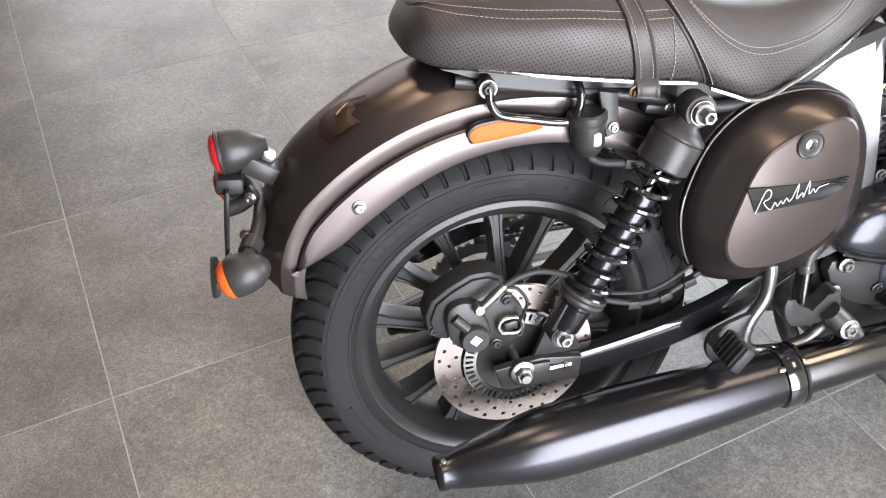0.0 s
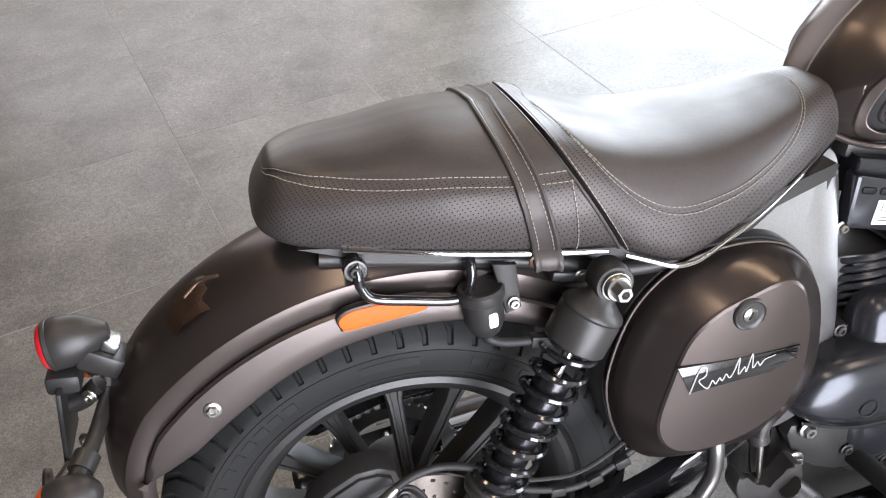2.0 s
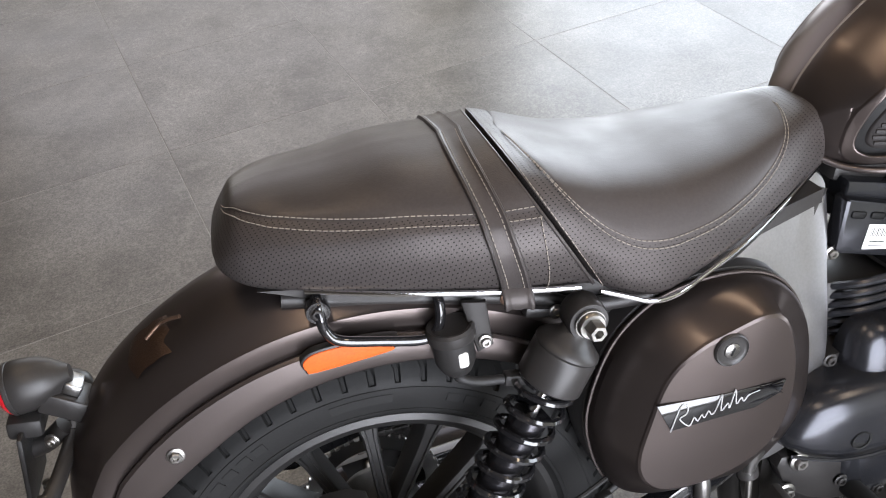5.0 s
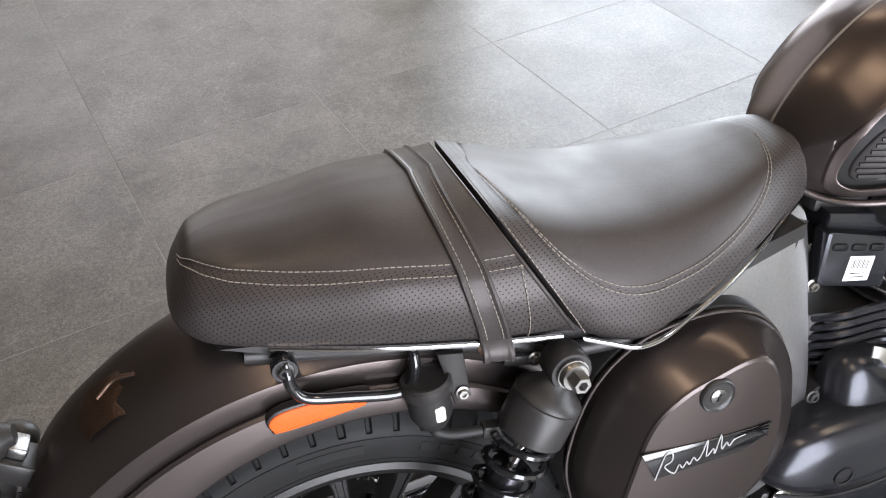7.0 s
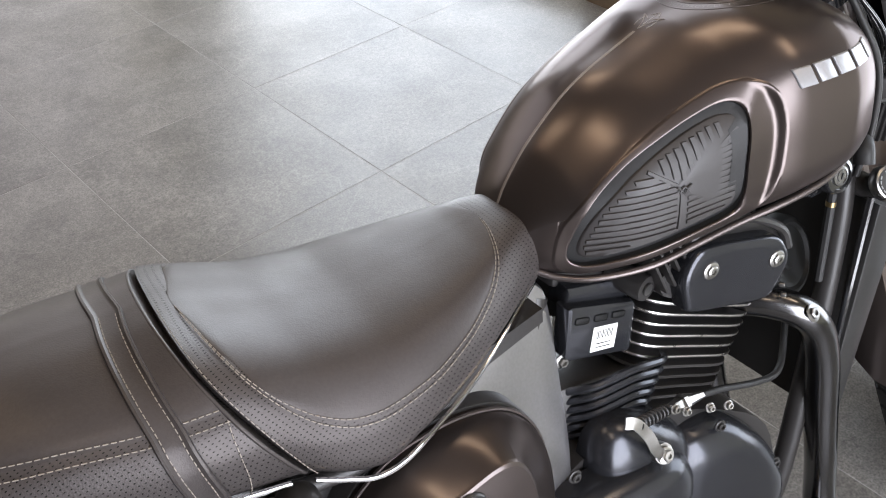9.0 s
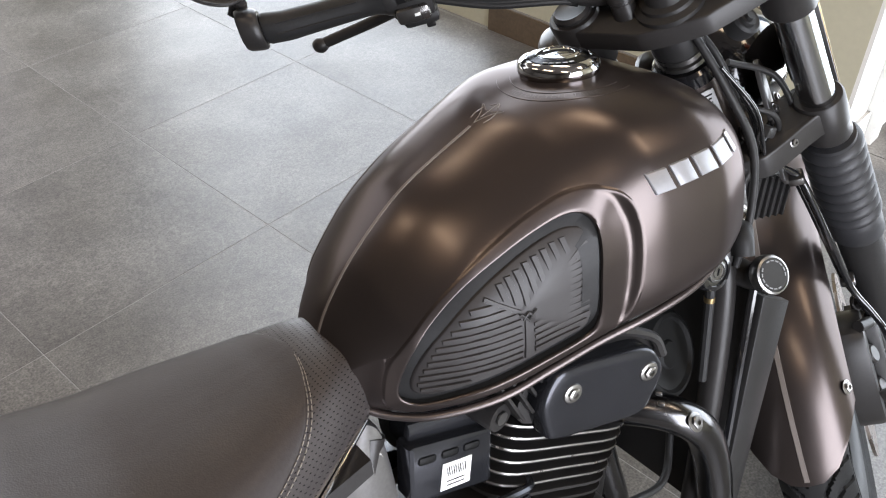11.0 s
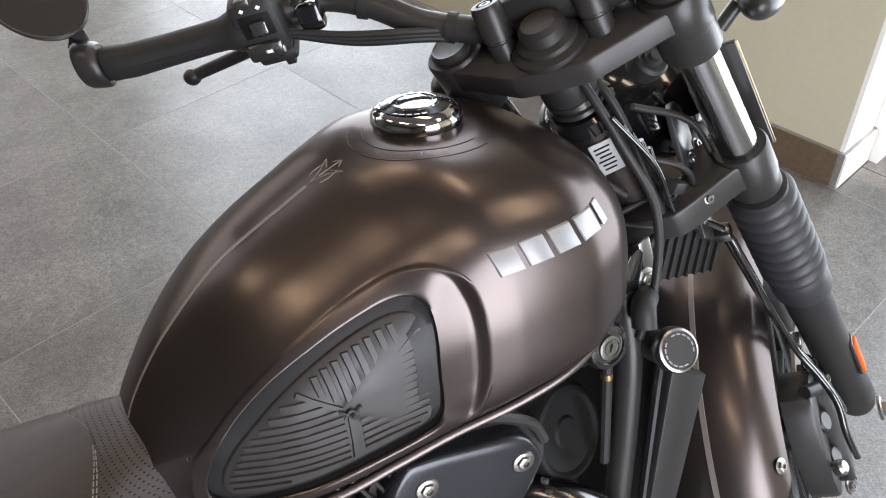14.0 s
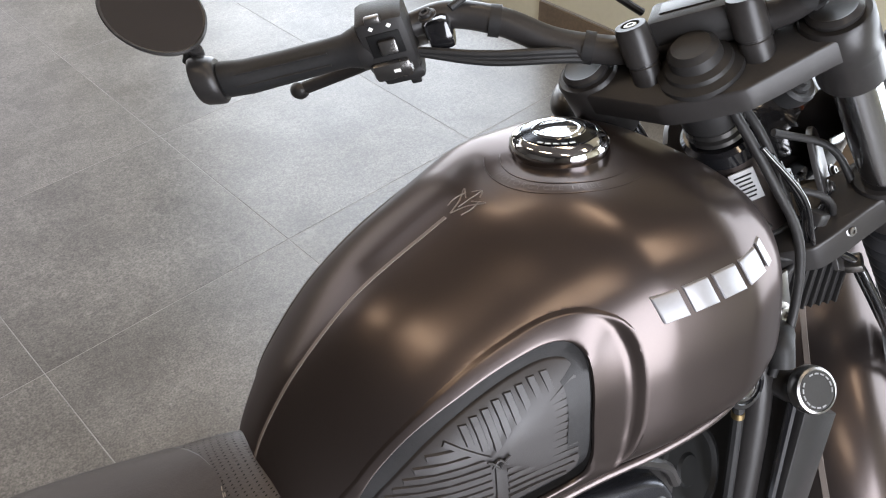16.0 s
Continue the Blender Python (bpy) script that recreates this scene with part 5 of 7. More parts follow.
part("seat_hinge", box((0.213, -0.104, 0.676), (0.05, 0.02, 0.012), (0, 14, 0), 0.003), BLACK, bike)
part("hinge_bolt", bolt((0.223, -0.113, 0.676), (0, -1, 0), 0.006, 0.006), ZINC, bike)
part("subframe_rail", tube([(-0.06, -0.080, 0.745), (0.1, -0.088, 0.712), (0.2, -0.098, 0.692), (0.27, -0.105, 0.668), (0.40, -0.10, 0.672), (0.55, -0.05, 0.725)], 0.009, 10), BLACK, bike)
part("subframe_rail", tube([(-0.06, 0.080, 0.745), (0.1, 0.088, 0.712), (0.2, 0.098, 0.692), (0.27, 0.105, 0.668), (0.40, 0.10, 0.672), (0.55, 0.05, 0.725)], 0.009, 10), BLACK, bike)
part("inner_guard", plate([(0.10, 0.70), (0.30, 0.66), (0.36, 0.62), (0.36, 0.45), (0.345, 0.40), (0.335, 0.45), (0.30, 0.56), (0.22, 0.63), (0.12, 0.665)], -0.085, 0.085, 0.004), PLASTIC, bike)


def muffler(m):
    a, d = Vector((-0.150, -0.2, 0.206)), Vector((1, 0, 0.0850))
    prof = [(0.018, 0.03), (0.020, 0.004), (0.023, 0.0), (0.0255, 0.003), (0.0262, 0.012), (0.0255, 0.016), (0.030, 0.035), (0.038, 0.075), (0.047, 0.12), (0.053, 0.16), (0.0545, 0.20), (0.0545, 0.28), (0.0525, 0.36), (0.0485, 0.44), (0.044, 0.52), (0.0425, 0.545), (0, 0.545)]
    s = part("muffler", lathe(prof, a, d, 56), SATIN, bike, "satin black megaphone muffler", m)
    part("clamp_band", lathe([(0.044, 0.533), (0.0475, 0.534), (0.0485, 0.538), (0.0485, 0.556), (0.0475, 0.560), (0.043, 0.561)], a, d, 48), GLOSS, s, m=m)
    part("clamp_edge", lathe([(0.046, 0.561), (0.0485, 0.563), (0.0485, 0.567), (0.045, 0.569)], a, d, 48), GLOSS, s, m=m)
    part("tip_screw", bolt(a + Vector((0.012, -0.006, 0.0255)), (0, -0.3, 1), 0.004, 0.004, False), ZINC, s, m=m)
    part("clamp_screw", tube([(0.37, -0.225, 0.285), (0.41, -0.225, 0.287)], 0.004, 8, 1), ZINC, s, m=m)
    part("exhaust_pipe", tube([a + d * 0.56, a + d * 0.70, (0.68, -0.19, 0.252), (0.82, -0.165, 0.215), (0.95, -0.135, 0.150), (1.02, -0.115, 0.155), (1.028, -0.105, 0.20), (1.012, -0.108, 0.29), (0.998, -0.110, 0.40), (0.986, -0.112, 0.48), (0.966, -0.112, 0.543), (0.938, -0.106, 0.581), (0.908, -0.082, 0.596), (0.87, -0.05, 0.600)],
                              [0.0385, 0.037, 0.035, 0.032, 0.028, 0.025, 0.0235, 0.0235, 0.0235, 0.0235, 0.0235, 0.0235, 0.023, 0.022], 24), PIPE, bike, "black chromed exhaust pipe", m)


for m in (None, MIRRORY):
    muffler(m)
part("shield_bolt", bolt((0.934, -0.126, 0.592), (0.2, -0.85, 0.5), 0.0085, 0.006), PEGM, bike)
for z in (0.40, 0.30):
    # solid black blocks paint the dark of the slots
    part("shield_slot", box((1.017 - 0.14 * (z - 0.30), -0.124, z), (0.005, 0.012, 0.050), (0, -7, -40), 0.002), INK, bike)

# pillion peg, brake pedal and their brackets
for m in (None, MIRRORY):
    peg = part("peg_hanger", tube([(0.375, -0.130, 0.462), (0.372, -0.165, 0.437), (0.368, -0.17, 0.385), (0.345, -0.172, 0.345), (0.340, -0.172, 0.312), (0.356, -0.172, 0.288), (0.40, -0.172, 0.280), (0.448, -0.170, 0.286), (0.485, -0.16, 0.308), (0.51, -0.13, 0.33)], 0.0105, 12), PEGM, bike,
               "grey tubular pillion peg hanger", m)
    part("gusset", plate([(0.352, 0.362), (0.290, 0.345), (0.275, 0.318), (0.290, 0.285), (0.335, 0.275), (0.348, 0.30), (0.338, 0.335)], -0.170, -0.178, 0.003, 3), BLACK, peg, m=m)
    tilt = Matrix.Rotation(radians(-50), 3, "Y")
    along, out = tilt @ Vector((1, 0, 0)), tilt @ Vector((0, 0, 1))
    mid = Vector((0.292, -0.222, 0.338))
    part("foot_peg", box(mid, (0.042, 0.058, 0.020), (0, -50, 0), 0.006), SOFT, peg, "black footpeg with rubber ridges", m)
    for k in range(5):
        part("peg_ridge", box(mid + out * 0.0105 + Vector((0, 0.010 * (k - 2), 0)), (0.036, 0.0055, 0.004), (0, -50, 0), 0.0015), RUBBER, peg, m=m)
    part("peg_pivot", tube([(0.287, -0.17, 0.325), (0.287, -0.215, 0.335)], 0.010, 12, 1), ZINC, peg, m=m)
pedal = part("pedal_bracket", plate([(0.398, 0.352), (0.404, 0.375), (0.425, 0.352), (0.455, 0.350), (0.478, 0.372), (0.492, 0.362), (0.490, 0.325), (0.452, 0.318), (0.415, 0.322)], -0.150, -0.178, 0.004, 3), BLACK, bike, "black brake pedal bracket")
part("brake_pedal", tube([(0.470, -0.185, 0.345), (0.50, -0.190, 0.310), (0.56, -0.20, 0.235), (0.63, -0.21, 0.165), (0.72, -0.215, 0.135), (0.80, -0.215, 0.14)], [0.016, 0.019, 0.014, 0.012, 0.011, 0.011], 12), BLACK, pedal, "black forged brake pedal")
part("pivot_bolt", bolt((0.494, -0.204, 0.318), (0, -1, 0.1), 0.011, 0.009), ZINC, pedal)
part("link_rod", tube([(0.440, -0.158, 0.425), (0.441, -0.158, 0.34)], 0.0042, 10, 1), ZINC, pedal)
part("rod_joint", box((0.441, -0.160, 0.338), (0.011, 0.012, 0.018), (0, 0, 0), 0.003), ZINC, pedal)
part("rod_boot", lathe([(0, 0.0), (0.008, 0.0), (0.010, 0.012), (0.016, 0.03), (0.0165, 0.042), (0, 0.042)], (0.439, -0.157, 0.415), (0.05, 0, 1), 24), STEEL, pedal, "grey flared rod boot")
part("master_cylinder", tube([(0.437, -0.14, 0.46), (0.443, -0.15, 0.40)], 0.014, 14, 1), BLACK, pedal)
for x, z in ((0.520, 0.388), (0.505, 0.342), (0.475, 0.300)):
    part("frame_bolt", bolt((x, -0.140, z), (0, -1, 0), 0.009, 0.010), ZINC, bike)
part("rider_peg", tube([(0.60, -0.13, 0.31), (0.60, -0.22, 0.32)], 0.013, 12, 1), RUBBER, bike)
part("peg_mount", plate([(0.50, 0.395), (0.62, 0.36), (0.66, 0.31), (0.60, 0.29), (0.52, 0.33)], -0.115, -0.135, 0.004, 3), BLACK, bike)

# side stand and lower frame
part("side_stand", tube([(0.56, 0.09, 0.25), (0.54, 0.16, 0.14), (0.52, 0.25, 0.066)], 0.011, 12), GLOSS, bike)
part("stand_foot", box((0.515, 0.255, 0.060), (0.06, 0.04, 0.010), (11.5, 0, 0), 0.003), BLACK, bike)
for y in (-0.085, 0.085):
    part("frame_cradle", tube([(1.052, y * 0.7, 0.79), (1.046, y * 0.85, 0.69), (1.008, y * 0.95, 0.48), (0.95, y, 0.24), (0.90, y, 0.165), (0.80, y, 0.145), (0.55, y, 0.17), (0.47, y, 0.26), (0.46, y, 0.40), (0.52, y * 0.8, 0.60), (0.575, y * 0.5, 0.72)], 0.0155, 12), BLACK, bike, "gloss black frame tube")
part("frame_spine", tube([(0.55, 0, 0.76), (0.80, 0, 0.80), (1.02, 0, 0.86)], 0.028, 14), GLOSS, bike)

# ---- side covers ----
MID = np.array([0.385, 0.545])
C_OUT = [(0.250, 0.505), (0.260, 0.567), (0.291, 0.628), (0.344, 0.667), (0.417, 0.677), (0.477, 0.660), (0.512, 0.615), (0.525, 0.55), (0.520, 0.47), (0.478, 0.412), (0.437, 0.392), (0.319, 0.400), (0.270, 0.430)]
C_IN = [(0.281, 0.493), (0.296, 0.556), (0.319, 0.610), (0.354, 0.638), (0.390, 0.651), (0.433, 0.661), (0.458, 0.646), (0.472, 0.590), (0.466, 0.520), (0.438, 0.474), (0.378, 0.448), (0.308, 0.452)]


def polar(outline, n=96):
    """The outline's distance from the middle of the cover, direction by direction."""
    o = np.array([(q.x, q.z) for q in rounded([(x, 0, z) for x, z in outline], 10)]) - MID
    ang, rad = np.arctan2(o[:, 1], o[:, 0]), np.hypot(o[:, 0], o[:, 1])
    k = np.argsort(ang)
    return np.interp(np.arange(n) * 2 * np.pi / n - np.pi, ang[k], rad[k], period=2 * np.pi)


P_OUT, P_IN = polar(C_OUT), polar(C_IN)


def side_cover(m):
    bm, loops = bmesh.new(), []

    def ring(r, y):
        return [Vector((MID[0] + q * math.cos(2 * math.pi * i / 96 - math.pi), y, MID[1] + q * math.sin(2 * math.pi * i / 96 - math.pi))) for i, q in enumerate(np.asarray(r).tolist())]

    for f, y in ((0.0, -0.100), (0.0, -0.120), (0.02, -0.132), (0.10, -0.141), (0.26, -0.151), (0.50, -0.163), (0.80, -0.176), (0.97, -0.1828), (1.0, -0.184), (1.012, -0.1865), (1.04, -0.1885)):
        r = P_OUT + (P_IN - P_OUT) * min(f, 1) if f <= 1 else P_IN * (2 - f)
        loops.append(ring(r, y))
    for s, y in ((0.6, -0.1905), (0.3, -0.191), (0.02, -0.191)):
        loops.append(ring(P_IN * s, y))
    rings(bm, loops)
    c = part("side_cover", bm, PAINT, bike, "satin smoke-black side cover", m, sharp=14)
    part("cover_edge", tube(ring(P_OUT * 1.012, -0.121) + ring(P_OUT * 1.012, -0.121)[:1], 0.0022, 6, 1), PAINT2, c, m=m)
    part("backing", plate([(float(MID[0] + q * 1.03 * math.cos(2 * math.pi * i / 96 - math.pi)), float(MID[1] + q * 1.03 * math.sin(2 * math.pi * i / 96 - math.pi))) for i, q in enumerate(P_OUT)], -0.06, -0.112, 0.004), BLACK, c, m=m)
    # nearly flat black disc, its colour stands for the shaded lock recess
    part("lock_disc", lathe([(0.0, 0.0006), (0.0105, 0.0008), (0.0150, 0.0004), (0.0172, 0.0012), (0.0186, 0.0024), (0.0198, 0.0012), (0.0202, -0.001), (0.0, -0.002)], (0.389, -0.1905, 0.629), (0, -1, 0), 36), BLACK, c, m=m)
    part("lock_core", lathe([(0, 0.0), (0.0098, 0.0), (0.0090, 0.002), (0.0072, 0.003), (0, 0.003)], (0.389, -0.1908, 0.629), (0, -1, 0), 32), PEGM, c, "bright key lock", m)
    part("key_slot", box((0.389, -0.1941, 0.629), (0.0022, 0.001, 0.010), (0, 25, 0), 0.0003), INK, c, m=m)
    b = part("badge_plate", plate([(0.303, 0.580), (0.380, 0.574), (0.456, 0.572), (0.450, 0.556), (0.420, 0.544), (0.319, 0.541)], -0.189, -0.1925, 0.0008), GLOSS, c, "gloss black badge with a silver flourish", m)
    part("flourish", tube([(x, -0.1932, z) for x, z in ((0.318, 0.541), (0.330, 0.572), (0.338, 0.571), (0.337, 0.561), (0.329, 0.556), (0.340, 0.543), (0.346, 0.553), (0.350, 0.547), (0.355, 0.554), (0.358, 0.549), (0.363, 0.557), (0.367, 0.551), (0.372, 0.557), (0.379, 0.575), (0.378, 0.553), (0.386, 0.561), (0.388, 0.554), (0.395, 0.577), (0.396, 0.557), (0.402, 0.564), (0.405, 0.558), (0.411, 0.565), (0.424, 0.568))], 0.0008, 5, 4), LABEL, b, m=m)
    for k in range(5):
        part("wing_line", tube([(0.412 + 0.004 * k, -0.1932, 0.566 + 0.002 * k), (0.452, -0.1932, 0.574 - 0.0045 * k)], 0.0006, 4, 1), DARKCHROME, b, m=m)


for m in (None, MIRRORY):
    side_cover(m)


PANEL = material("satin_grey_panel", (0.24, 0.235, 0.245), 0.33, 0.9, 0.1, 7, 300, rvary=0.04)


def frame_panel(m):
    bm = bmesh.new()
    o = rounded([(x, 0, z) for x, z in ((0.556, 0.744), (0.580, 0.734), (0.584, 0.70), (0.580, 0.62), (0.573, 0.52), (0.552, 0.44), (0.51, 0.415), (0.44, 0.42), (0.40, 0.50), (0.40, 0.60), (0.40, 0.672), (0.45, 0.700), (0.50, 0.724))], 12)
    c = sum(o, Vector()) / len(o)
    loops = []
    for f, dy in ((1.0, 0.02), (1.0, 0.004), (0.985, 0.0), (0.9, -0.003), (0.6, -0.004), (0.3, -0.004), (0.02, -0.004)):
        ring = []
        for q in o:
            p = c + (q - c) * f
            ring.append(Vector((p.x, -0.050 - 0.26 * max(0, 0.735 - p.z) * (1 if p.z > 0.45 else 1) * 0.9 - 0.28 * max(0, 0.56 - p.x) * 0.8 + dy, p.z)))
        loops.append(ring)
    rings(bm, loops)
    p = part("frame_panel", bm, PANEL, bike, "satin grey frame side panel", m)
    part("panel_bolt", bolt((0.572, -0.054, 0.704), (0, -1, 0.1), 0.0065, 0.006), ZINC, p, m=m)


for m in (None, MIRRORY):
    frame_panel(m)

# ---- engine ----
crankcase = part("crankcase", plate([(0.50, 0.25), (0.50, 0.42), (0.56, 0.50), (0.66, 0.52), (0.80, 0.47), (0.89, 0.40), (0.91, 0.28), (0.86, 0.20), (0.60, 0.18)], -0.105, 0.105, 0.012, 4), BLACK, bike, "black engine crankcase")


def dome(outline, y0, y1, mat, name, label, m, inset=0.25):
    """A cast cover that swells outwards from its rim."""
    bm, loops = bmesh.new(), []
    o = rounded([(x, 0, z) for x, z in outline], 6)
    c = sum(o, Vector()) / len(o)
    for f, t in ((1.0, 0.0), (1.0, 0.30), (0.975, 0.50), (0.93, 0.66), (0.85, 0.80), (0.73, 0.90), (0.56, 0.96), (0.3, 0.99), (0.02, 1.0)):
        loops.append([c + (q - c) * f + Vector((0, y0 + (y1 - y0) * t, 0)) for q in o])
    rings(bm, loops)
    return part(name, bm, mat, crankcase, label, m, sharp=50)


SHELL = material("satin_engine_black", (0.036, 0.037, 0.042), 0.23, 0.7, 0.1, 9, 500, rvary=0.04)
for m in (None, MIRRORY):
    dome([(0.585, 0.50), (0.606, 0.550), (0.648, 0.552), (0.700, 0.518), (0.737, 0.465), (0.737, 0.36), (0.70, 0.28), (0.61, 0.26), (0.575, 0.33)], -0.09, -0.148, SHELL, "clutch_cover", "satin black clutch cover", m)
    dome([(0.712, 0.468), (0.755, 0.480), (0.805, 0.466), (0.857, 0.416), (0.892, 0.355), (0.906, 0.29), (0.875, 0.22), (0.76, 0.195), (0.68, 0.25), (0.688, 0.40)], -0.09, -0.155, SHELL, "generator_cover", "satin black generator cover", m)
    dome([(0.480, 0.437), (0.498, 0.476), (0.54, 0.499), (0.62, 0.500), (0.70, 0.480), (0.725, 0.42), (0.70, 0.372), (0.63, 0.363), (0.53, 0.398)], -0.11, -0.176, SHELL, "gear_cover", "satin black gear cover", m)
    # black disc in a low ring paints the shade of the screw hole
    part("cover_socket", lathe([(0.0, -0.006), (0.0095, -0.006), (0.0105, 0.0008), (0.0125, 0.0012), (0.0125, -0.001), (0.0, -0.001)], (0.577, -0.176, 0.432), (0, -1, 0.05), 28), INK, crankcase, "screw hole drawn as a black disc for its shade", m)
    part("cover_crease", tube([(0.49, -0.168, 0.428), (0.55, -0.178, 0.412), (0.63, -0.180, 0.405), (0.70, -0.172, 0.41)], 0.0022, 6), SHELL, crankcase, m=m)
    for x, z in ((0.585, 0.33), (0.64, 0.288), (0.72, 0.30), (0.86, 0.26), (0.875, 0.36), (0.775, 0.478), (0.55, 0.535)):
        part("case_screw", bolt((x, -0.138, z), (0, -1, 0), 0.006, 0.006), BLACK, crankcase, m=m)

FA, FB = Vector((0.39, 0, 0.921)), Vector((0.921, 0, -0.39))
BARREL = Vector((0.782, 0, 0.600))


def fin_outline(half_b, half_y, at, thick):
    """One cooling fin, square to the barrel, its corners rounded."""
    bm, loops = bmesh.new(), []
    o = []
    for k in range(32):
        a = 2 * math.pi * k / 32
        o.append((math.copysign(abs(math.cos(a)) ** 0.45, math.cos(a)) * half_b, math.copysign(abs(math.sin(a)) ** 0.45, math.sin(a)) * half_y))
    for h in (-thick / 2, thick / 2):
        loops.append([BARREL + FA * (at + h) + FB * b + Vector((0, y, 0)) for b, y in o])
    rings(bm, loops)
    return bm


barrel = part("cylinder_barrel", fin_outline(0.075, 0.066, 0.0, 0.24), BLACK, bike, "black finned cylinder barrel")
for k in range(13):
    at = -0.098 + 0.0155 * k
    grow = 0.098 + 0.0008 * k
    part("cooling_fin", fin_outline(grow, 0.089, at, 0.0042), BLACK, barrel)
    if k > 3:
        part("fin_edge", fin_outline(grow + 0.0006, 0.0896, at + 0.0006, 0.0020), FINE, barrel, "polished fin edge")
head = part("cylinder_head", plate([(0.718, 0.690), (0.735, 0.745), (0.775, 0.775), (0.86, 0.755), (0.905, 0.70), (0.897, 0.652), (0.852, 0.638)], -0.098, 0.098, 0.012, 4), BLACK, bike, "black cylinder head")
for m in (None, MIRRORY):
    o = rounded([(x, 0, z) for x, z in ((0.728, 0.722), (0.748, 0.751), (0.775, 0.753), (0.822, 0.744), (0.868, 0.733), (0.884, 0.715), (0.890, 0.692), (0.876, 0.664), (0.856, 0.645), (0.801, 0.653), (0.742, 0.667), (0.731, 0.682))], 6)
    c = sum(o, Vector()) / len(o)
    bm = bmesh.new()
    rings(bm, [[c + (q - c) * f + Vector((0, y, 0)) for q in o] for f, y in ((1, -0.098), (1, -0.1145), (0.985, -0.1185), (0.955, -0.1210), (0.90, -0.1220), (0.7, -0.1222), (0.4, -0.1222), (0.02, -0.1222))])
    cov = part("valve_cover", bm, SHELL, head, "satin black valve cover plate", m, sharp=60)
    for x, z in ((0.767, 0.721), (0.867, 0.702)):
        part("bolt_well", lathe([(0.0085, 0.0006), (0.0115, 0.0012), (0.0125, 0.0), (0.0125, -0.002), (0, -0.002), (0, 0.0003)], (x, -0.1222, z), (0, -1, 0), 28), BLACK, cov, m=m)
        part("cover_bolt", bolt((x, -0.1222, z), (0, -1, 0), 0.0078, 0.005), ZINC, cov, m=m)
    for k in range(5):
        part("head_fin", box((0.700 + 0.012 * k, -0.085, 0.735 + 0.006 * k), (0.004, 0.05, 0.07), (0, -23, 0), 0.001), BLACK, head, m=m)
    for k in range(4):
        part("head_stud", bolt((0.898 + 0.004 * k, -0.10, 0.64 - 0.018 * k), (0.6, -0.8, 0), 0.0035, 0.008, False), PEGM, head, m=m)
part("top_gasket", tube([(0.735, -0.108, 0.752), (0.77, -0.11, 0.778), (0.83, -0.11, 0.768), (0.885, -0.108, 0.735), (0.903, -0.105, 0.70)], 0.006, 8), BLACK, head)
part("plug_coil", lathe([(0, 0), (0.017, 0), (0.018, 0.004), (0.018, 0.05), (0, 0.05)], (0.694, -0.094, 0.710), (-0.2, 1, 0.1), 24), BLACK, bike)
part("coil_face", lathe([(0, 0.0), (0.008, 0.0), (0.008, 0.002), (0, 0.002)], (0.694, -0.095, 0.710), (0.2, -1, -0.1), 16), STEEL, bike)
part("horn", lathe([(0, 0.006), (0.016, 0.006), (0.019, 0.003), (0.043, 0.005), (0.047, 0.009), (0.052, 0.008), (0.057, 0.002), (0.060, -0.012), (0.052, -0.03), (0, -0.04)], (0.965, -0.056, 0.635), (0.25, -0.9, 0.3), 48), INK, bike, "round black horn")

# throttle body cover with its sticker
cover_box = part("injector_cover", plate([(0.597, 0.707), (0.589, 0.645), (0.594, 0.636), (0.640, 0.622), (0.679, 0.609), (0.686, 0.612), (0.695, 0.675), (0.691, 0.683), (0.645, 0.697), (0.603, 0.709)], -0.052, -0.075, 0.005), SHELL, bike, "black injector cover with a white label")
part("cover_lid", plate([(0.601, 0.700), (0.606, 0.728), (0.682, 0.712), (0.692, 0.680)], -0.030, -0.063, 0.006), SHELL, cover_box)
for k in range(3):
    # solid blocks whose black stands for the shaded inside of each vent
    part("vent_slot", box((0.614 + 0.026 * k, -0.0752, 0.6865 - 0.0062 * k), (0.020, 0.004, 0.0095), (0, 14, 0), 0.003), INK, cover_box)
label_ob = part("label", box((0.6435, -0.0757, 0.6495), (0.036, 0.0010, 0.034), (0, 13, 0), 0.0003), PAPER, cover_box, "white paper bar-code label")
for k in range(11):
    part("label_bar", box((0.633 + 0.0022 * k, -0.0764, 0.6585 - 0.0005 * k), (0.0008 + 0.0005 * (k % 3 == 1), 0.0004, 0.012), (0, 13, 0), 0.0001), INK, label_ob)
for k in range(2):
    part("label_bar", box((0.6415 - 0.001 * k, -0.0764, 0.6435 - 0.0050 * k), (0.022, 0.0004, 0.0014), (0, 13, 0), 0.0001), INK, label_ob)
part("box_bolt", bolt((0.590, -0.066, 0.635), (0, -1, 0), 0.0065, 0.007), ZINC, cover_box)
part("throttle_body", box((0.640, -0.020, 0.735), (0.080, 0.05, 0.05), (0, 12, 0), 0.010), BLACK, bike)
part("intake_boot", tube([(0.62, -0.01, 0.69), (0.70, 0, 0.66)], 0.03, 16, 1), SOFT, bike)
for k in range(9):
    # rounded ribs that sweep back and down
    x0, z0 = 0.588 - 0.001 * k, 0.600 - 0.0135 * k
    part("gearbox_rib", tube([(x0, -0.058, z0 - 0.018), (x0 + 0.03, -0.088, z0 - 0.004), (x0 + 0.08, -0.098, z0 + 0.002), (x0 + 0.135 - 0.006 * k, -0.092, z0 - 0.014), (x0 + 0.15 - 0.006 * k, -0.06, z0 - 0.026)], 0.0052, 8), SHELL, crankcase)
part("gearbox_block", box((0.640, -0.03, 0.525), (0.14, 0.08, 0.12), (0, 10, 0), 0.01), BLACK, crankcase)
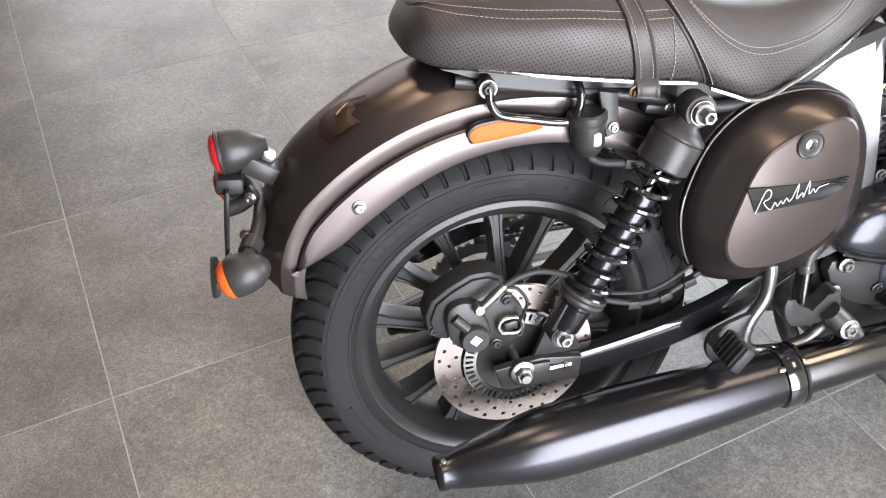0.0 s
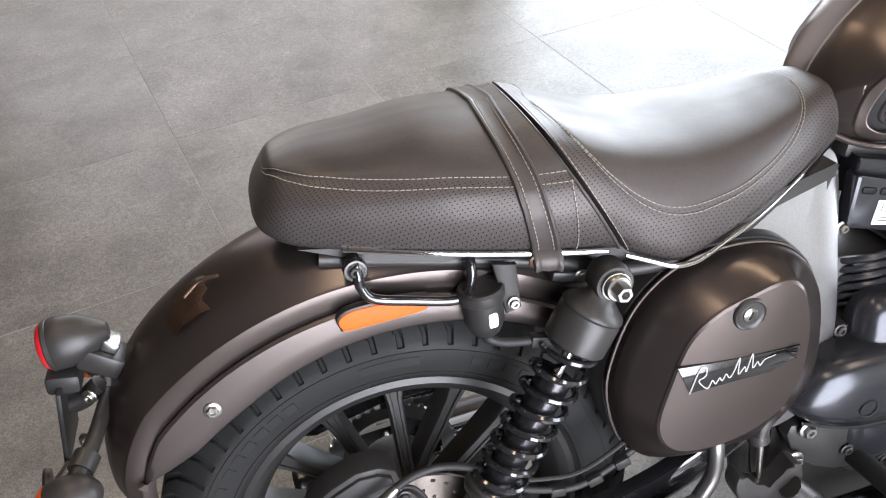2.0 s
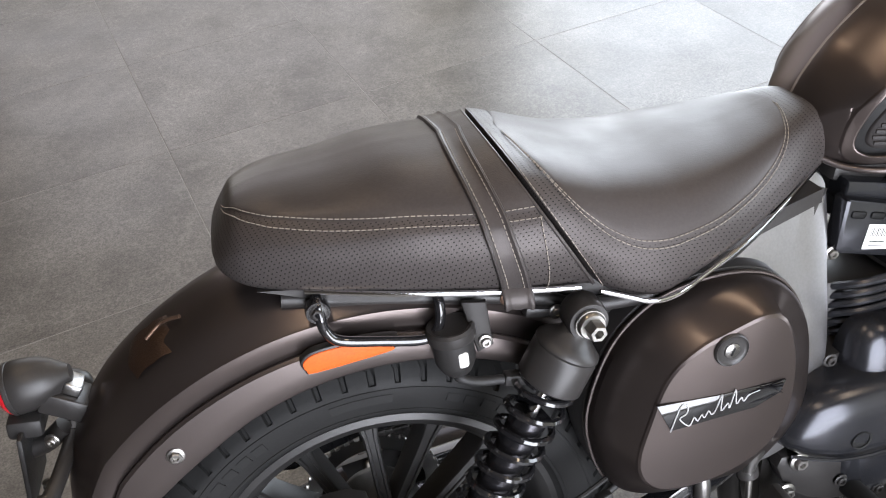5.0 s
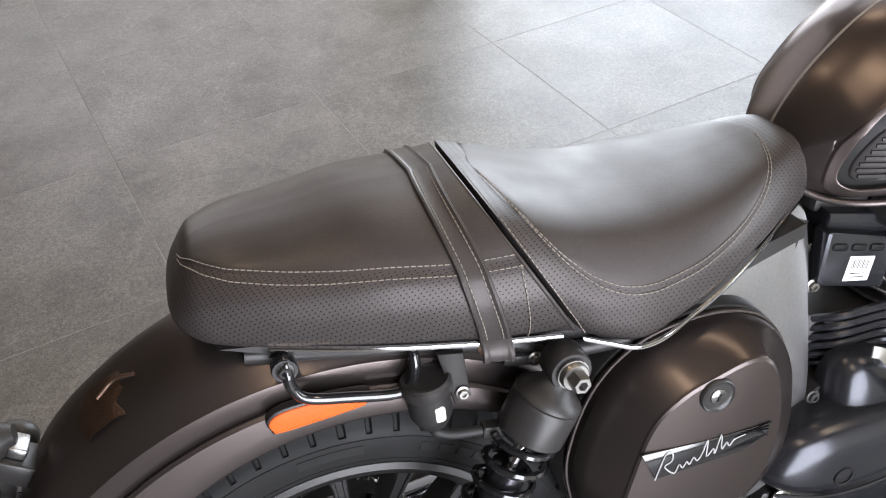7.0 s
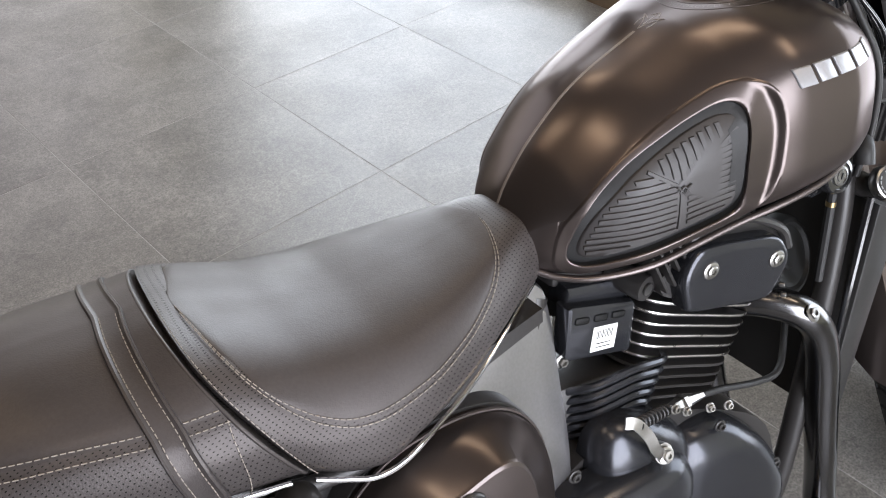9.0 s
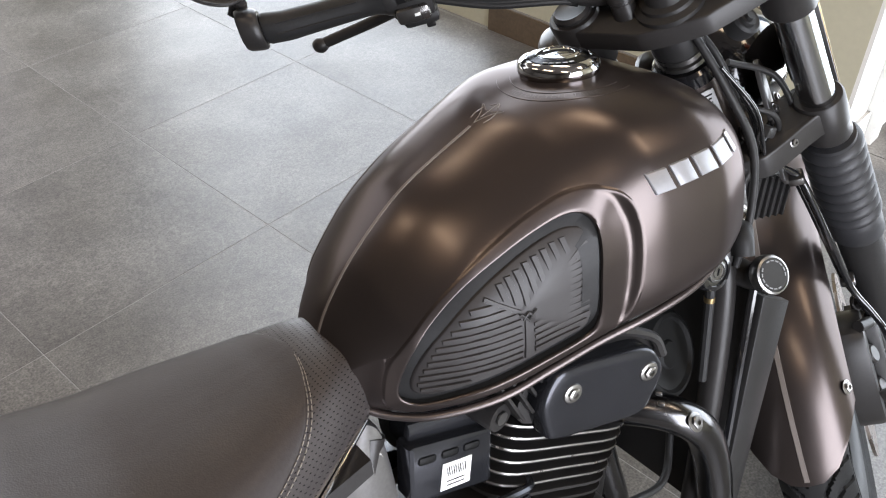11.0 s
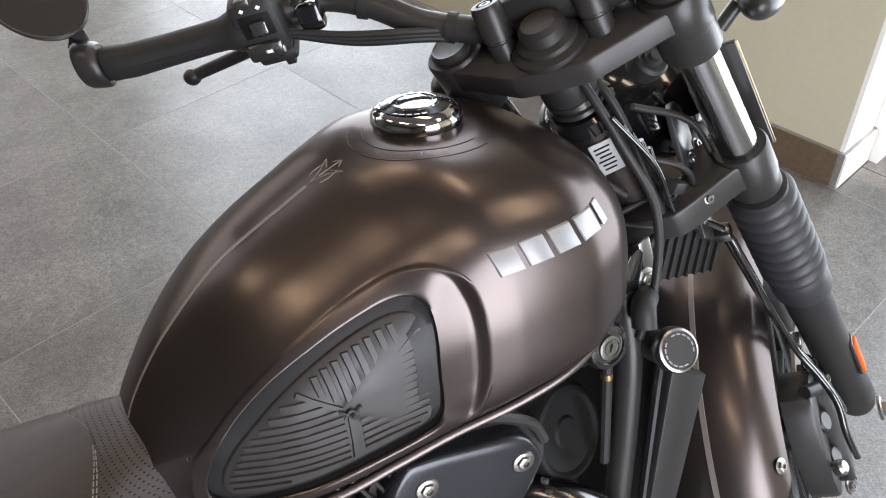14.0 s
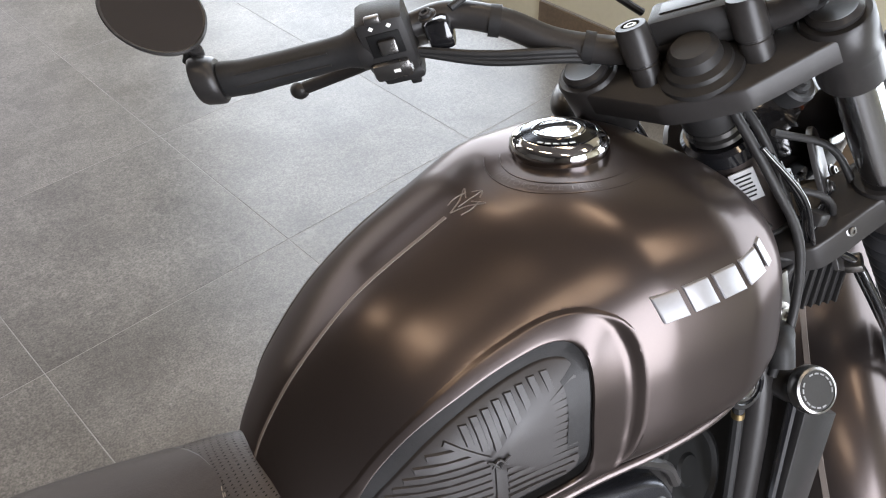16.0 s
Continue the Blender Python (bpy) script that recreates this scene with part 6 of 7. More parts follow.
lever, loops = bmesh.new(), []
line = rounded([(0.612, -0.150, 0.586), (0.624, -0.154, 0.580), (0.638, -0.158, 0.556), (0.648, -0.160, 0.528), (0.664, -0.156, 0.507), (0.674, -0.152, 0.500)], 5, False)
face = Vector((-0.2, -0.8, 0.56)).normalized()
for k, q in enumerate(line):
    d = (line[min(k + 1, len(line) - 1)] - line[max(k - 1, 0)]).normalized()
    w = d.cross(face).normalized() * 0.0068
    loops.append([q - w - face * 0.0014, q + w - face * 0.0014, q + w + face * 0.0014, q - w + face * 0.0014])
rings(lever, loops)
release = part("clutch_lever", lever, ZINC, crankcase, "zinc plated clutch release lever")
part("lever_bolt", bolt((0.664, -0.158, 0.508), (0, -0.9, 0.4), 0.0075, 0.007), ZINC, release)
part("lever_clamp", lathe([(0, 0), (0.013, 0), (0.013, 0.02), (0, 0.02)], (0.664, -0.137, 0.500), (0, -0.9, 0.4), 20), ZINC, release)
part("return_spring", coil((0.628, -0.150, 0.574), (0.694, -0.128, 0.542), 0.0068, 0.0014, 9), BLACK, release)
part("cable_adjuster", tube([(0.694, -0.128, 0.542), (0.714, -0.126, 0.536), (0.732, -0.124, 0.532), (0.762, -0.121, 0.526)], [0.005, 0.0095, 0.0085, 0.0045], 6, 2), ZINC, release, "bright cable adjuster")
part("adjuster_nut", tube([(0.720, -0.1255, 0.5345), (0.727, -0.1247, 0.5330)], 0.0125, 6, 1), ZINC, release)
part("clutch_cable", tube([(0.762, -0.121, 0.526), (0.80, -0.117, 0.516), (0.86, -0.110, 0.495), (0.91, -0.100, 0.485), (0.95, -0.075, 0.50), (0.98, -0.05, 0.56)], 0.0048, 10), SOFT, bike)
for k, (x, z) in enumerate(((0.70, 0.545), (0.72, 0.53), (0.76, 0.515), (0.605, 0.475), (0.79, 0.505))):
    part("case_screw", bolt((x, -0.135, z), (0, -1, 0.2), 0.005, 0.006), ZINC if k != 3 else BLACK, crankcase)

# ---- radiator and the parts before the engine ----
radiator = part("radiator", plate([(1.066, 0.705), (1.112, 0.690), (1.040, 0.36), (0.996, 0.37)], -0.10, 0.12, 0.004), PLASTIC, bike, "black radiator behind the front wheel")
part("side_panel", plate([(1.070, 0.700), (1.122, 0.668), (1.060, 0.43), (1.030, 0.315), (1.000, 0.335)], -0.100, -0.112, 0.002), ALLOY, radiator, "dark grey radiator side panel")
part("panel_lip", tube([(1.062, -0.103, 0.712), (1.026, -0.103, 0.48), (0.993, -0.103, 0.335)], 0.005, 8, 1), GLOSS, radiator)
CAPR = Vector((1.068, -0.116, 0.735))
rax = Vector((-0.10, -0.86, 0.50))
part("radiator_cap", lathe([(0, -0.006), (0.0220, -0.006), (0.0242, -0.003), (0.0242, 0.005), (0.0228, 0.0085), (0.0203, 0.0095), (0.0198, 0.0085), (0, 0.0085)], CAPR, rax, 48), STEEL, radiator, "bright rimmed radiator cap with a dark face")
part("cap_face", lathe([(0, 0.0084), (0.0195, 0.0084), (0.0195, 0.0092), (0, 0.0094)], CAPR, rax, 40), ALLOY, radiator)
e1 = rax.orthogonal().normalized()
e2 = rax.normalized().cross(e1)
for k in range(16):
    a = 2 * math.pi * k / 16
    if k not in (3, 4, 11):
        c = CAPR + rax.normalized() * 0.0096 + 0.0165 * (math.cos(a) * e1 + math.sin(a) * e2)
        q = Matrix((e1, e2, rax.normalized())).transposed().to_4x4()
        bm = bmesh.new()
        bmesh.ops.create_cube(bm, size=1, matrix=Matrix.Translation(c) @ q @ Matrix.Rotation(a, 4, "Z") @ Matrix.Diagonal((0.0015, 0.0045, 0.0005, 1)))
        part("cap_print", bm, SILVER, radiator)
part("cap_neck", tube([CAPR - rax * 0.002, CAPR - rax * 0.03, (1.06, -0.05, 0.73)], 0.017, 16), BLACK, radiator)
part("coolant_hose", tube([(1.045, -0.098, 0.765), (1.052, -0.09, 0.785), (1.075, -0.07, 0.775), (1.095, -0.03, 0.74)], 0.013, 14), SOFT, radiator)
part("head_bracket", plate([(1.054, 0.835), (1.072, 0.832), (1.060, 0.778), (1.035, 0.735), (0.985, 0.725), (0.970, 0.745), (1.015, 0.782)], -0.058, -0.072, 0.003, 2), GLOSS, bike, "gloss black head bracket")
lock = part("steering_lock", lathe([(0, -0.03), (0.024, -0.03), (0.0255, -0.026), (0.0255, 0.0), (0.023, 0.004), (0.018, 0.005), (0.0175, 0.003), (0, 0.003)], (0.994, -0.098, 0.767), (0, -1, 0.15), 40), GLOSS, bike, "black steering lock with a bright key face")
part("lock_face", lathe([(0, 0.003), (0.0135, 0.003), (0.0130, 0.0055), (0.0105, 0.006), (0.010, 0.005), (0.0075, 0.005), (0.007, 0.0062), (0, 0.0062)], (0.994, -0.098, 0.767), (0, -1, 0.15), 40), PEGM, lock)
part("key_slot", box((0.994, -0.1046, 0.7682), (0.002, 0.001, 0.009), (0, 20, 0), 0.0002), INK, lock)
part("drain_pipe", tube([(1.004, -0.088, 0.765), (1.000, -0.088, 0.70), (0.992, -0.088, 0.60)], 0.006, 9), SOFT, bike)
part("pipe_band", tube([(1.0016, -0.088, 0.722), (1.0012, -0.088, 0.715)], 0.0066, 10, 1), BRASS, bike)
HEAD_FOOT = STEER_FOOT + Vector((0.020, 0.004, 0.0))
part("steering_head", tube([HEAD_FOOT + STEER_AXIS * 0.93, HEAD_FOOT + STEER_AXIS * 1.085], 0.031, 28, 1), PAINT, bike, "satin black steering head")
part("head_collar", lathe([(0.031, 0), (0.036, 0.002), (0.037, 0.018), (0.033, 0.022)], HEAD_FOOT + STEER_AXIS * 1.078, STEER_AXIS, 36), GLOSS, bike)
part("head_race", lathe([(0.027, 0), (0.030, 0.001), (0.030, 0.006), (0.026, 0.007), (0.026, 0.010), (0.029, 0.011), (0.029, 0.016), (0.024, 0.017)], HEAD_FOOT + STEER_AXIS * 1.102, STEER_AXIS, 36), PEGM, bike)
part("dust_seal", lathe([(0, 0.0), (0.0275, 0.0), (0.029, 0.004), (0.029, 0.030), (0.026, 0.050), (0, 0.050)], HEAD_FOOT + STEER_AXIS * 1.117, STEER_AXIS, 36), PLASTIC, bike)
TAG_OUT = Vector((-0.45, -0.866, -0.229)).normalized()
TAG_AT = HEAD_FOOT + STEER_AXIS * 1.046 + TAG_OUT * 0.0312
tag_m = Matrix.Translation(TAG_AT) @ Matrix((TAG_OUT.cross(STEER_AXIS), STEER_AXIS, TAG_OUT)).transposed().to_4x4()
tag = part("frame_label", box((0, 0, 0.0008), (0.024, 0.044, 0.0014), bevel=0.0004), LABEL, bike, "white frame label", tag_m)
for k in range(6):
    part("label_bar", box((0.001 * (k % 2), 0.015 - 0.006 * k, 0.0017), (0.017 - 0.002 * (k % 3), 0.0022, 0.0004), bevel=0.0001), INK, tag, m=tag_m)
part("wire_clamp", box((1.012, -0.042, 0.918), (0.034, 0.02, 0.014), (10, 20, 10), 0.003), STEEL, bike)
part("rectifier", box((1.195, 0.01, 0.752), (0.105, 0.06, 0.062), (0, 16, 0), 0.004), PLASTIC, bike, "black finned rectifier")
for k in range(7):
    part("rectifier_fin", box((1.152 + 0.014 * k, -0.022, 0.764 - 0.004 * k), (0.003, 0.006, 0.058), (0, 16, 0), 0.0008), PLASTIC, bike)
part("hanger", box((1.085, -0.062, 0.815), (0.016, 0.004, 0.05), (0, -12, 0), 0.0015), STEEL, bike)
part("hanger_bolt", bolt((1.080, -0.066, 0.793), (0, -1, 0.2), 0.0085, 0.006), ZINC, bike)
for pts, r in (([(1.035, 0.02, 1.06), (1.04, -0.025, 1.02), (1.060, -0.06, 0.95), (1.085, -0.075, 0.88), (1.08, -0.08, 0.80), (1.05, -0.085, 0.74)], 0.0048), ([(1.06, 0.02, 1.04), (1.075, -0.03, 0.985), (1.10, -0.05, 0.90), (1.12, -0.05, 0.84), (1.10, -0.04, 0.80)], 0.0045),
               ([(1.08, -0.02, 0.84), (1.12, -0.05, 0.835), (1.17, -0.06, 0.845)], 0.004), ([(1.09, -0.02, 0.85), (1.14, -0.03, 0.86), (1.19, -0.05, 0.87)], 0.004), ([(0.99, -0.03, 0.945), (1.02, -0.05, 0.935), (1.06, -0.06, 0.90)], 0.004),
               ([(1.10, -0.04, 0.92), (1.14, -0.06, 0.90), (1.16, -0.05, 0.86), (1.12, -0.03, 0.83)], 0.0035), ([(1.12, -0.01, 0.96), (1.18, -0.03, 0.93), (1.20, -0.05, 0.88)], 0.004)):
    part("cable", tube(pts, r, 12), PLASTIC, bike)

for k in range(5):
    # loose loom between the steering head and the fork
    a = 0.012 * k
    part("wire", tube([(1.05 + a, -0.055, 0.985 - a), (1.085 + a * 0.6, -0.075 + a * 0.4, 0.93 - a), (1.11 + a * 0.4, -0.07 + a, 0.875), (1.14 - a * 0.5, -0.055, 0.845 + a * 0.5), (1.18, -0.05 + a * 0.3, 0.865 + a * 0.4)], 0.0026 + 0.0006 * (k % 2), 10), GLOSS, bike)
part("wire_plug", box((1.125, -0.062, 0.885), (0.026, 0.016, 0.014), (10, 25, 15), 0.003), PLASTIC, bike)
part("wire_plug", box((1.150, -0.055, 0.850), (0.022, 0.018, 0.016), (0, -15, 10), 0.003), PLASTIC, bike)
part("loom_bolt", bolt((1.160, -0.075, 0.862), (-0.2, -1, 0.3), 0.0042, 0.004), PEGM, bike)

# ---- front end, built straight ahead and turned on the steering axis ----


def leg(z):
    return Vector((1.6655 - 0.60 * z, 0, z))


front_wheel = part("front_wheel", rim_ring(FRONT, 0.238, 0.036), ALLOY, bike, "dark cast alloy front wheel", STEER)
part("tyre", tyre(FRONT, 0.320, 0.050, 0.238, 56), RUBBER, front_wheel, "black front tyre", STEER)
part("hub", lathe([(0, -0.06), (0.03, -0.06), (0.04, -0.04), (0.035, 0), (0.04, 0.04), (0.03, 0.06), (0, 0.06)], FRONT), ALLOY, front_wheel, m=STEER)
for k in range(14):
    part("spoke", spoke(FRONT, 76 + k * 360 / 14, 0.035, 0.207, 0.015, 0.017, (-0.024, -0.018), (0.006, 0.018), 0.007 * (1 if k % 2 else -1)), ALLOY, front_wheel, m=STEER)
part("brake_disc", disc(FRONT, 0.098, 0.150, -0.075, 0.005, 132, lambda i, j: (i, j % 6) in ((1, 0), (3, 2), (5, 4), (6, 1))), DISC, front_wheel, "drilled steel brake disc", STEER)
part("disc_carrier", lathe([(0.03, -0.06), (0.10, -0.076), (0.10, -0.071), (0.03, -0.05)], FRONT), BLACK, front_wheel, m=STEER)


def front_guard():
    bm, loops = bmesh.new(), []
    for i in range(71):
        a = 76 + 95 * i / 70
        e = max(0, (a - 158) / 13)
        w = 0.078 * (1 - 0.0 * e)
        sec = [(0.382, 0), (0.3805, 0.02), (0.3755, 0.042), (0.366, 0.060), (0.352, 0.072), (0.336, 0.0775)]
        line = [(r, y * w / 0.078) for r, y in sec] + [(0.336, 0.0745), (0.350, 0.069), (0.363, 0.057), (0.372, 0.04), (0.377, 0.0)]
        right = [(r, -y) for r, y in line]
        ring = right + [(r, y) for r, y in line[-2:0:-1]]
        loops.append([round_wheel(FRONT, r, a - 15 * max(0, (a - 148) / 23) ** 1.5 * (abs(y) / 0.078) ** 2.6, y) for r, y in ring])
    rings(bm, loops)
    return bm


fg = part("front_fender", front_guard(), PAINT, bike, "satin smoke-black front mudguard with a pinstripe", STEER)
bm, loops = bmesh.new(), []
for i in range(50):
    a = 80 + 90 * i / 49
    loops.append([round_wheel(FRONT, 0.382 + l, a, y) for y, l in ((-0.0035, -0.0002), (-0.003, 0.0008), (0.003, 0.0008), (0.0035, -0.0002))])
rings(bm, loops)
part("pinstripe", bm, STRIPE, fg, "grey pinstripe", STEER)
for y in (-0.0715, 0.0715):
    part("fender_bolt", bolt(round_wheel(FRONT, 0.354, 153, y), (-0.5, y / abs(y), 0.2), 0.0065, 0.005), ZINC, fg, m=STEER)
for side in (-1, 1):
    y = 0.107 * side
    s = leg(1.02)
    fork = part("fork_leg", lathe([(0, 0.0), (0.0205, 0.0), (0.0205, 0.31), (0, 0.31)], leg(1.03) + Vector((0, y, 0)), leg(0.5) - leg(1.0), 36), FORKC, bike, "chrome fork tube", STEER)
    d = (leg(0.5) - leg(1.0)).normalized()
    boot = [(0.0215, 0.0), (0.031, 0.002)]
    for k in range(8):
        t = 0.008 + 0.0208 * k
        r = 0.0325 + 0.0014 * k / 8
        boot += [(r - 0.0015, t), (r + 0.0030, t + 0.0035), (r + 0.0050, t + 0.0075), (r + 0.0050, t + 0.0120), (r + 0.0028, t + 0.0160), (r - 0.0015, t + 0.0185)]
    boot += [(0.0345, 0.178), (0.036, 0.184), (0.036, 0.216), (0.0335, 0.220), (0.02, 0.220)]
    part("fork_gaiter", lathe(boot, leg(0.812) + Vector((0, y, 0)), d, 40), GAITER, fork, "ribbed black rubber fork gaiter", STEER)
    part("fork_slider", lathe([(0.02, 0), (0.030, 0.002), (0.030, 0.05), (0.0285, 0.09), (0.0275, 0.25), (0.031, 0.29), (0.032, 0.33), (0.028, 0.352), (0.015, 0.358), (0, 0.358)], leg(0.620) + Vector((0, y, 0)), d, 36), PLASTIC, fork, "satin black fork slider", STEER)
    part("reflector", box(Vector((1.393, y + side * 0.0305, 0.450)), (0.016, 0.008, 0.080), (0, -27.5, 0), 0.003), AMBER, fork, "amber fork reflector", STEER)
    part("reflector_base", box(Vector((1.389, y + side * 0.0275, 0.453)), (0.020, 0.006, 0.086), (0, -27.5, 0), 0.003), BLACK, fork, m=STEER)
    part("axle_nut", bolt(FRONT + Vector((0, y + side * 0.030, 0)), (0, side, 0), 0.0125, 0.016), ZINC, fork, "plated front axle nut", STEER)
    part("axle_end", lathe([(0, 0), (0.007, 0), (0.006, 0.014), (0, 0.014)], FRONT + Vector((0, y + side * 0.044, 0)), (0, side, 0), 14), ZINC, fork, m=STEER)


def yoke(s, h, mat, name, label, deep):
    """A fork clamp: a waisted casting square to the steering axis, with a boss at each end."""
    c = STEER_FOOT + STEER_AXIS * s
    z = c.z
    for _ in range(20):
        z += s - (leg(z) - STEER_FOOT).dot(STEER_AXIS)
    off = (leg(z) - c).length
    q = Matrix(((STEER_AXIS.z, 0, STEER_AXIS.x), (0, 1, 0), (-STEER_AXIS.x, 0, STEER_AXIS.z))).to_4x4()
    o = [(-0.038, -0.028), (-0.030, -0.050), (off - 0.032, -0.100), (off - 0.020, -0.127), (off + 0.004, -0.1345), (off + 0.026, -0.126), (off + 0.029, -0.092), (off + 0.012, -0.060), (off + 0.012, -0.025)]
    o = o + [(a, -b) for a, b in o[::-1]]
    pts = rounded([(a, b, 0) for a, b in o], 4)
    m = STEER @ Matrix.Translation(c) @ q
    bm = bmesh.new()
    rings(bm, [[p + Vector((0, 0, v)) for p in pts] for v in (-h / 2, h / 2 - 0.003)] + [[p * 0.985 + Vector((0, 0, h / 2 - 0.001)) for p in pts], [p * 0.955 + Vector((0, 0, h / 2)) for p in pts]])
    y0 = part(name, bm, mat, bike, label, m)
    for side in (-1, 1):
        part("clamp_boss", lathe([(0.020, -deep), (0.0268, -deep), (0.0283, -deep + 0.003), (0.0283, -deep * 0.45), (0.0296, -deep * 0.42), (0.0296, h / 2 + 0.001), (0.0275, h / 2 + 0.004), (0.021, h / 2 + 0.004)], Vector((off, 0.107 * side, 0)), (0, 0, 1), 40), mat, y0, m=m)
    return y0, m, off


top_yoke, top_m, top_off = yoke(1.172, 0.024, BLACK, "top_yoke", "satin black top fork yoke", 0.056)
low_yoke, low_m, low_off = yoke(0.940, 0.034, BLACK, "bottom_yoke", "satin black bottom fork yoke", 0.046)
for side in (-1, 1):
    part("fork_cap", lathe([(0, 0.0), (0.022, 0.0), (0.0225, 0.005), (0.019, 0.009), (0.016, 0.008), (0, 0.009)], Vector((top_off, 0.107 * side, 0.015)), (0, 0, 1), 36), BLACK, top_yoke, m=top_m)
part("stem_nut", lathe([(0, 0.0), (0.037, 0.0), (0.037, 0.006), (0.030, 0.009), (0.029, 0.013), (0.023, 0.016), (0.022, 0.026), (0.017, 0.031), (0, 0.032)], Vector((-0.002, 0, 0.011)), (0, 0, 1), 40), PLASTIC, top_yoke, m=top_m)
BAR = Vector((1.020, 0, 1.083))
RISER = Vector((-0.16, 0, 0.987))
for side in (-1, 1):
    r = part("bar_riser", lathe([(0, 0.0), (0.0150, 0.0), (0.0138, 0.004), (0.0138, 0.034), (0.0130, 0.035), (0.0130, 0.037), (0.0150, 0.038), (0.0150, 0.068), (0.0135, 0.073), (0.0085, 0.0735), (0.0080, 0.070), (0, 0.070)], (1.010, 0.047 * side, 1.036), RISER, 32), BLACK, top_yoke, "satin black handlebar riser", STEER)
    part("riser_collar", lathe([(0.0125, -0.014), (0.0165, -0.014), (0.0172, -0.012), (0.0172, 0.012), (0.0165, 0.014), (0.0125, 0.014)], BAR + Vector((0, 0.046 * side, 0)), (0, 1, 0), 32), BLACK, r, m=STEER)
clamp = part("bar_clamp", box(BAR + Vector((0.004, 0, 0.014)), (0.044, 0.072, 0.026), (0, -12, 0), 0.006), PLASTIC, top_yoke, "moulded black handlebar clamp", STEER)
up_n = RISER.normalized()
for side in (-1, 1):
    c = Vector((1.010, 0.047 * side, 1.036)) + up_n * 0.070
    part("clamp_bolt", bolt(c, RISER, 0.0060, 0.0035, False), ZINC, clamp, m=STEER)
part("clamp_plate", box(BAR + Vector((0.002, 0, 0.0275)), (0.022, 0.048, 0.0016), (0, -12, 0), 0.0005), BLACK, clamp, m=STEER)


def bars(side):
    return [(x, y * side, z) for x, y, z in ((1.020, 0.0, 1.083), (1.020, 0.06, 1.083), (1.016, 0.09, 1.092), (1.008, 0.125, 1.111), (0.996, 0.16, 1.142), (0.980, 0.20, 1.163), (0.953, 0.235, 1.164), (0.91, 0.30, 1.163), (0.866, 0.396, 1.168))]


for side in (-1, 1):
    bar = part("handlebar", tube(bars(side), [0.0138] * 5 + [0.0135, 0.0118, 0.0112, 0.0112], 20), BLACK, bike, "satin black handlebar", STEER)
    a, b = Vector((0.925, 0.262 * side, 1.160)), Vector((0.8675, 0.3935 * side, 1.1684))
    grip = part("grip", lathe([(0.012, 0.0), (0.0195, 0.0), (0.0205, 0.003), (0.0195, 0.007), (0.0165, 0.016), (0.0160, 0.03), (0.0165, 0.075), (0.0175, 0.115), (0.0180, 0.138), (0.0165, 0.142), (0.011, 0.142)], a, b - a, 32), SOFT, bar, "black rubber grip", STEER)
    dd = (b - a).normalized()
    back = Vector((-0.75, -0.25 * side, -0.1)).normalized()
    for w in (-0.006, 0.006):
        up = dd.cross(back).normalized()
        part("grip_line", tube([a + dd * 0.03 + back * 0.0158 + up * w, a + dd * 0.125 + back * 0.0168 + up * w], 0.0009, 5, 1), SOFT, grip, m=STEER)
    part("bar_end", lathe([(0, 0.143), (0.021, 0.143), (0.0235, 0.146), (0.0240, 0.152), (0.0240, 0.164), (0.022, 0.168), (0, 0.169)], a, b - a, 36), BLACK, bar, "black bar end clamp", STEER)
    CTRL = STEER @ Matrix.Translation((0.025, 0.000, 0.019))
    fwd = (dd.cross(Vector((0, 0, 1))) * side).normalized()
    up = fwd.cross(dd) * side
    turned = Matrix((fwd, dd, up)).transposed().to_4x4()
    POD = STEER @ Matrix.Translation(a - dd * 0.024) @ turned @ Matrix.Rotation(radians(-24), 4, "Y")
    house = part("switch_housing", box((0.0, 0.0, 0.004), (0.046, 0.046, 0.062), (0, 0, 0), 0.008), PLASTIC, bar, "black switch housing", POD)
    part("housing_lower", box((-0.001, -0.004, -0.030), (0.038, 0.040, 0.016), (0, 0, 0), 0.006), PLASTIC, house, m=POD)
    part("housing_foot", box((-0.006, -0.012, -0.041), (0.012, 0.010, 0.010), (0, 0, 0), 0.002), PLASTIC, house, m=POD)
    part("housing_ring", lathe([(0.012, -0.010), (0.0225, -0.010), (0.0235, -0.004), (0.0215, 0.004), (0.012, 0.004)], a, b - a, 32), PLASTIC, house, m=STEER)
    part("switch_well", box((-0.0225, 0.0, 0.010), (0.003, 0.030, 0.024), (0, 0, 0), 0.001), INK, house, m=POD)
    part("rocker_switch", box((-0.0265, -0.002, 0.009), (0.009, 0.016, 0.014), (0, 12, 0), 0.002), PEGM, house, "grey rocker switch", POD)
    part("horn_button", box((-0.0250, 0.002, -0.017), (0.009, 0.036, 0.019), (0, 0, 0), 0.0045), PEGM, house, "grey horn button", POD)
    part("switch_mark", box((-0.0297, -0.002, -0.016), (0.0006, 0.006, 0.0035), (0, 0, 0), 0.0002), PAPER, house, m=POD)
    for k in (-1, 1):
        part("switch_mark", box((-0.0232, 0.008 * k, 0.028), (0.0006, 0.0036, 0.0036), (45, 0, 0), 0.0002), PAPER, house, m=POD)
    part("mode_button", box((-0.022, 0.004, 0.036), (0.008, 0.014, 0.008), (0, 0, 0), 0.002), PEGM, house, m=POD)
    part("control_lever", tube([(0.950, 0.215 * side, 1.130), (0.978, 0.255 * side, 1.127), (0.982, 0.32 * side, 1.115), (0.968, 0.398 * side, 1.107)], [0.009, 0.0085, 0.0075, 0.0072], 14), BLACK, bar, "black control lever", CTRL)
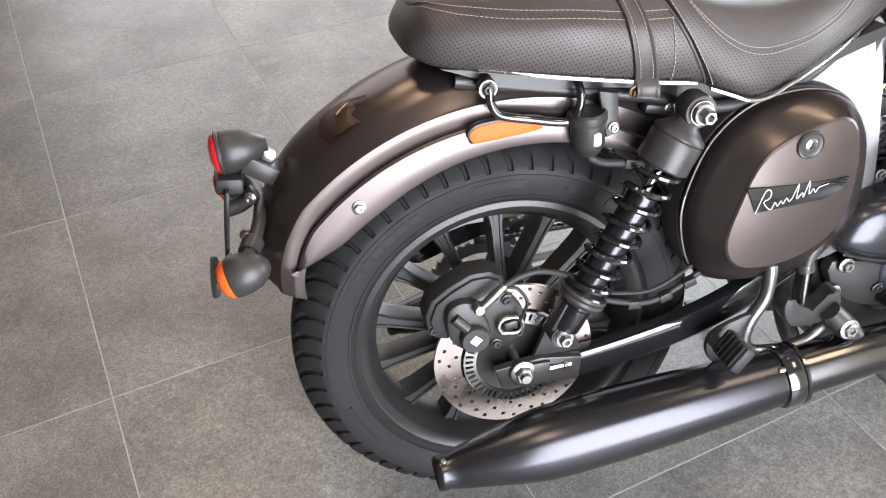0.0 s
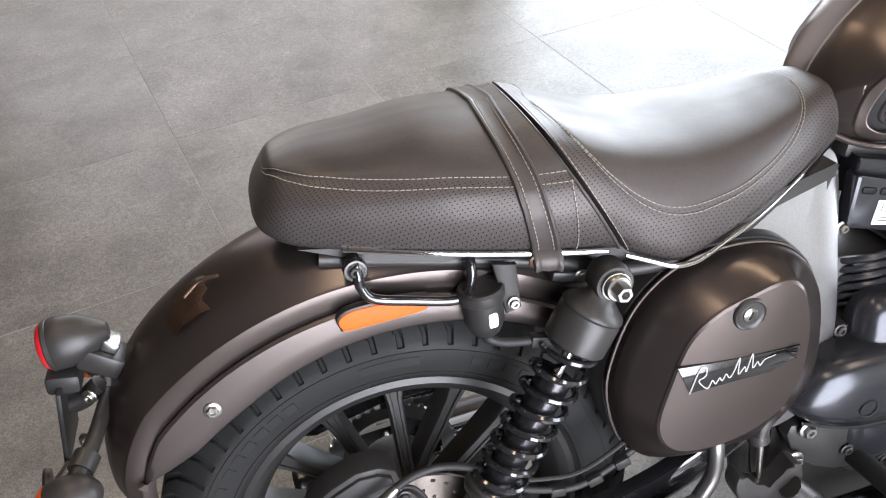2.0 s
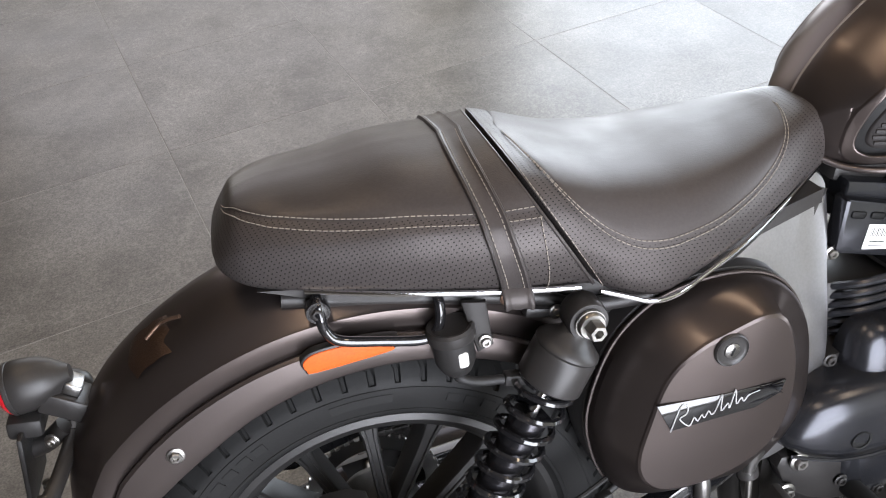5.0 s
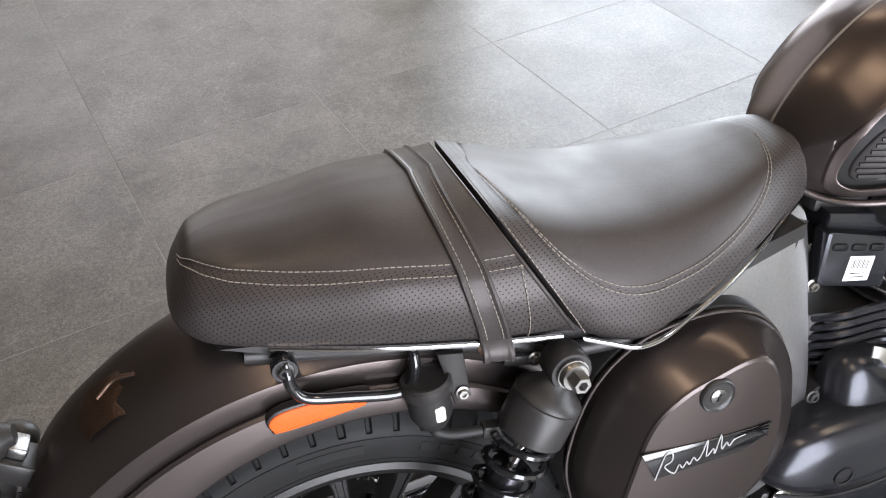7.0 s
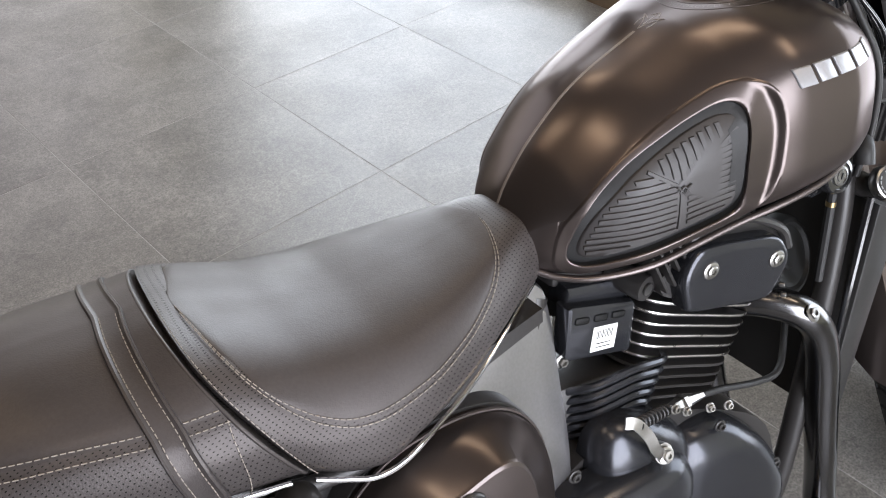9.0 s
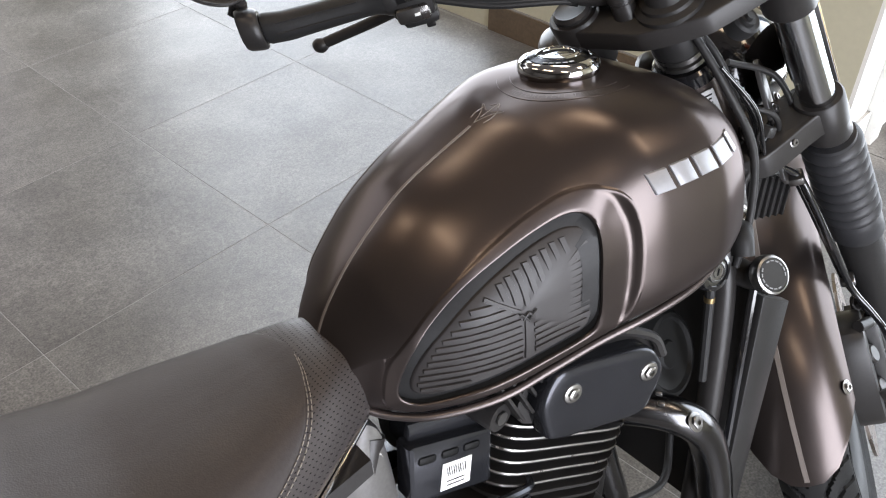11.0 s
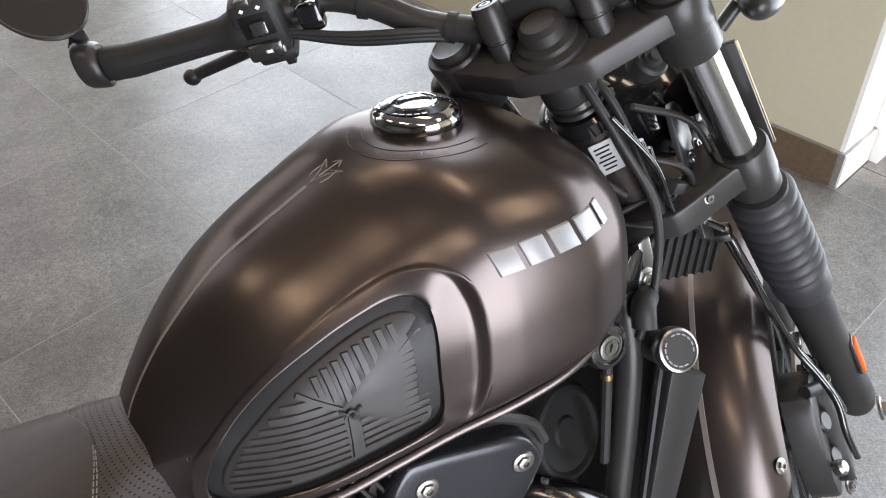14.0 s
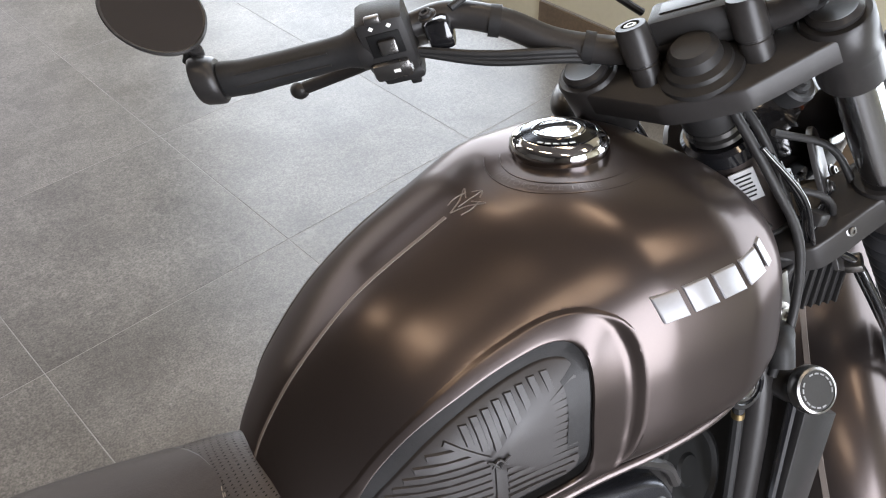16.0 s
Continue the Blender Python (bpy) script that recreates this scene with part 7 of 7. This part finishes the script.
    part("lever_ball", lathe([(0, -0.0105), (0.005, -0.0093), (0.0088, -0.0055), (0.0103, 0), (0.0088, 0.0055), (0.005, 0.0093), (0, 0.0105)], (0.966, 0.403 * side, 1.106), (0.3, 1, 0), 20), BLACK, bar, m=CTRL)
    part("lever_perch", box((0.940, 0.205 * side, 1.133), (0.034, 0.024, 0.030), (0, -15, 23 * side), 0.006), GLOSS, bar, m=CTRL)
    part("perch_bolt", bolt((0.925, 0.203 * side, 1.150), (-0.5, 0, 0.8), 0.006, 0.006), BLACK, bar, m=CTRL)
    for dz, r in ((0.014, 0.0042), (0.022, 0.0035), (0.018, 0.003)):
        part("control_cable", tube([(0.915, 0.222 * side, 1.128 - dz * 0.3), (0.938, 0.170 * side, 1.116 - dz), (0.968, 0.115 * side, 1.097 - dz), (1.01, 0.075 * side, 1.075 - dz), (1.06, 0.045 * side, 1.03), (1.10, 0.03 * side, 0.98)], r, 9), SOFT, bar, m=CTRL)
    part("cable_loop", tube([(0.945, 0.19 * side, 1.15), (0.985, 0.15 * side, 1.165), (1.03, 0.10 * side, 1.14), (1.07, 0.06 * side, 1.08)], 0.004, 9), SOFT, bar, m=CTRL)
    for y in (0.118, 0.20):
        part("cable_tie", lathe([(0.0130, 0), (0.0155, 0), (0.0155, 0.010), (0.0130, 0.010)], Vector(bars(side)[2 if y < 0.15 else 4]), Vector(bars(side)[3 if y < 0.15 else 5]) - Vector(bars(side)[2 if y < 0.15 else 4]), 24), SOFT, bar, m=STEER)
    # round bar-end mirror
    base = a + dd * 0.156
    mc = Vector((0.846, 0.420 * side, 1.237))
    mn = Vector((-0.62, -0.55 * side, 0.40)).normalized()
    mirror = part("mirror", lathe([(0, 0.018), (0.022, 0.016), (0.040, 0.009), (0.0465, 0.002), (0.0475, -0.002), (0.046, -0.004), (0.0440, -0.003), (0, -0.002)], mc, -mn, 56), BLACK, bar, "round black bar-end mirror", STEER)
    part("mirror_glass", lathe([(0, 0.0022), (0.0442, 0.0022), (0.0442, 0.0030), (0, 0.0031)], mc, mn, 56), MIRROR, mirror, m=STEER)
    part("mirror_arm", tube([base + Vector((0, 0, 0.018)), base + Vector((0.004, 0.006 * side, 0.035)), mc - mn * 0.010 + Vector((0.012, 0, -0.045))], [0.006, 0.005, 0.004], 12), BLACK, bar, m=STEER)
    part("arm_knuckle", lathe([(0, -0.006), (0.0072, -0.006), (0.0078, -0.004), (0.0078, 0.004), (0.0072, 0.006), (0.0035, 0.0065), (0, 0.0065)], base + Vector((0.002, 0.002 * side, 0.030)), mn, 20), BLACK, bar, m=STEER)
    sig = Vector((1.128, 0.166 * side, 1.024))
    turn = part("turn_signal", lathe([(0, -0.052), (0.006, -0.050), (0.012, -0.043), (0.017, -0.031), (0.0205, -0.014), (0.0220, 0.0), (0.0220, 0.006), (0, 0.006)], sig, (1, 0.0, 0.03), 32), BLACK, bike, "black bullet turn signal with an amber lens", STEER)
    part("lens", lathe([(0, 0.006), (0.0212, 0.006), (0.0195, 0.013), (0.013, 0.018), (0, 0.020)], sig, (1, 0.0, 0.03), 32), AMBER, turn, m=STEER)
    part("stalk", tube([sig + Vector((-0.01, -0.02 * side, 0)), (1.112, 0.125 * side, 1.006)], 0.007, 10, 1), BLACK, turn, m=STEER)

lamp = part("headlight", lathe([(0, -0.095), (0.03, -0.09), (0.06, -0.07), (0.078, -0.035), (0.083, 0.0), (0.083, 0.02), (0.080, 0.03), (0.076, 0.031), (0.07, 0.025), (0, 0.035)], (1.250, 0, 0.915), (0.96, 0, -0.12), 48), GLOSS, bike, "gloss black round headlight", STEER)
part("headlight_rim", lathe([(0.076, 0.026), (0.0845, 0.026), (0.085, 0.034), (0.078, 0.038)], (1.250, 0, 0.915), (0.96, 0, -0.12), 48), CHROME, lamp, m=STEER)
for side in (-1, 1):
    part("headlight_bracket", plate([(1.13, 0.95), (1.20, 0.965), (1.30, 0.94), (1.30, 0.91), (1.20, 0.89), (1.15, 0.90)], side * 0.083, side * 0.089, 0.002, 3), BLACK, lamp, m=STEER)
    part("bracket_bolt", bolt((1.165, side * 0.090, 0.93), (0, side, 0), 0.008, 0.008), ZINC, lamp, m=STEER)
plate_ob = part("front_plate", box((1.178, -0.122, 0.915), (0.006, 0.018, 0.155), (0, -27.5, 0), 0.0012), BLACK, bike, "narrow dark plate edged in brass colour", STEER)
part("plate_edge", box((1.1825, -0.1235, 0.9135), (0.0025, 0.018, 0.156), (0, -27.5, 0), 0.0008), BRASS, plate_ob, m=STEER)

caliper2 = part("front_caliper", plate([(1.275, 0.470), (1.330, 0.478), (1.358, 0.440), (1.368, 0.380), (1.350, 0.320), (1.315, 0.290), (1.285, 0.330), (1.268, 0.400)], -0.066, -0.104, 0.006, 3), BLACK, bike, "black front brake caliper", STEER)
part("caliper_bridge", plate([(1.325, 0.455), (1.352, 0.445), (1.372, 0.385), (1.358, 0.325), (1.332, 0.300), (1.322, 0.380)], -0.098, -0.122, 0.004, 3), ALLOY, caliper2, "cast grey caliper bridge", STEER)
for z in (0.425, 0.365):
    part("piston_housing", lathe([(0, 0.0), (0.013, 0.0), (0.014, 0.002), (0.014, 0.006), (0.011, 0.009), (0, 0.009)], (1.305 + 0.12 * (0.425 - z), -0.102, z - 0.01), (-0.25, -0.9, 0.3), 28), BLACK, caliper2, m=STEER)
part("slide_pin", tube([(1.278, -0.098, 0.478), (1.300, -0.112, 0.470)], 0.0085, 16, 1), BLACK, caliper2, m=STEER)
part("pin_cap", tube([(1.300, -0.112, 0.470), (1.304, -0.1145, 0.4685)], 0.0072, 16, 1), ZINC, caliper2, m=STEER)
part("pad_spring", plate([(1.30, 0.335), (1.33, 0.328), (1.345, 0.30), (1.325, 0.285), (1.30, 0.305)], -0.075, -0.098, 0.003, 1), ALLOY, caliper2, m=STEER)
part("banjo", lathe([(0, 0.0), (0.0095, 0.0), (0.0105, 0.003), (0.0105, 0.010), (0.007, 0.014), (0, 0.014)], (1.286, -0.108, 0.355), (-0.2, -0.9, 0.4), 20), ZINC, caliper2, "bright banjo union", STEER)
for x, z in ((1.352, 0.448), (1.385, 0.372), (1.315, 0.302), (1.372, 0.405), (1.345, 0.292)):
    part("caliper_bolt", bolt((x, -0.112, z), (-0.1, -1, 0.2), 0.0065, 0.009), STEEL, caliper2, m=STEER)
part("caliper_lug", plate([(1.36, 0.46), (1.395, 0.44), (1.43, 0.34), (1.40, 0.33), (1.37, 0.38)], -0.082, -0.096, 0.003, 2), ALLOY, caliper2, m=STEER)
for x, z in ((1.352, 0.475), (1.362, 0.447)):
    part("mount_bolt", bolt((x, -0.098, z), (-0.4, -0.9, 0.2), 0.0085, 0.012), BLACK if z > 0.46 else ZINC, caliper2, m=STEER)
hose = part("front_hose", tube([(1.150, -0.035, 0.800), (1.176, -0.060, 0.765), (1.187, -0.068, 0.725), (1.222, -0.075, 0.64), (1.274, -0.082, 0.540), (1.279, -0.100, 0.490), (1.271, -0.113, 0.455), (1.268, -0.114, 0.415), (1.276, -0.116, 0.380), (1.285, -0.117, 0.360)], 0.0048, 12), GLOSS, bike, "black front brake hose", STEER)
part("sensor_cable", tube([(1.155, -0.028, 0.800), (1.185, -0.052, 0.765), (1.197, -0.060, 0.725), (1.232, -0.068, 0.64), (1.292, -0.074, 0.545), (1.335, -0.09, 0.465), (1.40, -0.10, 0.36), (1.44, -0.09, 0.32)], 0.0040, 10), GLOSS, hose, m=STEER)
for x, y, z in ((1.178, -0.058, 0.762), (1.288, -0.079, 0.545)):
    part("hose_clamp", box((x, y, z), (0.020, 0.020, 0.014), (0, -30, 0), 0.003), STEEL, hose, m=STEER)
part("hose_bracket", plate([(1.13, 0.80), (1.18, 0.785), (1.19, 0.765), (1.165, 0.76), (1.13, 0.78)], -0.045, -0.050, 0.0015), BLACK, hose, m=STEER)

part("lamp_mount", lathe([(0, -0.02), (0.017, -0.02), (0.019, -0.012), (0.019, 0.0), (0.016, 0.003), (0.011, 0.002), (0.010, 0.005), (0.006, 0.005), (0.005, 0.009), (0, 0.009)], (1.099, -0.058, 0.996), (-0.45, -0.75, 0.45), 28), SOFT, lamp, "black rubber lamp mount", STEER)
part("loom_plate", plate([(1.120, 0.93), (1.168, 0.925), (1.182, 0.87), (1.160, 0.845), (1.118, 0.85)], -0.050, -0.056, 0.002, 3), BLACK, lamp, m=STEER)
for x, y, z in ((1.167, -0.060, 0.876), (1.138, -0.058, 0.871)):
    part("loom_screw", bolt((x, y, z), (-0.2, -1, 0.2), 0.0055, 0.005), PEGM, lamp, m=STEER)

# ---- tail ----
TL = Vector((-0.343, 0.0, 0.665))
tdir = Vector((1.0, 0.02, 0.06))
tail = part("tail_lamp", lathe([(0.88 * r, 0.9 * h) for r, h in [(0, -0.030), (0.0325, -0.030), (0.0345, -0.028), (0.0345, -0.024), (0.0335, -0.023), (0.0345, -0.021), (0.0342, -0.008), (0.031, 0.010), (0.024, 0.026), (0.015, 0.038), (0.011, 0.044), (0.0, 0.044)]], TL, tdir, 40), BLACK, bike, "black bullet tail lamp with a red lens")
part("lens", lathe([(0.88 * r, 0.9 * h) for r, h in [(0, -0.042), (0.016, -0.041), (0.028, -0.037), (0.0325, -0.031), (0.0325, -0.029), (0, -0.029)]], TL, tdir, 40), RED, tail)
for k in range(12):
    a = 2 * math.pi * k / 12
    part("lens_ridge", tube([TL + Vector((-0.0350, 0.007 * math.cos(a), 0.007 * math.sin(a))), TL + Vector((-0.031, 0.0246 * math.cos(a), 0.0246 * math.sin(a)))], 0.0012, 5, 1), RED, tail)
part("lamp_bracket", box((-0.318, 0.0, 0.636), (0.050, 0.045, 0.026), (0, 35, 0), 0.004), BLACK, tail)
part("bracket_cap", box((-0.305, 0.0, 0.652), (0.020, 0.030, 0.014), (0, 35, 0), 0.003), STEEL, tail)
holder = part("plate_holder", box((-0.374, 0.0, 0.575), (0.006, 0.090, 0.100), (0, 10, 0), 0.002), PLASTIC, bike, "black number plate holder")
part("plate_lamp", box((-0.362, -0.004, 0.624), (0.038, 0.050, 0.024), (0, 8, 0), 0.006), PLASTIC, holder)
part("holder_arm", tube([(-0.33, 0, 0.60), (-0.352, 0, 0.585), (-0.372, 0, 0.58)], 0.012, 10), BLACK, holder)
part("bracket_bolt", bolt((-0.352, -0.046, 0.560), (-0.3, -1, 0), 0.006, 0.007), ZINC, holder)
part("bracket_bolt", bolt((-0.338, -0.030, 0.605), (-0.3, -1, 0), 0.006, 0.007), ZINC, holder)
part("lower_reflector", lathe([(0, -0.003), (0.027, -0.003), (0.0285, 0.0), (0.027, 0.005), (0, 0.006)], (-0.402, -0.075, 0.520), (1, 0.1, -0.18), 32), BLACK, holder)
part("reflector_stay", tube([(-0.398, -0.072, 0.52), (-0.375, -0.05, 0.535)], 0.006, 8, 1), STEEL, holder)
for side in (-1, 1):
    c = Vector((-0.362, 0.142 * side, 0.556))
    d = Vector((0.93, 0.06 * side, 0.26)).normalized()
    sig = part("rear_signal", lathe([(0, -0.014), (0.0265, -0.014), (0.0275, -0.008), (0.0268, 0.006), (0.023, 0.020), (0.016, 0.030), (0.008, 0.036), (0, 0.037)], c, d, 36), BLACK, bike, "black bullet rear turn signal with an amber lens")
    part("lens", lathe([(0, -0.031), (0.010, -0.0305), (0.019, -0.027), (0.0245, -0.020), (0.0262, -0.0142), (0, -0.0142)], c, d, 36), AMBER, sig)
    part("stalk", tube([c + d * 0.004 + Vector((0, -0.012 * side, 0.004)), (-0.335, 0.075 * side, 0.580), (-0.325, 0.0, 0.585)], [0.012, 0.009, 0.009], 12), BLACK, sig)
    part("stalk_collar", tube([(-0.350, 0.112 * side, 0.568), (-0.342, 0.094 * side, 0.574)], 0.0145, 14, 1), BLACK, sig)
part("tail_tie", tube([(-0.30, -0.08, 0.515), (-0.31, -0.09, 0.50), (-0.305, -0.085, 0.49)], 0.004, 8), BLACK, bike)

# chain and guard on the far side
chain = bmesh.new()
for k in range(46):
    f = k / 45
    for z in (0.098, -0.098):
        q = Vector((f * 0.52, 0.078, 0.318 + z * (1 - 0.55 * f) + 0.05 * f))
        box(q, (0.0135, 0.009, 0.010), (0, -4, 0), 0.002, chain)
tagged(part("drive_chain", chain, BLACK, bike, "dark drive chain"), kind="stuff")
part("chain_guard", plate([(-0.13, 0.42), (-0.02, 0.455), (0.15, 0.45), (0.36, 0.44), (0.36, 0.42), (0.15, 0.43), (0.0, 0.43), (-0.10, 0.40)], 0.066, 0.098, 0.003, 2), GLOSS, bike)

# ---- floor tiles, the nearest ones as pieces of their own ----
PS_, PT_ = 0.61, 0.61
OFF_S, OFF_T = 0.0194, 0.4651


def tile_mesh():
    bm = bmesh.new()
    w, h = PS_ - 0.0022, PT_ - 0.0022
    loops = []
    for inset, z in ((0, -0.006), (0, -0.0006), (0.0003, -0.0002), (0.0007, 0.0)):
        a, b = w / 2 - inset, h / 2 - inset
        loops.append([(-a, -b, z), (a, -b, z), (a, b, z), (-a, b, z)])
    rings(bm, loops)
    me = bpy.data.meshes.new("floor_tile")
    bm.to_mesh(me)
    bm.free()
    me.materials.append(TILE)
    return me


tile = tile_mesh()
rest = bmesh.new()
for i in range(-9, 6):
    for j in range(-10, 12):
        s, t = OFF_S + (i + 0.5) * PS_, OFF_T + (j + 0.5) * PT_
        if not (S0 - 0.3 < s < S1 and T0 - 0.3 < t < T1 + 0.3):
            continue
        m = ROOM @ pose(s, t, 0.0012 * (noise.random() - 0.5) * 0.2)
        if -2.6 < s < S1 and -1.8 < t < 6.2:
            ob = new("floor_tile", tile)
            ob.parent, ob.matrix_world = floor, m
        else:
            k = len(rest.verts)
            rest.from_mesh(tile)
            rest.verts.ensure_lookup_table()
            bmesh.ops.transform(rest, matrix=m, verts=rest.verts[k:])
ob = part("outer_tiles", rest, TILE, floor)
tagged(ob, kind="stuff")
